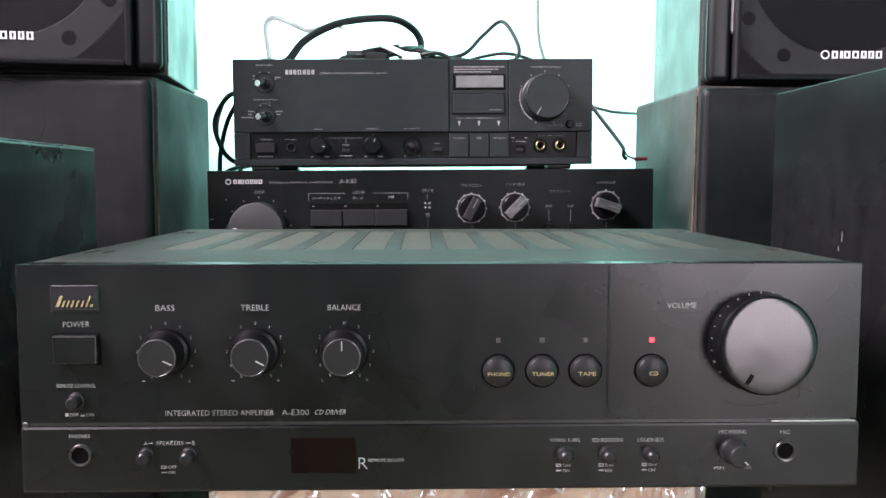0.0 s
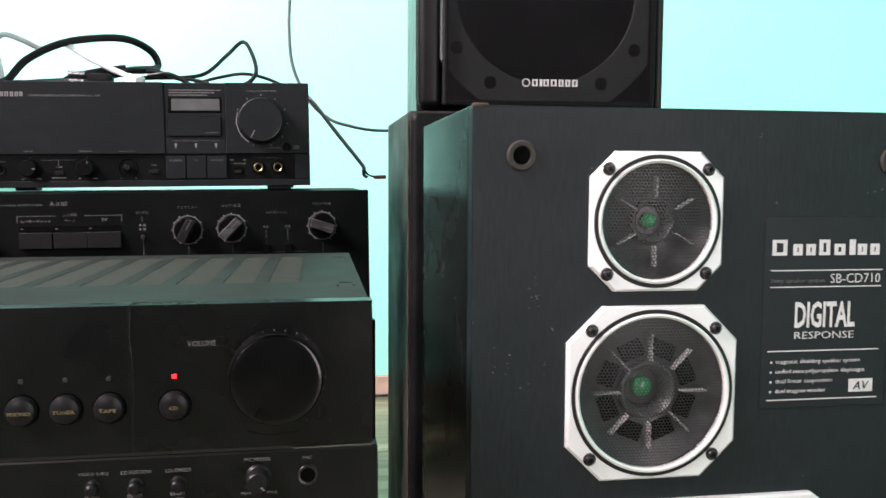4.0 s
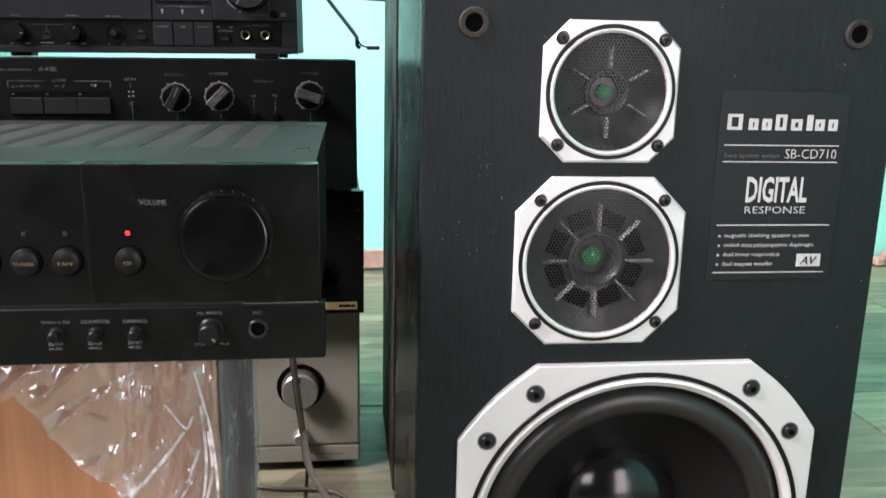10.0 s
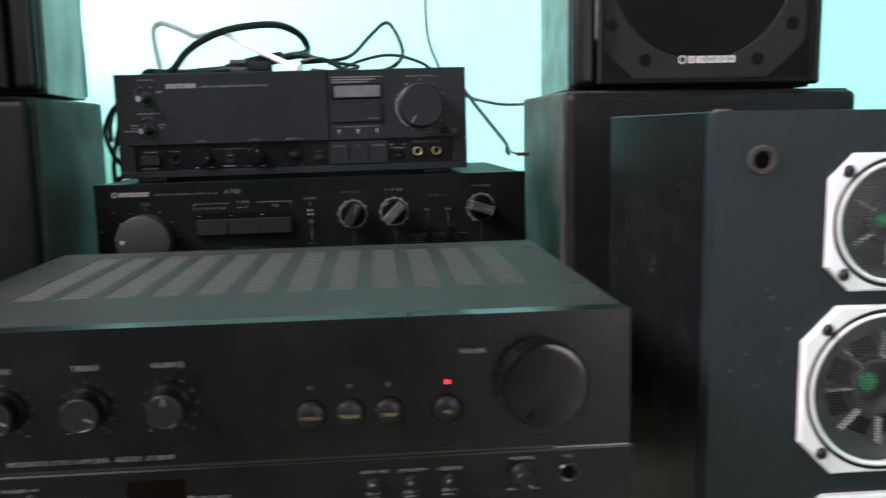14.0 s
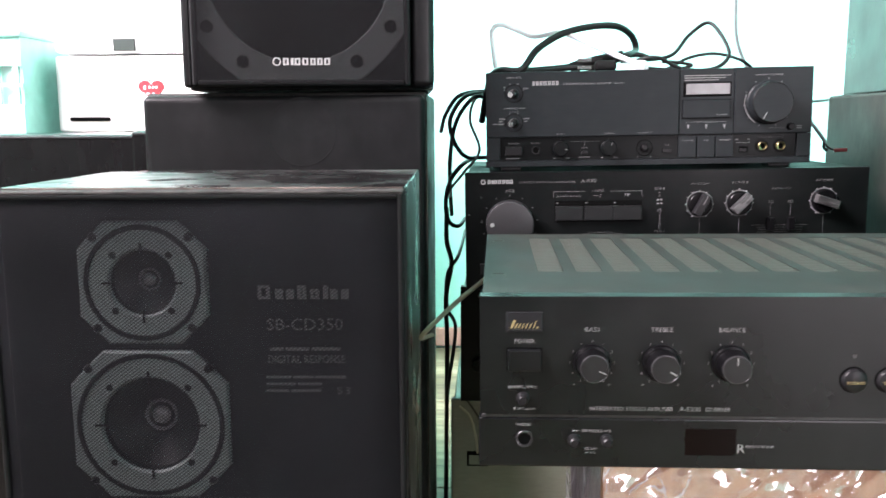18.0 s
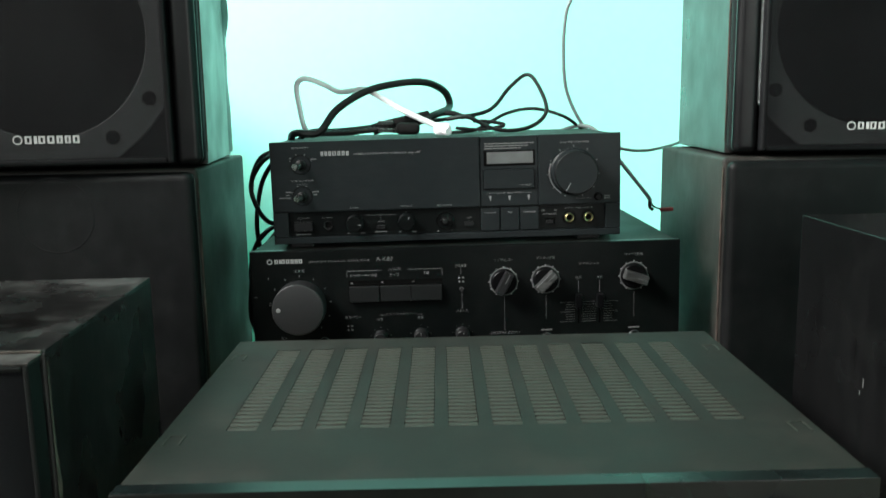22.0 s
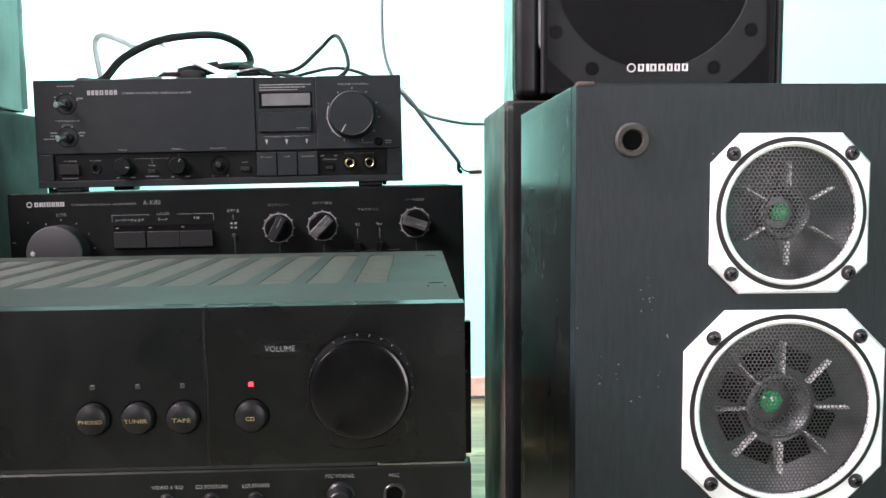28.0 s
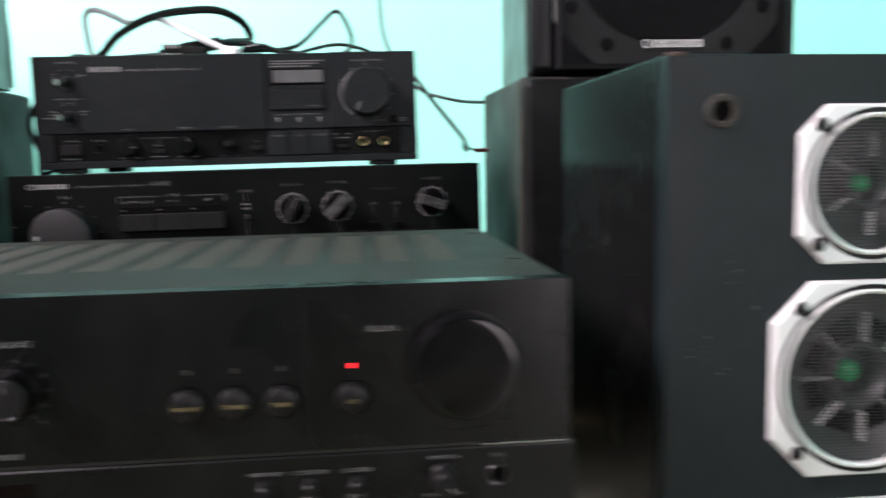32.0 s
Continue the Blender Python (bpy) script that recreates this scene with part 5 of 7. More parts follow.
        part("indicator_lamp", box(bx - 0.0011, bx + 0.0011, yy - 0.0006, yy + 0.0002, 0.4085, 0.4107, 0.0002, 1), LED_ON if body == "CD" else LED_OFF, am, "glowing red lamp" if body == "CD" else "")
    yy = y
    lettering("VOLUME", 0.1425, yy - 0.0002, 0.426, 0.0026, PRINT, am, 0.0138)
    vk = knob("volume_knob", [(0.0240, 0), (0.0240, 0.0030), (0.0237, 0.004), (0.0235, 0.005), (0.0233, 0.0105), (0.0228, 0.0118), (0.0222, 0.0121)], 0.1795, yy, 0.4086, KNOB_DARK, am, "large black volume knob", None, seg=72)
    own = box(0.0150, 0.0203, yy - 0.0136, yy - 0.0126, -0.0004, 0.0004)
    bmesh.ops.rotate(own, verts=own.verts, cent=(0, yy, 0), matrix=Matrix.Rotation(radians(121), 3, "Y"))
    bmesh.ops.translate(own, verts=own.verts, vec=(0.1795, -0.0017, 0.4086))
    part("pointer", own, HOLE, vk)
    part("rim", lathe([(0.0233, 0.0112), (0.0230, 0.0119), (0.0226, 0.0121), (0.0222, 0.0118)], 0.1795, yy, 0.4086, 72), KNOB_DARK, vk, smooth=True)
    # the face under the film leans back a little
    bm = lathe([(0.0223, 0.0098), (0.0221, 0.0120)] + [(0.0221 * q, 0.0120 + 0.0003 * (1 - q ** 24)) for q in (0.97, 0.93, 0.89, 0.84, 0.78, 0.7, 0.6, 0.45, 0.25, 0.0)], 0.1795, yy, 0.4086, 72)
    bmesh.ops.rotate(bm, verts=bm.verts, cent=(0.1795, yy - 0.012, 0.4086), matrix=Matrix.Rotation(radians(-3.0), 3, "X"))
    bmesh.ops.translate(bm, verts=bm.verts, vec=(0, -0.0008, 0))
    part("cap", bm, KNOB_FACE, vk, "black knob face under wrinkled clear film", smooth=True)
    ticks(0.1795, yy - 0.0042, 0.4086, 0.0236, 19, -30, 215, 0.0006, PRINT_DIM, vk, 2.4)
    # lower strip
    yl = y + 0.0005
    lettering("PHONES", -0.1405, yl, 0.3648, 0.0018, PRINT, am, 0.0096)
    jack(-0.140, yl, 0.3558, 0.0053, am, JACK)
    bars(-0.1085, -0.1062, yl, 0.3612, 0.0003, PRINT, am)
    lettering("A", -0.1098, yl, 0.3612, 0.0018, PRINT, am)
    lettering("SPEAKERS", -0.0985, yl, 0.3612, 0.0018, PRINT, am, 0.0125)
    bars(-0.0908, -0.0885, yl, 0.3612, 0.0003, PRINT, am)
    lettering("B", -0.0874, yl, 0.3612, 0.0018, PRINT, am)
    rb = [(0.004, 0), (0.0038, 0.001), (0.0032, 0.0014), (0.003, 0.0062), (0.0022, 0.0072), (0, 0.0074)]
    for bx in (-0.1095, -0.0895):
        knob("round_button", rb, bx, yl, 0.3552, KNOB, am)
    offon(-0.0985, 0.3488)
    part("sensor_window", box(-0.0418, -0.0112, yl - 0.0003, yl + 0.001, 0.3462, 0.3632, 0.0002, 1), SENSOR, am, "dark red remote sensor window")
    lettering("R", -0.0078, yl, 0.3508, 0.0055, PRINT, am, 0.0042)
    lettering("REMOTE SENSOR", -0.0052, yl, 0.3522, 0.0015, PRINT, am, 0.0168, "LEFT")
    for bx, body, a, b in ((0.0882, "VIDEO S./EQ", "OFF", "ON"), (0.1086, "CD POSITION", "FLAT", "RICH"), (0.1293, "LOUDNESS", "OFF", "ON")):
        lettering(body, bx, yl, 0.3612, 0.0018, PRINT, am, 0.0145 if len(body) > 8 else 0.0125)
        knob("round_button", rb, bx, yl, 0.3545, KNOB, am)
        offon(bx, 0.3482, a, b)
    lettering("MIC MIXING", 0.1685, yl, 0.3648, 0.0018, PRINT, am, 0.0132)
    knob("mic_knob", [(0.0066, 0), (0.0066, 0.0015), (0.0056, 0.0024), (0.0052, 0.0105), (0.0046, 0.0111), (0, 0.0111)], 0.169, yl, 0.3556, KNOB, am, "small black knob", -45, 0.5, 0.95, 0.0008)
    lettering("MIN", 0.1625, yl, 0.3472, 0.0014, PRINT, am, 0.0048)
    lettering("MAX", 0.1758, yl, 0.3472, 0.0014, PRINT, am, 0.005)
    lettering("MIC", 0.194, yl, 0.3645, 0.0018, PRINT, am, 0.0048)
    jack(0.194, yl, 0.3555, 0.0053, am, JACK)
    return am


settle(front_amplifier(), (0.0335, 0.411, 0.40), -0.5, 0.4, (0.0017, 0, 0.0011))


# ---------------------------------------------------------------- upper amplifier of the stack
def top_amplifier():
    x0, x1, y, yr, z0, top = -0.1638, 0.1980, 0.880, 1.085, 0.5010, 0.6070
    am = thing("amplifier", (x0 + x1) / 2, (y + yr) / 2, z0 - 0.006, "charcoal midi amplifier with silver display window", "amplifier", "stacked amplifiers")
    part("case", box(x0 + 0.002, x1 - 0.002, y + 0.0092, yr, z0 + 0.001, top - 0.0012, 0.0015), COVER, am, "dusty charcoal case")
    bm = box(x0, 0.0521, y, y + 0.009, 0.5342, top, 0.0008)
    part("front_panel", bm, KPANEL, am, "charcoal front panel")
    part("front_panel", box(0.0523, 0.1126, y + 0.0012, y + 0.009, 0.5342, top - 0.0004, 0.0006), KPANEL, am, "slightly sunken display section")
    part("front_panel", box(0.1128, x1, y, y + 0.009, 0.5342, top, 0.0008), KPANEL, am)
    for a in ((x0, -0.1482), (0.1824, x1)):
        part("front_panel", box(a[0], a[1], y, y + 0.009, 0.5080, 0.5340, 0.0006), KPANEL, am)
    part("front_panel", box(x0, x1, y, y + 0.009, z0, 0.5078, 0.0006), KPANEL, am)
    part("control_recess", box(-0.148, 0.1822, y + 0.0035, y + 0.009, 0.5082, 0.5339), PPANEL, am, "sunken control strip")
    yr2 = y + 0.0035
    for fx in (-0.136, 0.165):
        for fy in (0.895, 1.06):
            part("foot", box(fx - 0.012, fx + 0.012, fy - 0.012, fy + 0.012, z0 - 0.0045, z0 + 0.0005, 0.0015), RUBBER, am)
    # lever selectors
    for za in (0.5805, 0.5480):
        s = part("selector_dish", lathe([(0.0102, 0.0003), (0.0097, 0.0006), (0.0088, -0.0025), (0, -0.003)], -0.133, y, za, 40), HOLE, am, smooth=True)
        part("lever", tube([(-0.133, y + 0.001, za), (-0.1345, y - 0.007, za - 0.0008), (-0.1375, y - 0.0145, za - 0.0016)], 0.0031, 4, 12), LEVER, s, "chrome lever", smooth=True)
        part("lever_base", lathe([(0.0055, 0), (0.005, 0.003), (0.003, 0.0045)], -0.133, y, za - 0.0005, 24), RUBBER, s, smooth=True)
        ticks(-0.133, y, za, 0.0113, 4, 20, 160, 0.0009, PRINT, am)
    lettering("SPEAKERS", -0.133, y, 0.598, 0.0015, PRINT, am, 0.017)
    lettering("TAPE MONITOR", -0.1325, y, 0.564, 0.0015, PRINT, am, 0.024)
    lettering("SOURCE", -0.1328, y, 0.5603, 0.0012, PRINT_DIM, am, 0.011)
    bars(-0.1445, -0.1425, y, 0.5875, 0.0012, PRINT_DIM, am)
    bars(-0.1225, -0.1165, y, 0.586, 0.0012, PRINT_DIM, am, (1, 1, 1))
    for bx, bz, w in ((-0.150, 0.5525, 0.006), (-0.150, 0.5495, 0.004), (-0.157, 0.5465, 0.013), (-0.1215, 0.5525, 0.006), (-0.1215, 0.5495, 0.004)):
        bars(bx, bx + w, y, bz, 0.0011, PRINT_DIM, am, (1, 1.3))
    bars(-0.112, -0.082, y, 0.5912, 0.0045, PRINT, am, (1, 1, 1.05, 1.3, 1.1, 1.1, 1), 0.3, "maker_mark")
    lettering("STEREO INTEGRATED AMPLIFIER  KA-727", -0.078, y, 0.590, 0.0018, PRINT, am, 0.068, "LEFT")
    # display section
    yd = y + 0.0012
    for za, w in ((0.5975, 0.0515), (0.595, 0.0455), (0.5925, 0.038)):
        bars(0.0545, 0.0545 + w, yd, za, 0.0011, PRINT_DIM, am, (1, 2, 1.5, 2.5, 2, 3, 1.2), 0.08)
    wn = part("display_frame", box(0.0563, 0.1093, yd - 0.0004, yd + 0.001, 0.5761, 0.5918, 0.0003, 1), HOLE, am)
    part("display_window", box(0.0595, 0.1075, yd - 0.0008, yd, 0.5784, 0.5904, 0.0002, 1), LCD, wn, "pale silver display window")
    part("muting_gap", box(0.0538, 0.1072, yd - 0.0002, yd + 0.001, 0.5512, 0.5722), HOLE, am)
    part("muting_button", box(0.0545, 0.1066, yd - 0.0022, yd + 0.001, 0.5519, 0.5716, 0.0006), KPANEL, am, "wide charcoal button")
    lettering("MUTING", 0.0975, yd - 0.0023, 0.5553, 0.0014, PRINT, am, 0.0115)
    lettering("INPUT SELECTOR", 0.0808, yd, 0.5473, 0.0014, PRINT, am, 0.0265)
    rule(0.0575, 0.5473, 0.0665, 0.5473, yd, 0.0003, PRINT_DIM, am)
    rule(0.095, 0.5473, 0.104, 0.5473, yd, 0.0003, PRINT_DIM, am)
    for bx in (0.061, 0.081, 0.101):
        bm = bmesh.new()
        vs = [bm.verts.new(p) for p in ((bx - 0.0015, yd - 0.0003, 0.5438), (bx + 0.0015, yd - 0.0003, 0.5438), (bx, yd - 0.0003, 0.5384))]
        bm.faces.new(vs)
        part("arrow_mark", bm, PRINT, am)
    for a, b, body in ((0.0508, 0.0702, "TUNER"), (0.0714, 0.0908, "CD"), (0.0918, 0.1112, "PHONO")):
        k = part("input_button", box(a, b, y + 0.0002, y + 0.006, 0.5077, 0.5312, 0.0005), KPANEL, am, "large square input button")
        lettering(body, (a + b) / 2, y + 0.0001, 0.5265, 0.0015, PRINT, k, 0.0024 * len(body))
    # volume
    vk = knob("volume_knob", [(0.0242, 0), (0.0242, 0.0015), (0.0228, 0.0025), (0.0222, 0.0165), (0.0212, 0.0178), (0, 0.0178)], 0.1478, y, 0.5675, KPANEL, am, "round charcoal volume knob", -120, 0.55, 0.95, 0.0008, None, 64)
    part("rim", lathe([(0.0223, 0.016), (0.0216, 0.0177), (0.021, 0.018), (0.0206, 0.0178)], 0.1478, y, 0.5675, 64), RUBBER, vk, smooth=True)
    ticks(0.1478, y, 0.5675, 0.0265, 11, -70, 250, 0.0011, PRINT_DIM, am, 1.6)
    ticks(0.1478, y, 0.5675, 0.0254, 34, 160, 238, 0.0012, PRINT, am, 0.8, "printed_arc")
    lettering("VOLUME CONTROL", 0.1475, y, 0.597, 0.0017, PRINT, am, 0.0305)
    lettering("LOUDNESS", 0.1585, y, 0.539, 0.0013, PRINT_DIM, am, 0.0165)
    knob("round_button", [(0.0042, 0), (0.0038, 0.0012), (0.0036, 0.004), (0.003, 0.0046), (0, 0.0046)], 0.1732, y, 0.5402, KNOB_DARK, am)
    bars(0.1795, 0.186, y, 0.5408, 0.0011, PRINT_DIM, am, (1, 1.2))
    bars(0.1795, 0.186, y, 0.5386, 0.0011, PRINT_DIM, am, (1, 1.2))
    # control strip
    lettering("POWER", -0.1333, yr2, 0.5262, 0.0015, PRINT, am, 0.0125)
    part("power_button", box(-0.1432, -0.1242, y - 0.001, yr2 + 0.002, 0.5128, 0.5228, 0.0006), KNOB, am)
    bars(-0.142, -0.126, yr2, 0.5092, 0.0011, PRINT_DIM, am, (1, 1, 1.2))
    lettering("PHONES", -0.1088, yr2, 0.5262, 0.0013, PRINT, am, 0.0108)
    jack(-0.1083, yr2, 0.5183, 0.0047, am, RUBBER)
    kp = [(0.0092, 0), (0.0092, 0.001), (0.0086, 0.0016), (0.0082, 0.0098), (0.0076, 0.0105), (0, 0.0105)]
    for kx, ang, body in ((-0.0802, -8, "BASS"), (-0.0262, 62, "TREBLE")):
        knob("tone_knob", kp, kx, yr2, 0.5195, PPANEL, am, "small charcoal knob", ang, 0.5, 0.92, 0.0006)
        lettering(body, kx, y, 0.5362, 0.0014, PRINT, am, 0.0021 * len(body))
        part("zero_mark", lathe([(0.0004, 0.0003), (0, 0.0003)], kx, yr2, 0.5302, 8), PRINT, am)
        bars(kx - 0.0085, kx - 0.0055, yr2, 0.5088, 0.001, PRINT_DIM, am)
        bars(kx + 0.0055, kx + 0.0105, yr2, 0.5088, 0.001, PRINT_DIM, am, (1, 1.3))
    rule(-0.0705, 0.5275, -0.0365, 0.5275, yr2, 0.0003, PRINT_DIM, am)
    rule(-0.0532, 0.522, -0.0532, 0.5275, yr2, 0.0003, PRINT_DIM, am)
    lettering("TONE", -0.0532, yr2, 0.5205, 0.0012, PRINT, am, 0.0068)
    part("tone_button", box(-0.057, -0.0494, yr2 - 0.0022, yr2 + 0.001, 0.513, 0.5165, 0.0004), KNOB, am)
    bars(-0.060, -0.0462, yr2, 0.5096, 0.001, PRINT_DIM, am, (1, 1, 1.2))
    lettering("BALANCE", 0.014, y, 0.5362, 0.0014, PRINT, am, 0.0155)
    bl = part("balance_socket", lathe([(0.0093, 0.0), (0.009, 0.0008), (0.0078, -0.001), (0.006, -0.0015), (0, -0.0015)], 0.014, yr2, 0.519, 40), HOLE, am, "balance control with its knob missing", smooth=True)
    part("bare_shaft", lathe([(0.003, -0.001), (0.003, 0.006), (0.0024, 0.0066), (0, 0.0066)], 0.014, yr2, 0.5195, 20), RUBBER, bl, smooth=True)
    part("shaft_nut", lathe([(0.0058, -0.001), (0.0058, 0.0015), (0.004, 0.0018)], 0.014, yr2, 0.519, 6), KNOB_DARK, bl)
    bars(0.006, 0.0075, yr2, 0.5088, 0.0012, PRINT_DIM, am)
    bars(0.0205, 0.022, yr2, 0.5088, 0.0012, PRINT_DIM, am)
    lettering("AUX", 0.0392, yr2, 0.522, 0.0013, PRINT, am, 0.0056)
    part("aux_button", box(0.0345, 0.044, yr2 - 0.0022, yr2 + 0.001, 0.5135, 0.5175, 0.0004), KNOB, am)
    lettering("CARTRIDGE", 0.1228, yr2, 0.523, 0.0013, PRINT, am, 0.0148)
    bars(0.114, 0.118, yr2, 0.5268, 0.001, PRINT_DIM, am)
    bars(0.1275, 0.131, yr2, 0.5268, 0.001, PRINT_DIM, am)
    part("slide_switch", box(0.1185, 0.1285, yr2 - 0.0004, yr2 + 0.001, 0.5122, 0.519), HOLE, am)
    part("slide_knob", box(0.119, 0.1262, yr2 - 0.0026, yr2 + 0.001, 0.513, 0.5165, 0.0004), KNOB, am)
    for jx in (0.1432, 0.1632):
        j = part("phono_socket", lathe([(0.0072, 0), (0.0072, 0.0006), (0.006, 0.0008)], jx, yr2, 0.519, 32), HOLE, am)
        part("gold_ring", lathe([(0.0046, 0), (0.0046, 0.0055), (0.0042, 0.0059), (0.0035, 0.0055), (0.0033, 0.001)], jx, yr2, 0.519, 32), GOLD, j, "gold-plated ring", smooth=True)
        part("socket_hole", lathe([(0.0033, 0.0015), (0.0014, 0.0018), (0, 0.001)], jx, yr2, 0.519, 20), HOLE, j)
    lettering("AUX", 0.1535, yr2, 0.5288, 0.0013, PRINT, am, 0.0052)
    rule(0.1415, 0.5288, 0.1485, 0.5288, yr2, 0.0003, PRINT_DIM, am)
    rule(0.1582, 0.5288, 0.1652, 0.5288, yr2, 0.0003, PRINT_DIM, am)
    lettering("L", 0.1395, yr2, 0.5288, 0.0013, PRINT, am)
    lettering("R", 0.1672, yr2, 0.5288, 0.0013, PRINT, am)
    return am


upper = top_amplifier()
nudge(upper, ("case", "front_panel", "foot", "control_recess", "display_frame"), lambda x, z: (0.0008 if x < 0.05 else 0.0016 if z < 0.575 else 0.0028, 0.0012 if z < 0.545 else 0.0029 if x < 0.05 else 0.0016 if z > 0.575 else 0.0006))
settle(upper, (0.016, 0.88, 0.555), 0.0, 0.8)


# ---------------------------------------------------------------- mixing amplifier under it
def mixing_amplifier():
    x0, x1, y, yr, z0, top = -0.1878, 0.2585, 0.866, 1.145, 0.364, 0.4993
    am = thing("mixing_amplifier", (x0 + x1) / 2, (y + yr) / 2, z0 - 0.006, "wide black mixing amplifier with fluted microphone knobs", "amplifier", "stacked amplifiers")
    part("case", box(x0 + 0.003, x1 - 0.003, y + 0.0102, yr, z0 + 0.001, top - 0.0008, 0.0012), COVER, am, "dusty dark case")
    part("front_panel", box(x0, x1, y, y + 0.01, z0, top, 0.0012), PPANEL, am, "deep black front panel")
    for fx in (-0.15, 0.22):
        for fy in (0.9, 1.1):
            part("foot", box(fx - 0.014, fx + 0.014, fy - 0.014, fy + 0.014, z0 - 0.0062, z0 + 0.0005, 0.0015), RUBBER, am)
    bars(-0.1585, -0.129, y, 0.4855, 0.0042, PRINT_SILVER, am, (1, 0.5, 1, 1.05, 0.9, 0.9, 1), 0.26, "maker_mark")
    part("maker_mark", lathe([(0.0028, 0.0003), (0.0019, 0.0003)], -0.1635, y, 0.4855, 20), PRINT_SILVER, am)
    lettering("STEREO MIXING AMPLIFIER", -0.1245, y, 0.486, 0.0018, PRINT_DIM, am, 0.063, "LEFT")
    lettering("A-K80", -0.055, y, 0.487, 0.0042, PRINT_DIM, am, 0.0168, "LEFT")
    vk = knob("volume_knob", [(0.0268, 0), (0.0266, 0.0195), (0.0258, 0.0205), (0.0245, 0.0208), (0, 0.0208)], -0.134, y, 0.4385, KNOB_GREY, am, "large satin grey volume knob", None, seg=72)
    part("pointer_dot", lathe([(0.0023, 0.0209), (0.002, 0.0214), (0, 0.0214)], -0.134 - 0.0198, y, 0.4388, 20), PRINT, vk, "white dot")
    ticks(-0.134, y, 0.4385, 0.0315, 11, -50, 230, 0.0011, PRINT_DIM, am, 1.4)
    lettering("主音量", -0.1335, y, 0.4752, 0.0035, PRINT_DIM, am, 0.0105)
    part("chip_mark", box(-0.182, -0.1785, y - 0.0003, y, 0.4482, 0.4487), PRINT, am)
    part("chip_mark", box(-0.1665, -0.1655, y - 0.0003, y, 0.4675, 0.4685), PRINT, am)
    part("chip_mark", box(-0.167, -0.1645, y - 0.0003, y, 0.4392, 0.44), PRINT, am)
    # input keys
    rule(-0.086, 0.475, -0.050, 0.475, y, 0.0004, PRINT_DIM, am)
    rule(-0.0225, 0.475, 0.0128, 0.475, y, 0.0004, PRINT_DIM, am)
    rule(-0.086, 0.4685, -0.086, 0.4752, y, 0.0004, PRINT_DIM, am)
    rule(0.0128, 0.4685, 0.0128, 0.4752, y, 0.0004, PRINT_DIM, am)
    lettering("入力切換", -0.0365, y, 0.4758, 0.003, PRINT_DIM, am, 0.0132)
    lettering("レーザーディスク", -0.0685, y, 0.470, 0.0028, PRINT, am, 0.027)
    lettering("テープ", -0.0368, y, 0.470, 0.0028, PRINT, am, 0.0098)
    lettering("予備", -0.004, y, 0.4708, 0.0028, PRINT, am, 0.0062)
    part("key_recess", box(-0.0845, 0.0128, y - 0.0002, y + 0.0005, 0.4408, 0.4648), HOLE, am)
    for a, b in ((-0.0838, -0.0530), (-0.0517, -0.0200), (-0.0198, 0.0121)):
        part("input_key", box(a, b, y - 0.0045, y + 0.001, 0.4425, 0.4585, 0.0006), KEY, am, "flat dark input key")
        bars(a + 0.001, a + 0.0042, y - 0.0004, 0.4622, 0.0009, PRINT_DIM, am)
    # small switches and dots
    lettering("音声多重", 0.0322, y, 0.4772, 0.003, PRINT_DIM, am, 0.0118)
    for sx, sz in ((0.0322, 0.4640), (-0.0852, 0.4158)):
        bm = bmesh.new()
        for d in (0.0, -0.0042):
            vs = [bm.verts.new(p) for p in ((sx - 0.0032, y - 0.0003, sz + d), (sx - 0.0006, y - 0.0003, sz + d), (sx - 0.0019, y - 0.0003, sz + d + 0.002))]
            bm.faces.new(vs)
        part("arrow_mark", bm, PRINT, am)
        bars(sx + 0.001, sx + 0.0036, y, sz + 0.0006, 0.002, PRINT_DIM, am)
        bars(sx + 0.001, sx + 0.0036, y, sz - 0.0036, 0.002, PRINT_DIM, am)
    rule(0.0322, 0.468, 0.0322, 0.474, y, 0.0003, PRINT_DIM, am)
    rule(0.0328, 0.432, 0.0328, 0.45, y, 0.0003, PRINT_DIM, am)
    part("push_stud", lathe([(0.0022, 0), (0.002, 0.003), (0, 0.0034)], 0.0326, y, 0.4525, 16), KNOB_GREY, am, smooth=True)
    lettering("電源パワー", -0.0815, y, 0.426, 0.003, PRINT_DIM, am, 0.0168)
    part("power_button", box(-0.168, -0.139, y - 0.004, y + 0.001, 0.380, 0.392, 0.0008), KNOB, am)
    lettering("電源", -0.1535, y, 0.404, 0.003, PRINT_DIM, am, 0.0065)
    lettering("ミュージックトーン", -0.0315, y, 0.4282, 0.0025, PRINT_DIM, am, 0.032)
    rule(-0.0535, 0.427, -0.049, 0.427, y, 0.0003, PRINT_DIM, am)
    rule(-0.014, 0.427, -0.009, 0.427, y, 0.0003, PRINT_DIM, am)
    lettering("低音", -0.0535, y, 0.4228, 0.003, PRINT_DIM, am, 0.0062)
    lettering("高音", -0.0112, y, 0.4235, 0.003, PRINT_DIM, am, 0.0062)
    lettering("バランス", 0.0325, y, 0.4292, 0.0026, PRINT_DIM, am, 0.0118)
    for kx, kz, ang in ((-0.0530, 0.4035, -28), (-0.011, 0.4045, 90), (0.0326, 0.4045, 80)):
        knob("tone_knob", [(0.0078, 0), (0.0078, 0.001), (0.007, 0.002), (0.0066, 0.0125), (0.006, 0.0132), (0, 0.0132)], kx, y, kz, KNOB, am, "small black knob", ang, 0.4, 0.9, 0.0006)
        ticks(kx, y, kz, 0.0108, 7, -30, 210, 0.0007, PRINT_DIM, am)
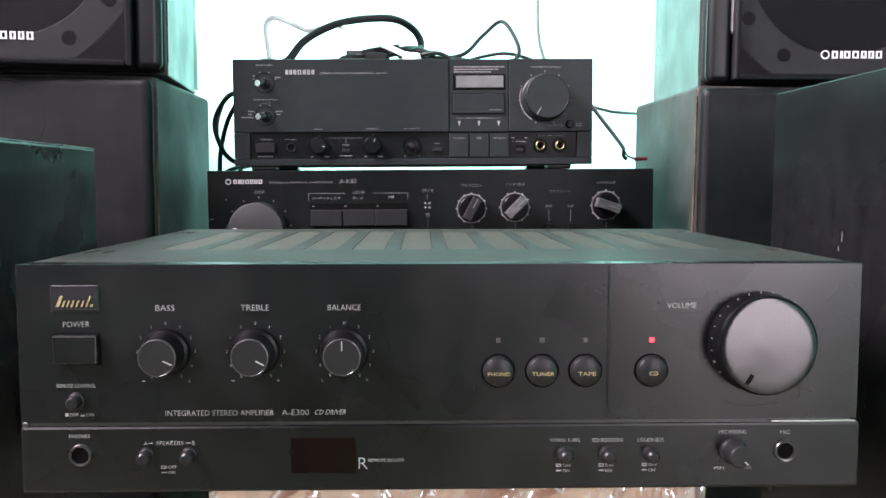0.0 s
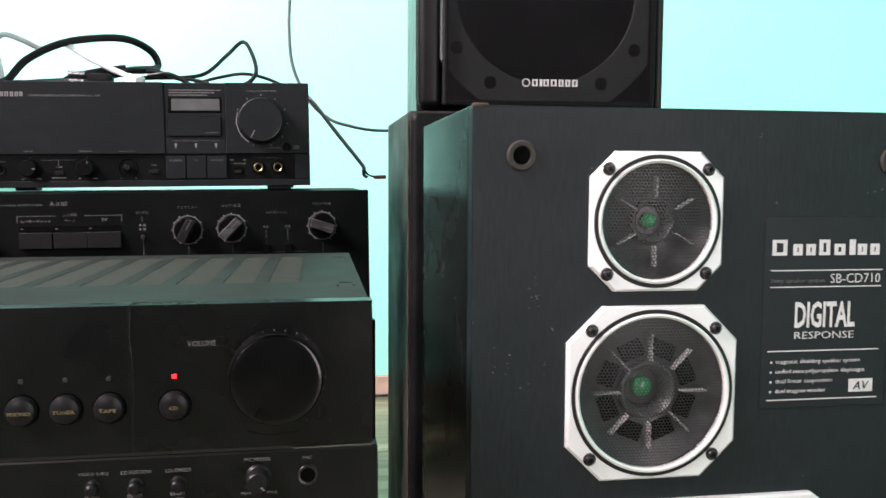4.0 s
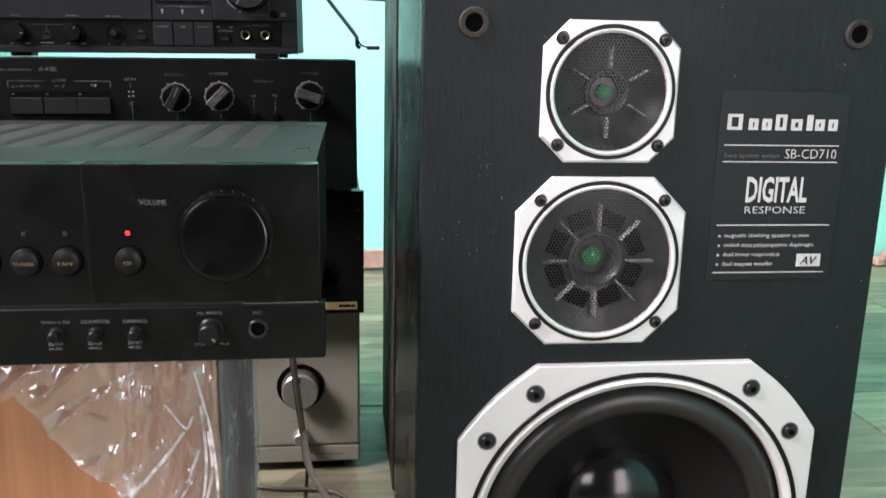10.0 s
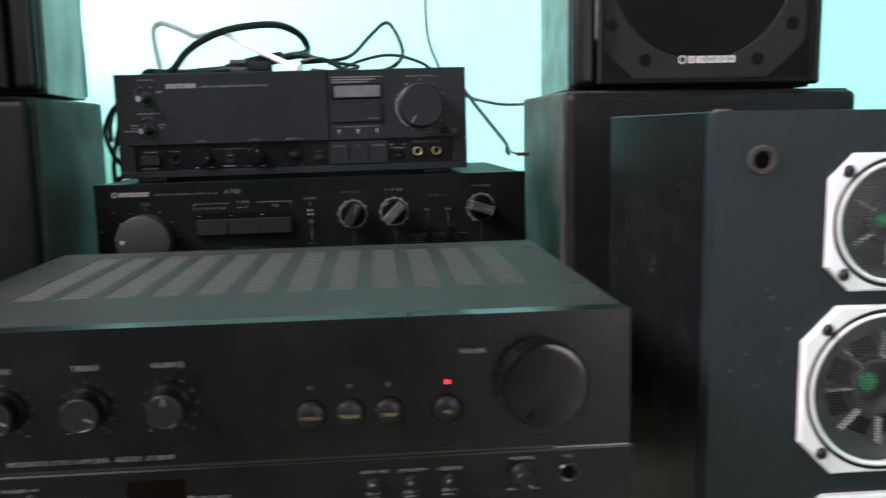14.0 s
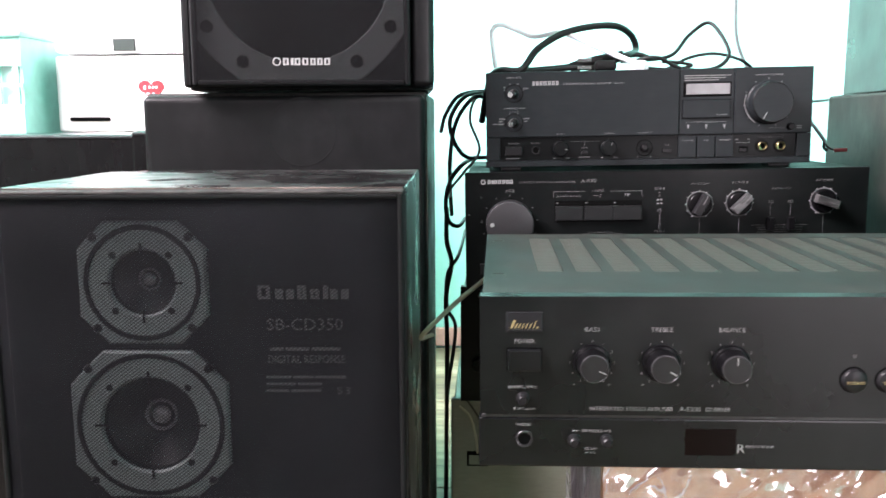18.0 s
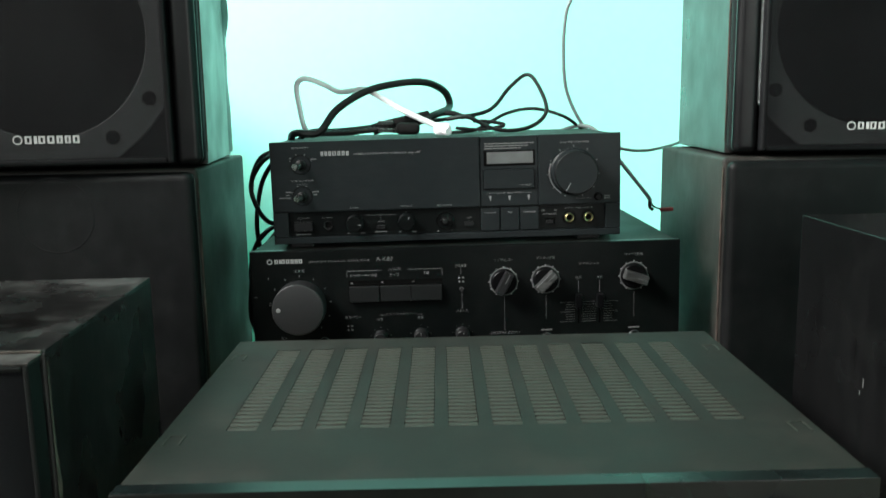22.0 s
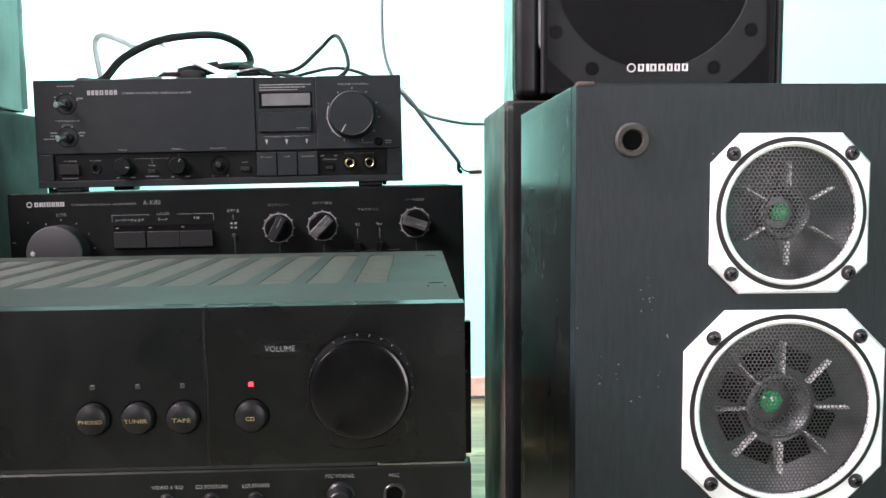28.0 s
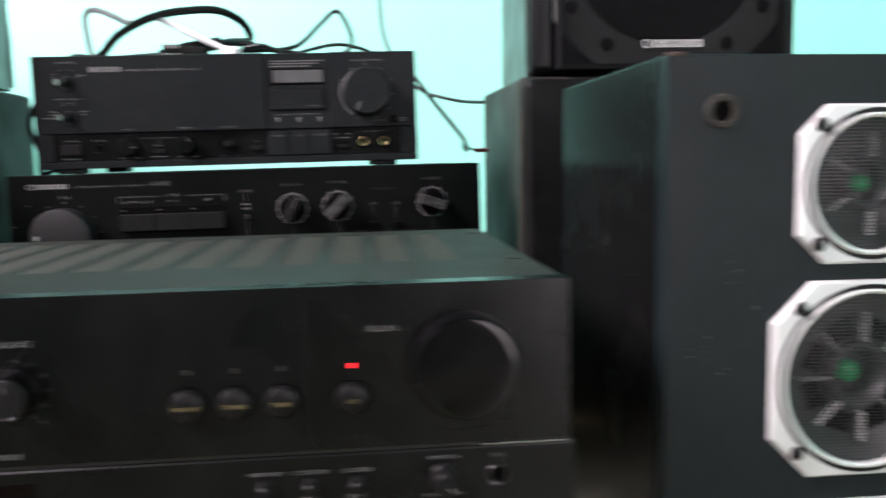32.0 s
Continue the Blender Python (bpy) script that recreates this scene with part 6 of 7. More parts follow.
    jack(-0.111, y, 0.3985, 0.0055, am, KNOB_GREY)
    # microphone knobs, each with a bar grip
    for kx, kz, ang, body, wd, line in ((0.0752, 0.4615, 62, "マイクエコー", 0.0205, 0.41), (0.1188, 0.4625, 45, "マイク1音量", 0.0195, 0.42), (0.2088, 0.4638, -18, "マイク2音量", 0.0195, 0.42)):
        ticks(kx, y, kz, 0.0152, 11, -60, 240, 0.0012, PRINT, am, 1.3)
        part("scale_ring", lathe([(0.0148, 0.0002), (0.0148, 0.0004), (0.0138, 0.0004), (0.0138, 0.0002)], kx, y, kz, 56), PRINT_DIM, am)
        k = part("mic_knob", lathe([(0.0137, 0), (0.0134, 0.004), (0.0125, 0.0055), (0.0118, 0.006), (0, 0.006)], kx, y, kz, 48), KNOB_DARK, am, "black knob with a raised bar grip", smooth=True)
        own = box(-0.0122, 0.0122, y - 0.0165, y - 0.005, -0.0046, 0.0046, 0.0009)
        bmesh.ops.rotate(own, verts=own.verts, cent=(0, 0, 0), matrix=Matrix.Rotation(-radians(ang), 3, "Y"))
        bmesh.ops.translate(own, verts=own.verts, vec=(kx, 0, kz))
        part("grip", own, KNOB if ang == 62 else GRIP, k, "dark bar grip" if ang == 62 else "brushed grey bar grip")
        own = box(0.001, 0.0119, y - 0.0168, y - 0.0163, -0.0004, 0.0004)
        bmesh.ops.rotate(own, verts=own.verts, cent=(0, 0, 0), matrix=Matrix.Rotation(-radians(ang), 3, "Y"))
        bmesh.ops.translate(own, verts=own.verts, vec=(kx, 0, kz))
        part("pointer", own, PRINT_DIM, k)
        lettering(body, kx, y, kz + 0.023, 0.003, PRINT_DIM, am, wd)
        rule(kx + 0.0005, line, kx + 0.0005, kz - 0.0165, y, 0.00025, PRINT_DIM, am)
    lettering("DIGITAL ECHO", 0.076, y, 0.4068, 0.0028, PRINT_DIM, am, 0.031, shear=0.3)
    # tone sliders
    lettering("マイクトーン", 0.164, y, 0.4782, 0.0026, PRINT_DIM, am, 0.021)
    for sx, body in ((0.1532, "低音"), (0.1752, "高音")):
        lettering(body, sx, y, 0.4635, 0.0026, PRINT_DIM, am, 0.006)
        rule(sx, 0.4475, sx, 0.46, y, 0.0003, PRINT_DIM, am)
        part("slider_slot", box(sx - 0.001, sx + 0.001, y - 0.0002, y + 0.001, 0.4145, 0.4445), HOLE, am)
        part("slider_cap", box(sx - 0.0034, sx + 0.0034, y - 0.008, y + 0.001, 0.432, 0.446, 0.0008), KNOB_DARK, am, "black slider cap")
    bm = bmesh.new()
    for i in range(9):
        za = 0.4165 + i * 0.0026
        w = 0.0305 if i in (0, 4, 8) else 0.0245
        for a, b in ((0.1642 - w, 0.1492), (0.1572, 0.1712), (0.1792, 0.1642 + w)):
            if b - a > 0.001:
                box(a, b, y - 0.0003, y, za - 0.00015, za + 0.00015, bm=bm)
    part("slider_scale", bm, PRINT_DIM, am)
    for jx in (0.120, 0.2098):
        jack(jx, y, 0.3985, 0.0068, am, KNOB_GREY)
        bars(jx - 0.006, jx + 0.006, y, 0.4085, 0.0016, PRINT_DIM, am, (1, 1, 1))
    return am


mixer = mixing_amplifier()
nudge(mixer, ("case", "front_panel", "foot"), lambda x, z: (0.0012 if x > 0.2 else -0.0007 if x > 0.06 else -0.002 if x > -0.1 else -0.0034, -0.0013 if x > 0.06 else 0.0012 if x > -0.1 else 0.0027))
settle(mixer, (0.2565, 0.866, 0.5), 0.0, 0.75)


# ---------------------------------------------------------------- two more units at the foot of the stack
def black_unit():
    x0, x1, y, yr, z0, top = -0.1935, 0.268, 0.895, 1.16, 0.2150, 0.3565
    u = thing("black_hifi_unit", (x0 + x1) / 2, (y + yr) / 2, z0 - 0.008, "plain black hi-fi unit with a lever switch and small label", "hi-fi unit", "stacked amplifiers")
    part("case", box(x0 + 0.004, x1 - 0.004, y + 0.0122, yr, z0, top - 0.001, 0.0015), PPANEL, u)
    part("front_panel", box(x0, x1, y, y + 0.012, z0, top, 0.001), PPANEL, u, "deep black front panel")
    part("label_strip", box(0.198, 0.2605, y - 0.0005, y + 0.0005, 0.2195, 0.2285, 0.0002, 1), PRINT_GOLD, u, "small pale label")
    bars(0.2395, 0.2585, y - 0.0006, 0.224, 0.0028, HOLE, u, (2, 1, 3, 2))
    part("lever_switch", box(0.2135, 0.220, y - 0.012, y + 0.001, 0.2445, 0.2765, 0.0015), KNOB, u, "short black lever")
    part("lever_well", lathe([(0.0155, 0.0003), (0, 0.0003)], 0.226, y, 0.262, 32), HOLE, u)
    for za in (0.3345, 0.303):
        part("screw_stud", lathe([(0.002, 0), (0.0018, 0.0008), (0, 0.001)], 0.262, y, za, 16), KNOB_GREY, u)
    knob("left_knob", [(0.008, 0), (0.0078, 0.009), (0.007, 0.0098), (0, 0.0098)], -0.172, y, 0.262, KNOB_DARK, u)
    part("mark", lathe([(0.0028, 0.0003), (0.0021, 0.0003)], -0.170, y, 0.3455, 20), PRINT_DIM, u)
    for fx in (-0.15, 0.225):
        for fy in (0.97, 1.12):
            part("foot", box(fx - 0.015, fx + 0.015, fy - 0.015, fy + 0.015, z0 - 0.0085, z0 + 0.0005, 0.0015), RUBBER, u)
    return u


black_unit()


def champagne_unit():
    x0, x1, y, yr, z0, top = -0.207, 0.2640, 0.930, 1.17, 0.0125, 0.2060
    u = thing("champagne_hifi_unit", (x0 + x1) / 2, (y + yr) / 2, 0.0, "champagne-coloured hi-fi unit with aluminium knobs on the floor", "hi-fi unit", "stacked amplifiers")
    part("case", box(x0 + 0.004, x1 - 0.004, y + 0.0122, yr, z0, top - 0.001, 0.002), CREAM_PANEL, u)
    part("front_panel", box(x0, x1, y, y + 0.012, z0 + 0.0225, top, 0.003, 3), CREAM_PANEL, u, "champagne front panel")
    part("lower_trim", box(x0, x1, y + 0.001, y + 0.012, z0, z0 + 0.0215, 0.002), CREAM_PANEL, u)
    bars(0.21, 0.245, y + 0.001, z0 + 0.01, 0.0018, GREY_TRIM, u, (1, 2, 1.5))
    k = knob("large_knob", [(0.0225, 0), (0.0225, 0.004), (0.0215, 0.018), (0.02, 0.0195), (0, 0.0195)], 0.193, y, 0.1125, ALU, u, "brushed aluminium knob", 90, 0.55, 0.9, 0.0014, HOLE, 56)
    part("knob_collar", lathe([(0.0285, 0), (0.0283, 0.0015), (0.025, 0.002), (0.0226, 0.001)], 0.193, y, 0.1125, 56), KNOB_DARK, k, smooth=True)
    knob("small_knob", [(0.0105, 0), (0.0105, 0.001), (0.0088, 0.002), (0.0084, 0.013), (0.0074, 0.014), (0, 0.014)], 0.193, y, 0.0480, ALU, u, "small aluminium knob", 90, 0.4, 0.9, 0.001, HOLE)
    bars(0.184, 0.200, y, 0.0670, 0.0012, GREY_TRIM, u, (1, 1.4))
    part("terminal_panel", box(-0.187, -0.160, y - 0.001, y + 0.0005, 0.118, 0.138, 0.0006), HOLE, u, "dark framed socket")
    part("terminal_face", box(-0.184, -0.163, y - 0.0016, y - 0.0008, 0.1205, 0.1325), CREAM_PANEL, u)
    for fx in (-0.17, 0.225):
        for fy in (0.965, 1.13):
            part("foot", box(fx - 0.02, fx + 0.02, fy - 0.02, fy + 0.02, 0.0, z0 + 0.0005, 0.002), RUBBER, u)
    return u


champagne_unit()


# ---------------------------------------------------------------- veneered box under the front amplifier, half unwrapped
def wrapped_box():
    x0, x1, y, yr, top = -0.084, 0.1665, 0.447, 0.665, 0.3262
    b = thing("wrapped_cabinet", (x0 + x1) / 2, (y + yr) / 2, 0.0, "beech-veneered cabinet in torn clear plastic wrapping", "cabinet")
    part("front_board", box(x0, x1, y, y + 0.012, 0.0, top, 0.0015), VENEER, b, "warm beech veneer front")
    part("body", box(x0 + 0.001, x1 - 0.001, y + 0.0122, yr, 0.0, top - 0.001, 0.0015), VENEER_SIDE, b, "veneer side with shade in its colour, under layers of film")
    # film over the front; its torn edge runs slantwise down to the side
    tear = ((x0 - 0.01, 0.27), (0.008, 0.289), (0.055, 0.310), (0.081, 0.270), (0.113, 0.242), (0.142, 0.208), (0.1455, 0.183), (0.1505, 0.10), (0.156, 0.05), (0.17, 0.0))

    def edge(x):
        for (a, za), (c, zc) in zip(tear, tear[1:]):
            if a <= x <= c:
                return za + (zc - za) * (x - a) / (c - a)
        return 0.0

    bm = bmesh.new()
    nx, nz = 170, 90
    rows_ = []
    for i in range(nx + 1):
        x = x0 - 0.001 + (x1 + 0.003 - x0) * i / nx
        lo = max(0.001, edge(x) + 0.002 * noise.noise((x * 60, 3.1, 0)))
        col = []
        for j in range(nz + 1):
            z = lo + (top + 0.004 - lo) * j / nz
            u, v = x * math.cos(0.7) + z * math.sin(0.7), -x * math.sin(0.7) + z * math.cos(0.7)
            h = 0.005 * (1 - abs(noise.noise((u * 11, v * 70, 1.7)))) ** 4 + 0.007 * abs(noise.noise((u * 12, v * 28, 5.2))) + 0.0012
            side = max(0.0, min(1.0, (x - 0.096) / 0.03))
            crown = max(0.0, min(1.0, (z - top + 0.045) / 0.03))
            lean = x + 0.25 * max(0.0, 0.27 - z) - 0.1 * max(0.0, z - 0.27)
            h = h * (1 - 0.6 * side) + side * (0.007 * (1 - abs(noise.noise((lean * 75, z * 6, 4.1)))) ** 5 + 0.004 * (1 - abs(noise.noise((lean * 190, z * 11, 2.6)))) ** 3) + crown * 0.006 * abs(noise.noise((x * 45, z * 60, 8.8)))
            if j == 0:
                h += 0.003 * abs(noise.noise((x * 80, 9.0, 0)))
            col.append(bm.verts.new((x, y - h, z)))
        rows_.append(col)
    for i in range(nx):
        for j in range(nz):
            bm.faces.new((rows_[i][j], rows_[i + 1][j], rows_[i + 1][j + 1], rows_[i][j + 1]))
    part("film_front", bm, WRAP, b, "torn shiny plastic film", smooth=True)
    # sharp folds of the film, their window gleam put into a pale colour
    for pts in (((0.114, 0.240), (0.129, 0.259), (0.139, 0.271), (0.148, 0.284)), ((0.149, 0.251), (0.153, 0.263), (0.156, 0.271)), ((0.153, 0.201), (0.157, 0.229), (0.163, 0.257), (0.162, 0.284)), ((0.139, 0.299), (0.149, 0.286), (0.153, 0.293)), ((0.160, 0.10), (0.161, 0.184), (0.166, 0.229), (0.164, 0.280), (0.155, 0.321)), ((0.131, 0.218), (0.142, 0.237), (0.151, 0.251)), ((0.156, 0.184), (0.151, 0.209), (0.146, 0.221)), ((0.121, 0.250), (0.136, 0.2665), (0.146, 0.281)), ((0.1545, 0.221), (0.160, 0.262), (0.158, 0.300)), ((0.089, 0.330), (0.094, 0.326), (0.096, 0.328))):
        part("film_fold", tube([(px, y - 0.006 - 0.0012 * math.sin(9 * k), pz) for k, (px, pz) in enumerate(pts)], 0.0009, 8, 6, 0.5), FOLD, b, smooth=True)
    for side, sx in ((-1, x0), (1, x1)):
        bm = bmesh.new()
        cols = []
        for i in range(41):
            yy = y - 0.002 + (yr - y) * i / 40
            cols.append([bm.verts.new((sx + side * (0.0015 + 0.004 * abs(noise.noise((yy * 110, z_ * 0.25, 3.3 + side)))), yy, 0.001 + (top - 0.002) * z_ / 24)) for z_ in range(25)])
        for i in range(40):
            for j in range(24):
                bm.faces.new((cols[i][j], cols[i + 1][j], cols[i + 1][j + 1], cols[i][j + 1]))
        part("film_side", bm, WRAP_SIDE, b, "streaked stretch film", smooth=True)
    return b


wrapped_box()


# ---------------------------------------------------------------- things behind at the far side
def side_cabinet(x0, x1, y, yr, top, label):
    c = thing("low_black_cabinet", (x0 + x1) / 2, (y + yr) / 2, 0, label, "cabinet")
    part("body", box(x0, x1, y + 0.0105, yr, 0, top, 0.003), VINYL_SIDE, c)
    part("front_board", box(x0, x1, y, y + 0.010, 0, top - 0.001, 0.003), VINYL_SIDE, c)
    part("top_edge", box(x0 + 0.002, x1 - 0.002, y - 0.0006, y + 0.004, top - 0.006, top - 0.002, 0.001, 1), WORN, c)
    return c


side_cabinet(-0.93, -0.5805, 0.90, 1.12, 0.537, "black box-shaped cabinet with a dusty top")
side_cabinet(-0.5785, -0.540, 0.885, 1.06, 0.541, "narrow black cabinet end")


def refrigerator():
    x0, x1, y, yr, top = -0.93, -0.655, 1.40, 1.69, 0.845
    r = thing("refrigerator", (x0 + x1) / 2, (y + yr) / 2, 0, "white two-door refrigerator with a red heart sticker", "refrigerator")
    part("body", box(x0, x1, y + 0.045, yr, 0.03, top, 0.012, 3), WHITE_ENAMEL, r)
    part("base", box(x0 + 0.01, x1 - 0.01, y + 0.06, yr - 0.02, 0, 0.0298), GREY_TRIM, r)
    part("lower_door", box(x0, x1, y, y + 0.043, 0.05, 0.530, 0.012, 3), WHITE_ENAMEL, r)
    part("door", box(x0, x1, y, y + 0.043, 0.535, 0.668, 0.006, 3), WHITE_ENAMEL, r)
    part("upper_door", box(x0, x1, y, y + 0.043, 0.672, top - 0.005, 0.010, 3), WHITE_ENAMEL, r)
    part("handle_slot", box(-0.907, -0.834, y - 0.004, y + 0.002, 0.5545, 0.5615, 0.002), HOLE, r, "black grip slot")
    part("display", box(-0.821, -0.782, y - 0.003, y + 0.002, 0.676, 0.698, 0.001), DISPLAY_DARK, r, "small dark display")
    bars(-0.918, -0.888, y - 0.001, 0.688, 0.0032, GREY_TRIM, r, (1, 1, 1, 1, 1, 1, 1), 0.2, "maker_mark")
    bars(-0.73, -0.69, y - 0.001, 0.692, 0.001, GREY_TRIM, r, (2, 3))
    bm = bmesh.new()
    pts = []
    for i in range(48):
        a = 2 * math.pi * i / 48
        pts.append(bm.verts.new((-0.757 + 0.00145 * 16 * math.sin(a) ** 3, y - 0.0012, 0.610 + 0.00125 * (13 * math.cos(a) - 5 * math.cos(2 * a) - 2 * math.cos(3 * a) - math.cos(4 * a)))))
    bm.faces.new(pts)
    st = part("heart_sticker", bm, STICKER_RED, r, "red heart-shaped sticker")
    part("sticker_leaf", box(-0.762, -0.756, y - 0.0014, y - 0.0006, 0.6235, 0.6265), STICKER_GREEN, st)
    bars(-0.770, -0.766, y - 0.0016, 0.6125, 0.007, WHITE_ENAMEL, st)
    bars(-0.761, -0.743, y - 0.0016, 0.613, 0.004, WHITE_ENAMEL, st, (1, 1, 1), 0.5)
    bars(-0.773, -0.747, y - 0.0016, 0.602, 0.0025, WHITE_ENAMEL, st, (1, 1.4, 1), 0.5)
    return r


refrigerator()


def laundry_basket():
    x0, x1, y, yr, top = -1.232, -0.952, 1.33, 1.6, 0.695
    b = thing("laundry_basket", (x0 + x1) / 2, (y + yr) / 2, 0, "tall teal plastic basket with rows of oval holes", "basket")
    bm = bmesh.new()
    box(x0, x1, yr - 0.004, yr, 0, top, bm=bm)
    box(x0, x0 + 0.004, y + 0.004, yr - 0.004, 0, top, bm=bm)
    box(x1 - 0.004, x1, y + 0.004, yr - 0.004, 0, top, bm=bm)
    box(x0, x1, y, y + 0.004, 0, 0.582, bm=bm)
    box(x0, x1, y, y + 0.004, 0.647, top, bm=bm)
    for i in range(9):
        xa = x0 + i * (x1 - x0) / 8.5
        box(xa, min(x1, xa + 0.011), y, y + 0.004, 0.5825, 0.6465, 0.001, 1, bm=bm)
    box(x0, x1, y + 0.0002, y + 0.0038, 0.612, 0.6185, bm=bm)
    part("shell", bm, TEAL_PLASTIC, b)
    # added sheet close behind the holes, pale in place of light shining through
    part("inner_wall", box(x0 + 0.005, x1 - 0.005, y + 0.012, y + 0.016, 0.01, top - 0.01), TEAL_PALE, b, "added pale liner that stands for light through the holes")
    part("rim", box(x0 - 0.006, x1 + 0.006, y - 0.006, yr + 0.006, top, top + 0.012, 0.004), TEAL_PLASTIC, b)
    return b


laundry_basket()


# ---------------------------------------------------------------- cords
def cord(name, points, radius, mat, label, category="cable", flat=1.0, group=""):
    return alone(name, tube(points, radius, 10, 10, flat), mat, label, category, group, smooth=True)


KT = 0.6075
# white cord with its plug, looping over the top amplifier
w = thing("white_power_cord", 0.02, 0.93, KT, "white mains cord with an angled plug lying on the amplifier", "cable", "cords on the amplifier")
part("cord", tube([(-0.135, 1.06, KT + 0.001), (-0.149, 1.04, 0.613), (-0.155, 1.035, 0.64), (-0.157, 1.035, 0.666), (-0.146, 1.03, 0.6735), (-0.124, 1.03, 0.666), (-0.106, 1.02, 0.6575), (-0.088, 1.005, 0.658), (-0.070, 0.985, 0.658), (-0.030, 0.94, 0.6355), (0.012, 0.93, 0.616)], 0.0031, 10), CORD_WHITE, w, smooth=True)
part("plug", box(0.005, 0.024, 0.924, 0.943, KT, KT + 0.013, 0.005, 3), CORD_WHITE, w, "white angled plug", smooth=True)
part("plug_neck", tube([(0.008, 0.931, 0.618), (0.016, 0.927, 0.613), (0.021, 0.92, 0.612)], 0.0042, 5), CORD_WHITE, w, smooth=True)
# thick black loop with a plug
k = thing("black_power_cord", -0.02, 0.98, KT, "thick black mains cord looping over the amplifier, plug lying loose", "cable", "cords on the amplifier")
part("cord", tube([(-0.17, 1.02, 0.55), (-0.160, 0.99, 0.6), (-0.148, 0.955, KT + 0.004), (-0.122, 0.95, 0.612), (-0.103, 0.96, 0.636), (-0.073, 0.97, 0.655), (-0.04, 0.98, 0.664), (-0.005, 0.99, 0.666), (0.018, 1.01, 0.656), (0.024, 1.012, 0.638), (0.006, 0.965, 0.629), (-0.012, 0.955, 0.622)], 0.0042, 10), CORD, k, smooth=True)
part("plug", box(-0.036, -0.010, 0.934, 0.952, KT + 0.001, KT + 0.014, 0.005, 3), PLUG_BLACK, k, "black two-pin plug", smooth=True)
for pz in (0.611, 0.6195):
    part("pin", box(-0.056, -0.039, 0.9405, 0.9425, pz, pz + 0.0045, 0.0006, 1), CHROME, k, "bare metal pin")
part("second_cord", tube([(-0.165, 1.02, 0.585), (-0.14, 0.985, KT + 0.003), (-0.10, 0.965, 0.613), (-0.06, 0.97, 0.617), (-0.02, 0.975, 0.624), (0.02, 0.985, 0.631), (0.04, 0.99, 0.626)], 0.0032, 10), CORD, k, smooth=True)
part("third_cord", tube([(-0.125, 0.955, KT + 0.003), (-0.09, 0.958, 0.611), (-0.06, 0.955, 0.614), (-0.035, 0.948, 0.613)], 0.0032, 10), CORD, k, smooth=True)
part("tape_wrap", tube([(-0.062, 0.962, 0.614), (-0.048, 0.958, 0.618), (-0.03, 0.955, 0.622), (0.0, 0.962, 0.628)], 0.0065, 6), PLUG_BLACK, k, smooth=True)
cord("thin_black_cord", [(0.0, 0.97, 0.622), (0.027, 1.0, 0.625), (0.072, 1.03, 0.633), (0.099, 1.055, 0.660), (0.1185, 1.041, 0.6745), (0.130, 1.024, 0.661), (0.137, 1.0, 0.633), (0.122, 0.985, 0.6165), (0.095, 0.97, 0.6105), (0.069, 0.97, 0.614), (0.044, 0.97, 0.626), (0.02, 0.975, 0.624)], 0.0024, CORD, "thin black cord standing up in a loop on the amplifier", group="cords on the amplifier")
cord("signal_cable", [(0.185, 1.04, KT + 0.0018), (0.159, 1.02, 0.625), (0.125, 1.02, 0.634), (0.092, 1.02, 0.629), (0.057, 0.98, 0.613), (0.035, 0.975, 0.6095), (0.01, 0.972, 0.6095)], 0.002, CORD, "thin dark cable lying over the amplifier", group="cords on the amplifier")
cord("signal_cable", [(0.05, 0.975, 0.6215), (0.07, 0.975, 0.6205), (0.085, 0.972, 0.6165), (0.06, 0.97, 0.612), (0.03, 0.972, 0.614)], 0.002, CORD, "thin dark cable lying over the amplifier", group="cords on the amplifier")
# wire hanging from above to the speaker
cord("hanging_wire", [(0.20, 1.115, 2.2), (0.2, 1.115, 1.4), (0.196, 1.11, 0.95), (0.187, 1.11, 0.794), (0.176, 1.11, 0.752), (0.173, 1.11, 0.704), (0.178, 1.11, 0.654), (0.2, 1.11, 0.61), (0.226, 1.11, 0.588), (0.252, 1.11, 0.580), (0.277, 1.125, 0.5765), (0.305, 1.15, 0.577), (0.345, 1.2, 0.581), (0.38, 1.24, 0.588)], 0.0021, CORD_GREY, "thin grey wire hanging down the wall behind a speaker")
lw = thing("loose_speaker_wire", 0.2, 1.06, 0.5, "dark twin wire ending in bare red and black tips", "cable")
part("wire", tube([(0.16, 1.06, 0.606), (0.182, 1.03, 0.613), (0.199, 1.01, 0.605), (0.230, 1.01, 0.566), (0.259, 1.01, 0.530), (0.264, 1.01, 0.522)], 0.0023, 8), CORD_GREY, lw, smooth=True)
part("red_core", tube([(0.263, 1.01, 0.523), (0.268, 1.01, 0.516), (0.277, 1.009, 0.5125)], 0.0011, 6), CORD, lw, smooth=True)
part("red_tip", tube([(0.275, 1.009, 0.5125), (0.290, 1.007, 0.5130)], 0.0024, 4), WIRE_TIP, lw, "dark red sleeve", smooth=True)
part("black_core", tube([(0.263, 1.01, 0.523), (0.263, 1.01, 0.516), (0.267, 1.01, 0.512)], 0.0021, 6), CORD, lw, smooth=True)
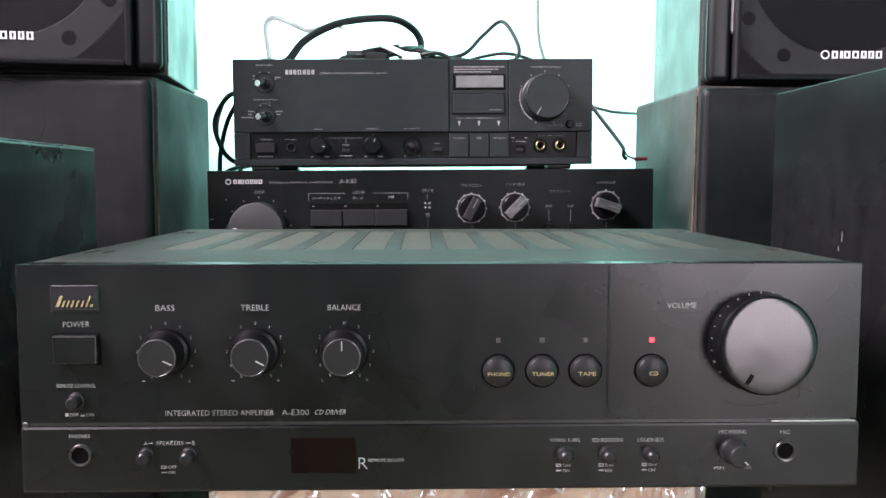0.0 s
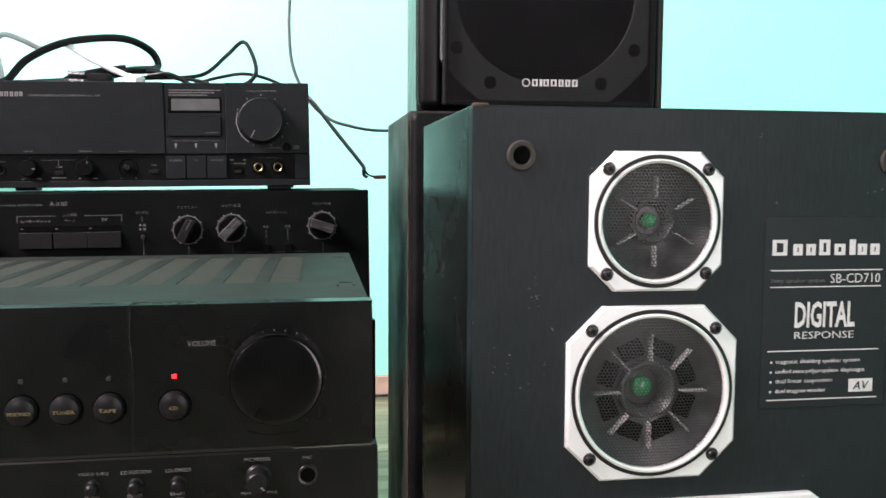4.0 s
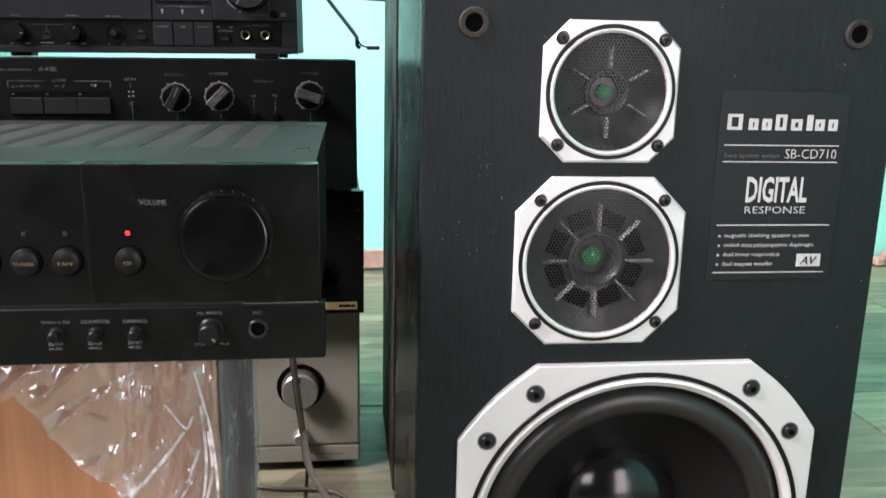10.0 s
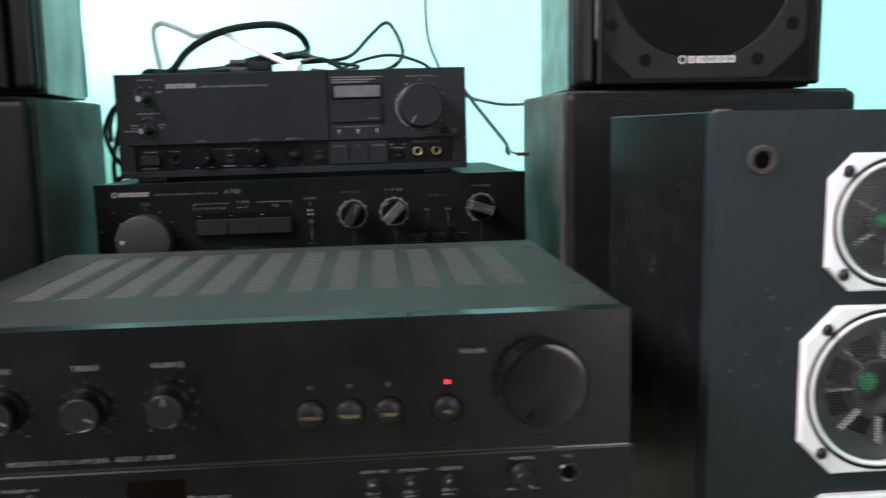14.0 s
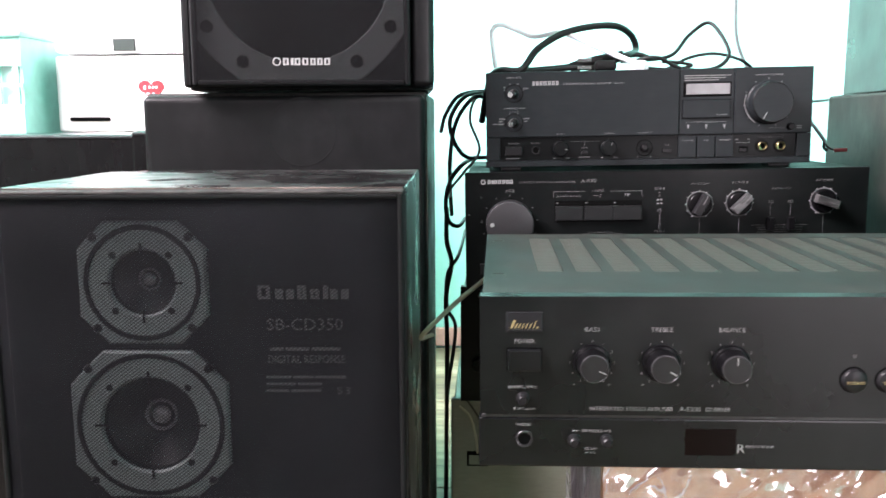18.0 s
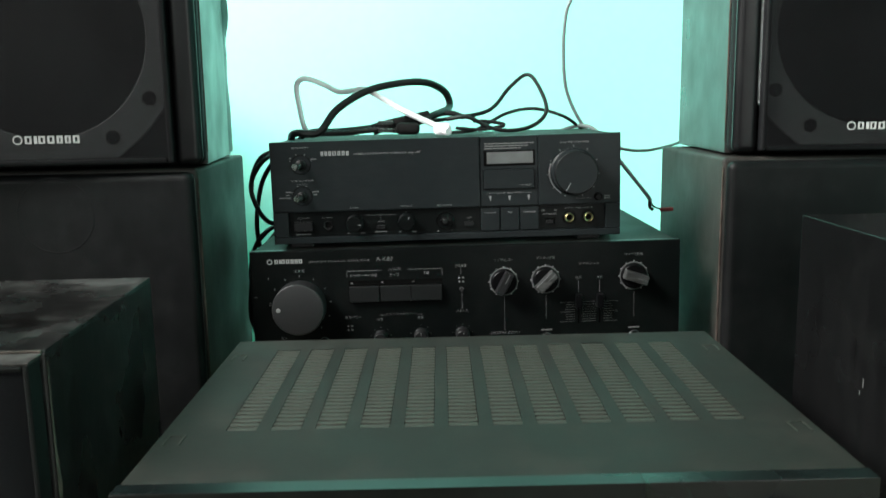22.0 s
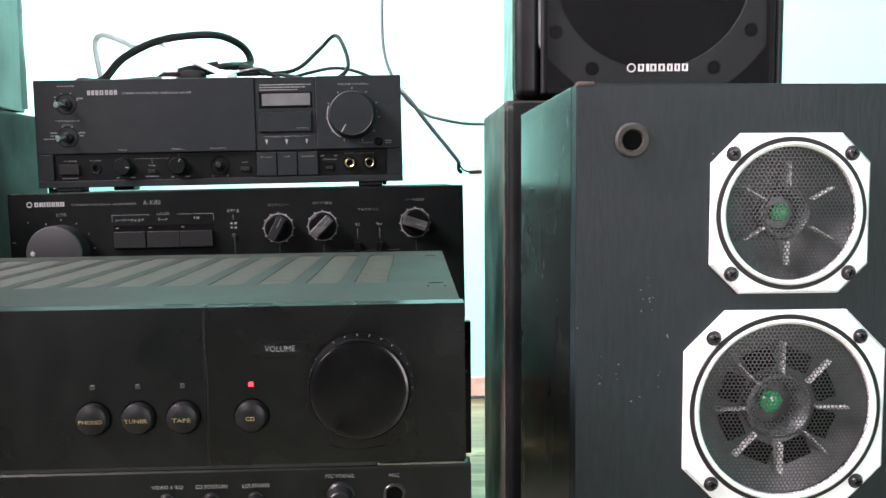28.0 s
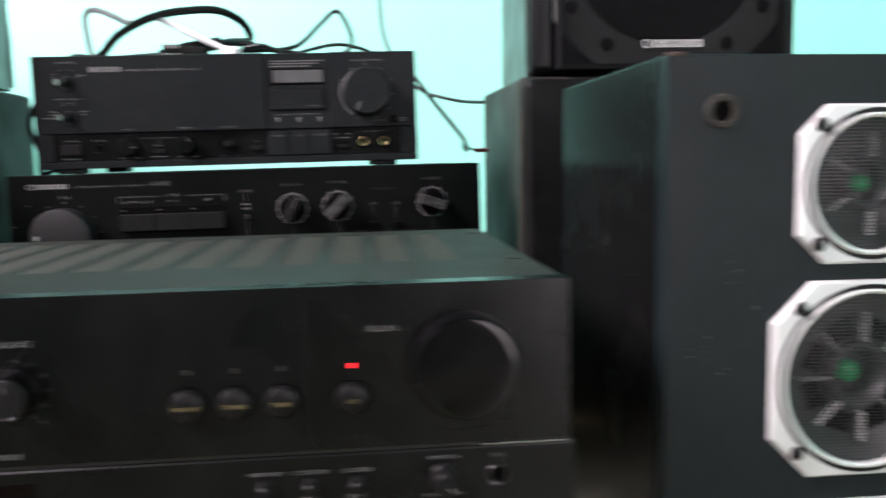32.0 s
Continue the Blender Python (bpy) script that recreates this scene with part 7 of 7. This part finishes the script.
# white wire with a red end over the front of a speaker
rw = thing("white_speaker_wire", 0.46, 0.852, 0.729, "white wire with a red sleeve hanging over a speaker front", "cable")
part("wire", tube([(0.424, 0.97, 1.0105), (0.426, 0.88, 1.0112), (0.427, 0.852, 1.0), (0.434, 0.8515, 0.9), (0.444, 0.8515, 0.818), (0.452, 0.8515, 0.790), (0.459, 0.851, 0.760)], 0.0026, 8), CORD_WHITE, rw, smooth=True)
part("red_sleeve", tube([(0.4625, 0.851, 0.747), (0.4668, 0.851, 0.735)], 0.0029, 4), CORD_RED, rw, "red sleeve", smooth=True)
part("bare_end", tube([(0.4588, 0.851, 0.761), (0.4625, 0.851, 0.748), (0.467, 0.851, 0.734), (0.471, 0.851, 0.726)], 0.0011, 5), CHROME, rw, smooth=True)
# bundle between the cabinet and the stack
for pts, r, m in (
        ([(-0.15, 1.088, 0.585), (-0.166, 1.06, 0.59), (-0.199, 1.03, 0.584), (-0.218, 1.05, 0.56), (-0.226, 1.075, 0.537)], 0.0028, CORD),
        ([(-0.15, 1.088, 0.575), (-0.168, 1.03, 0.586), (-0.192, 1.0, 0.581), (-0.21, 1.0, 0.553), (-0.205, 1.0, 0.525), (-0.19, 1.0, 0.506), (-0.17, 1.03, 0.5035), (-0.15, 1.05, 0.503)], 0.0028, CORD),
        ([(-0.15, 1.09, 0.57), (-0.175, 1.01, 0.581), (-0.185, 1.01, 0.553), (-0.1725, 1.01, 0.514), (-0.192, 1.01, 0.486), (-0.212, 1.03, 0.46), (-0.212, 1.09, 0.443)], 0.0018, CORD_GREY),
        ([(-0.15, 1.09, 0.56), (-0.17, 1.0, 0.582), (-0.189, 1.02, 0.573), (-0.206, 1.03, 0.542), (-0.212, 1.03, 0.488), (-0.213, 1.1, 0.42)], 0.0028, CORD),
        ([(-0.18, 1.06, 0.5025), (-0.195, 1.0, 0.495), (-0.21, 1.0, 0.475), (-0.216, 1.0, 0.447), (-0.212, 1.0, 0.422), (-0.2, 1.02, 0.414), (-0.195, 1.12, 0.412)], 0.0028, CORD),
        ([(-0.215, 1.0, 0.44), (-0.214, 0.98, 0.40), (-0.208, 0.98, 0.37), (-0.215, 0.98, 0.327), (-0.214, 0.98, 0.268), (-0.216, 1.0, 0.16), (-0.219, 1.03, 0.004)], 0.003, CORD),
        ([(-0.195, 1.16, 0.39), (-0.199, 0.98, 0.381), (-0.213, 0.98, 0.356), (-0.214, 0.98, 0.312), (-0.203, 0.98, 0.283), (-0.214, 0.98, 0.193), (-0.216, 0.98, 0.1), (-0.219, 1.0, 0.004)], 0.0024, CORD)):
    cord("stack_cable", pts, r, m, "black cable drooping behind the stacked amplifiers" if m is CORD else "grey cable drooping behind the stacked amplifiers", group="cables behind the stack")
cord("cream_wire", [(-0.2135, 0.69, 0.35), (-0.2135, 0.56, 0.382), (-0.188, 0.58, 0.404), (-0.1635, 0.6, 0.421)], 0.0019, CORD_CREAM, "stiff cream wire bridging from a speaker to the amplifier")
cord("brown_wire", [(-0.196, 0.915, 0.202), (-0.183, 0.912, 0.19), (-0.176, 0.915, 0.165), (-0.173, 0.926, 0.137)], 0.0016, CORD_CREAM, "thin wire plugged into the champagne unit")
cord("brown_wire", [(-0.19, 0.918, 0.214), (-0.171, 0.914, 0.186), (-0.170, 0.915, 0.168), (-0.169, 0.926, 0.137)], 0.0014, CORD_BROWN, "thin wire plugged into the champagne unit")
# power cord under the front amplifier and cords on the floor
pc = thing("power_cord", 0.24, 0.55, 0.0, "twin power cord, brown above and cream below, hanging to the floor", "cable")
part("cord", tube([(0.203, 0.66, 0.336), (0.2035, 0.56, 0.331), (0.206, 0.552, 0.288), (0.2125, 0.551, 0.230)], 0.0028, 10, 10, 0.6), CORD_BROWN, pc, "brown upper length", smooth=True)
part("cord", tube([(0.2124, 0.551, 0.231), (0.219, 0.55, 0.196), (0.249, 0.55, 0.146), (0.274, 0.547, 0.100), (0.279, 0.525, 0.035), (0.268, 0.49, 0.0042), (0.24, 0.46, 0.0042)], 0.0028, 10, 10, 0.6), CORD_PALE, pc, "pale cream lower length", smooth=True)
cord("floor_cable", [(0.10, 0.905, 0.0036), (0.162, 0.885, 0.0036), (0.234, 0.869, 0.0036), (0.267, 0.803, 0.0036), (0.268, 0.746, 0.0036), (0.268, 0.71, 0.0036), (0.26, 0.67, 0.0036)], 0.0027, CORD_BROWN, "brown cable curling over the tiles")
cord("floor_cable", [(0.10, 0.87, 0.0036), (0.165, 0.822, 0.0036), (0.219, 0.767, 0.0036), (0.255, 0.742, 0.0036), (0.267, 0.736, 0.0098)], 0.0027, CORD_BROWN, "brown cable curling over the tiles")
cord("floor_cable", [(0.62, 0.74, 0.0036), (0.70, 0.79, 0.0036), (0.795, 0.793, 0.0036), (0.834, 0.78, 0.0036), (0.840, 0.755, 0.0036), (0.832, 0.732, 0.0036), (0.796, 0.69, 0.0036), (0.762, 0.657, 0.0036), (0.70, 0.65, 0.0036), (0.60, 0.68, 0.0036)], 0.0038, CORD_BROWN, "brown twin cable looping over the tiles beside a speaker", flat=0.7)

# ---------------------------------------------------------------- floor tiles, one by one
SIZE, JOINT = 0.4, 0.003
tile_mesh = mesh_of("tile", box(-SIZE / 2 + JOINT / 2, SIZE / 2 - JOINT / 2, -SIZE / 2 + JOINT / 2, SIZE / 2 - JOINT / 2, -0.0058, 0.0, 0.0012, 1), TILE)
nx = int((X1 - X0) / SIZE) + 1
ny = int((Y1 - Y0) / SIZE) + 1
for i in range(nx):
    for j in range(ny):
        piece("tile", tile_mesh, floor_ob, X0 + SIZE * (i + 0.5), Y1 - 0.03 - SIZE * (j + 0.5), 0.0)
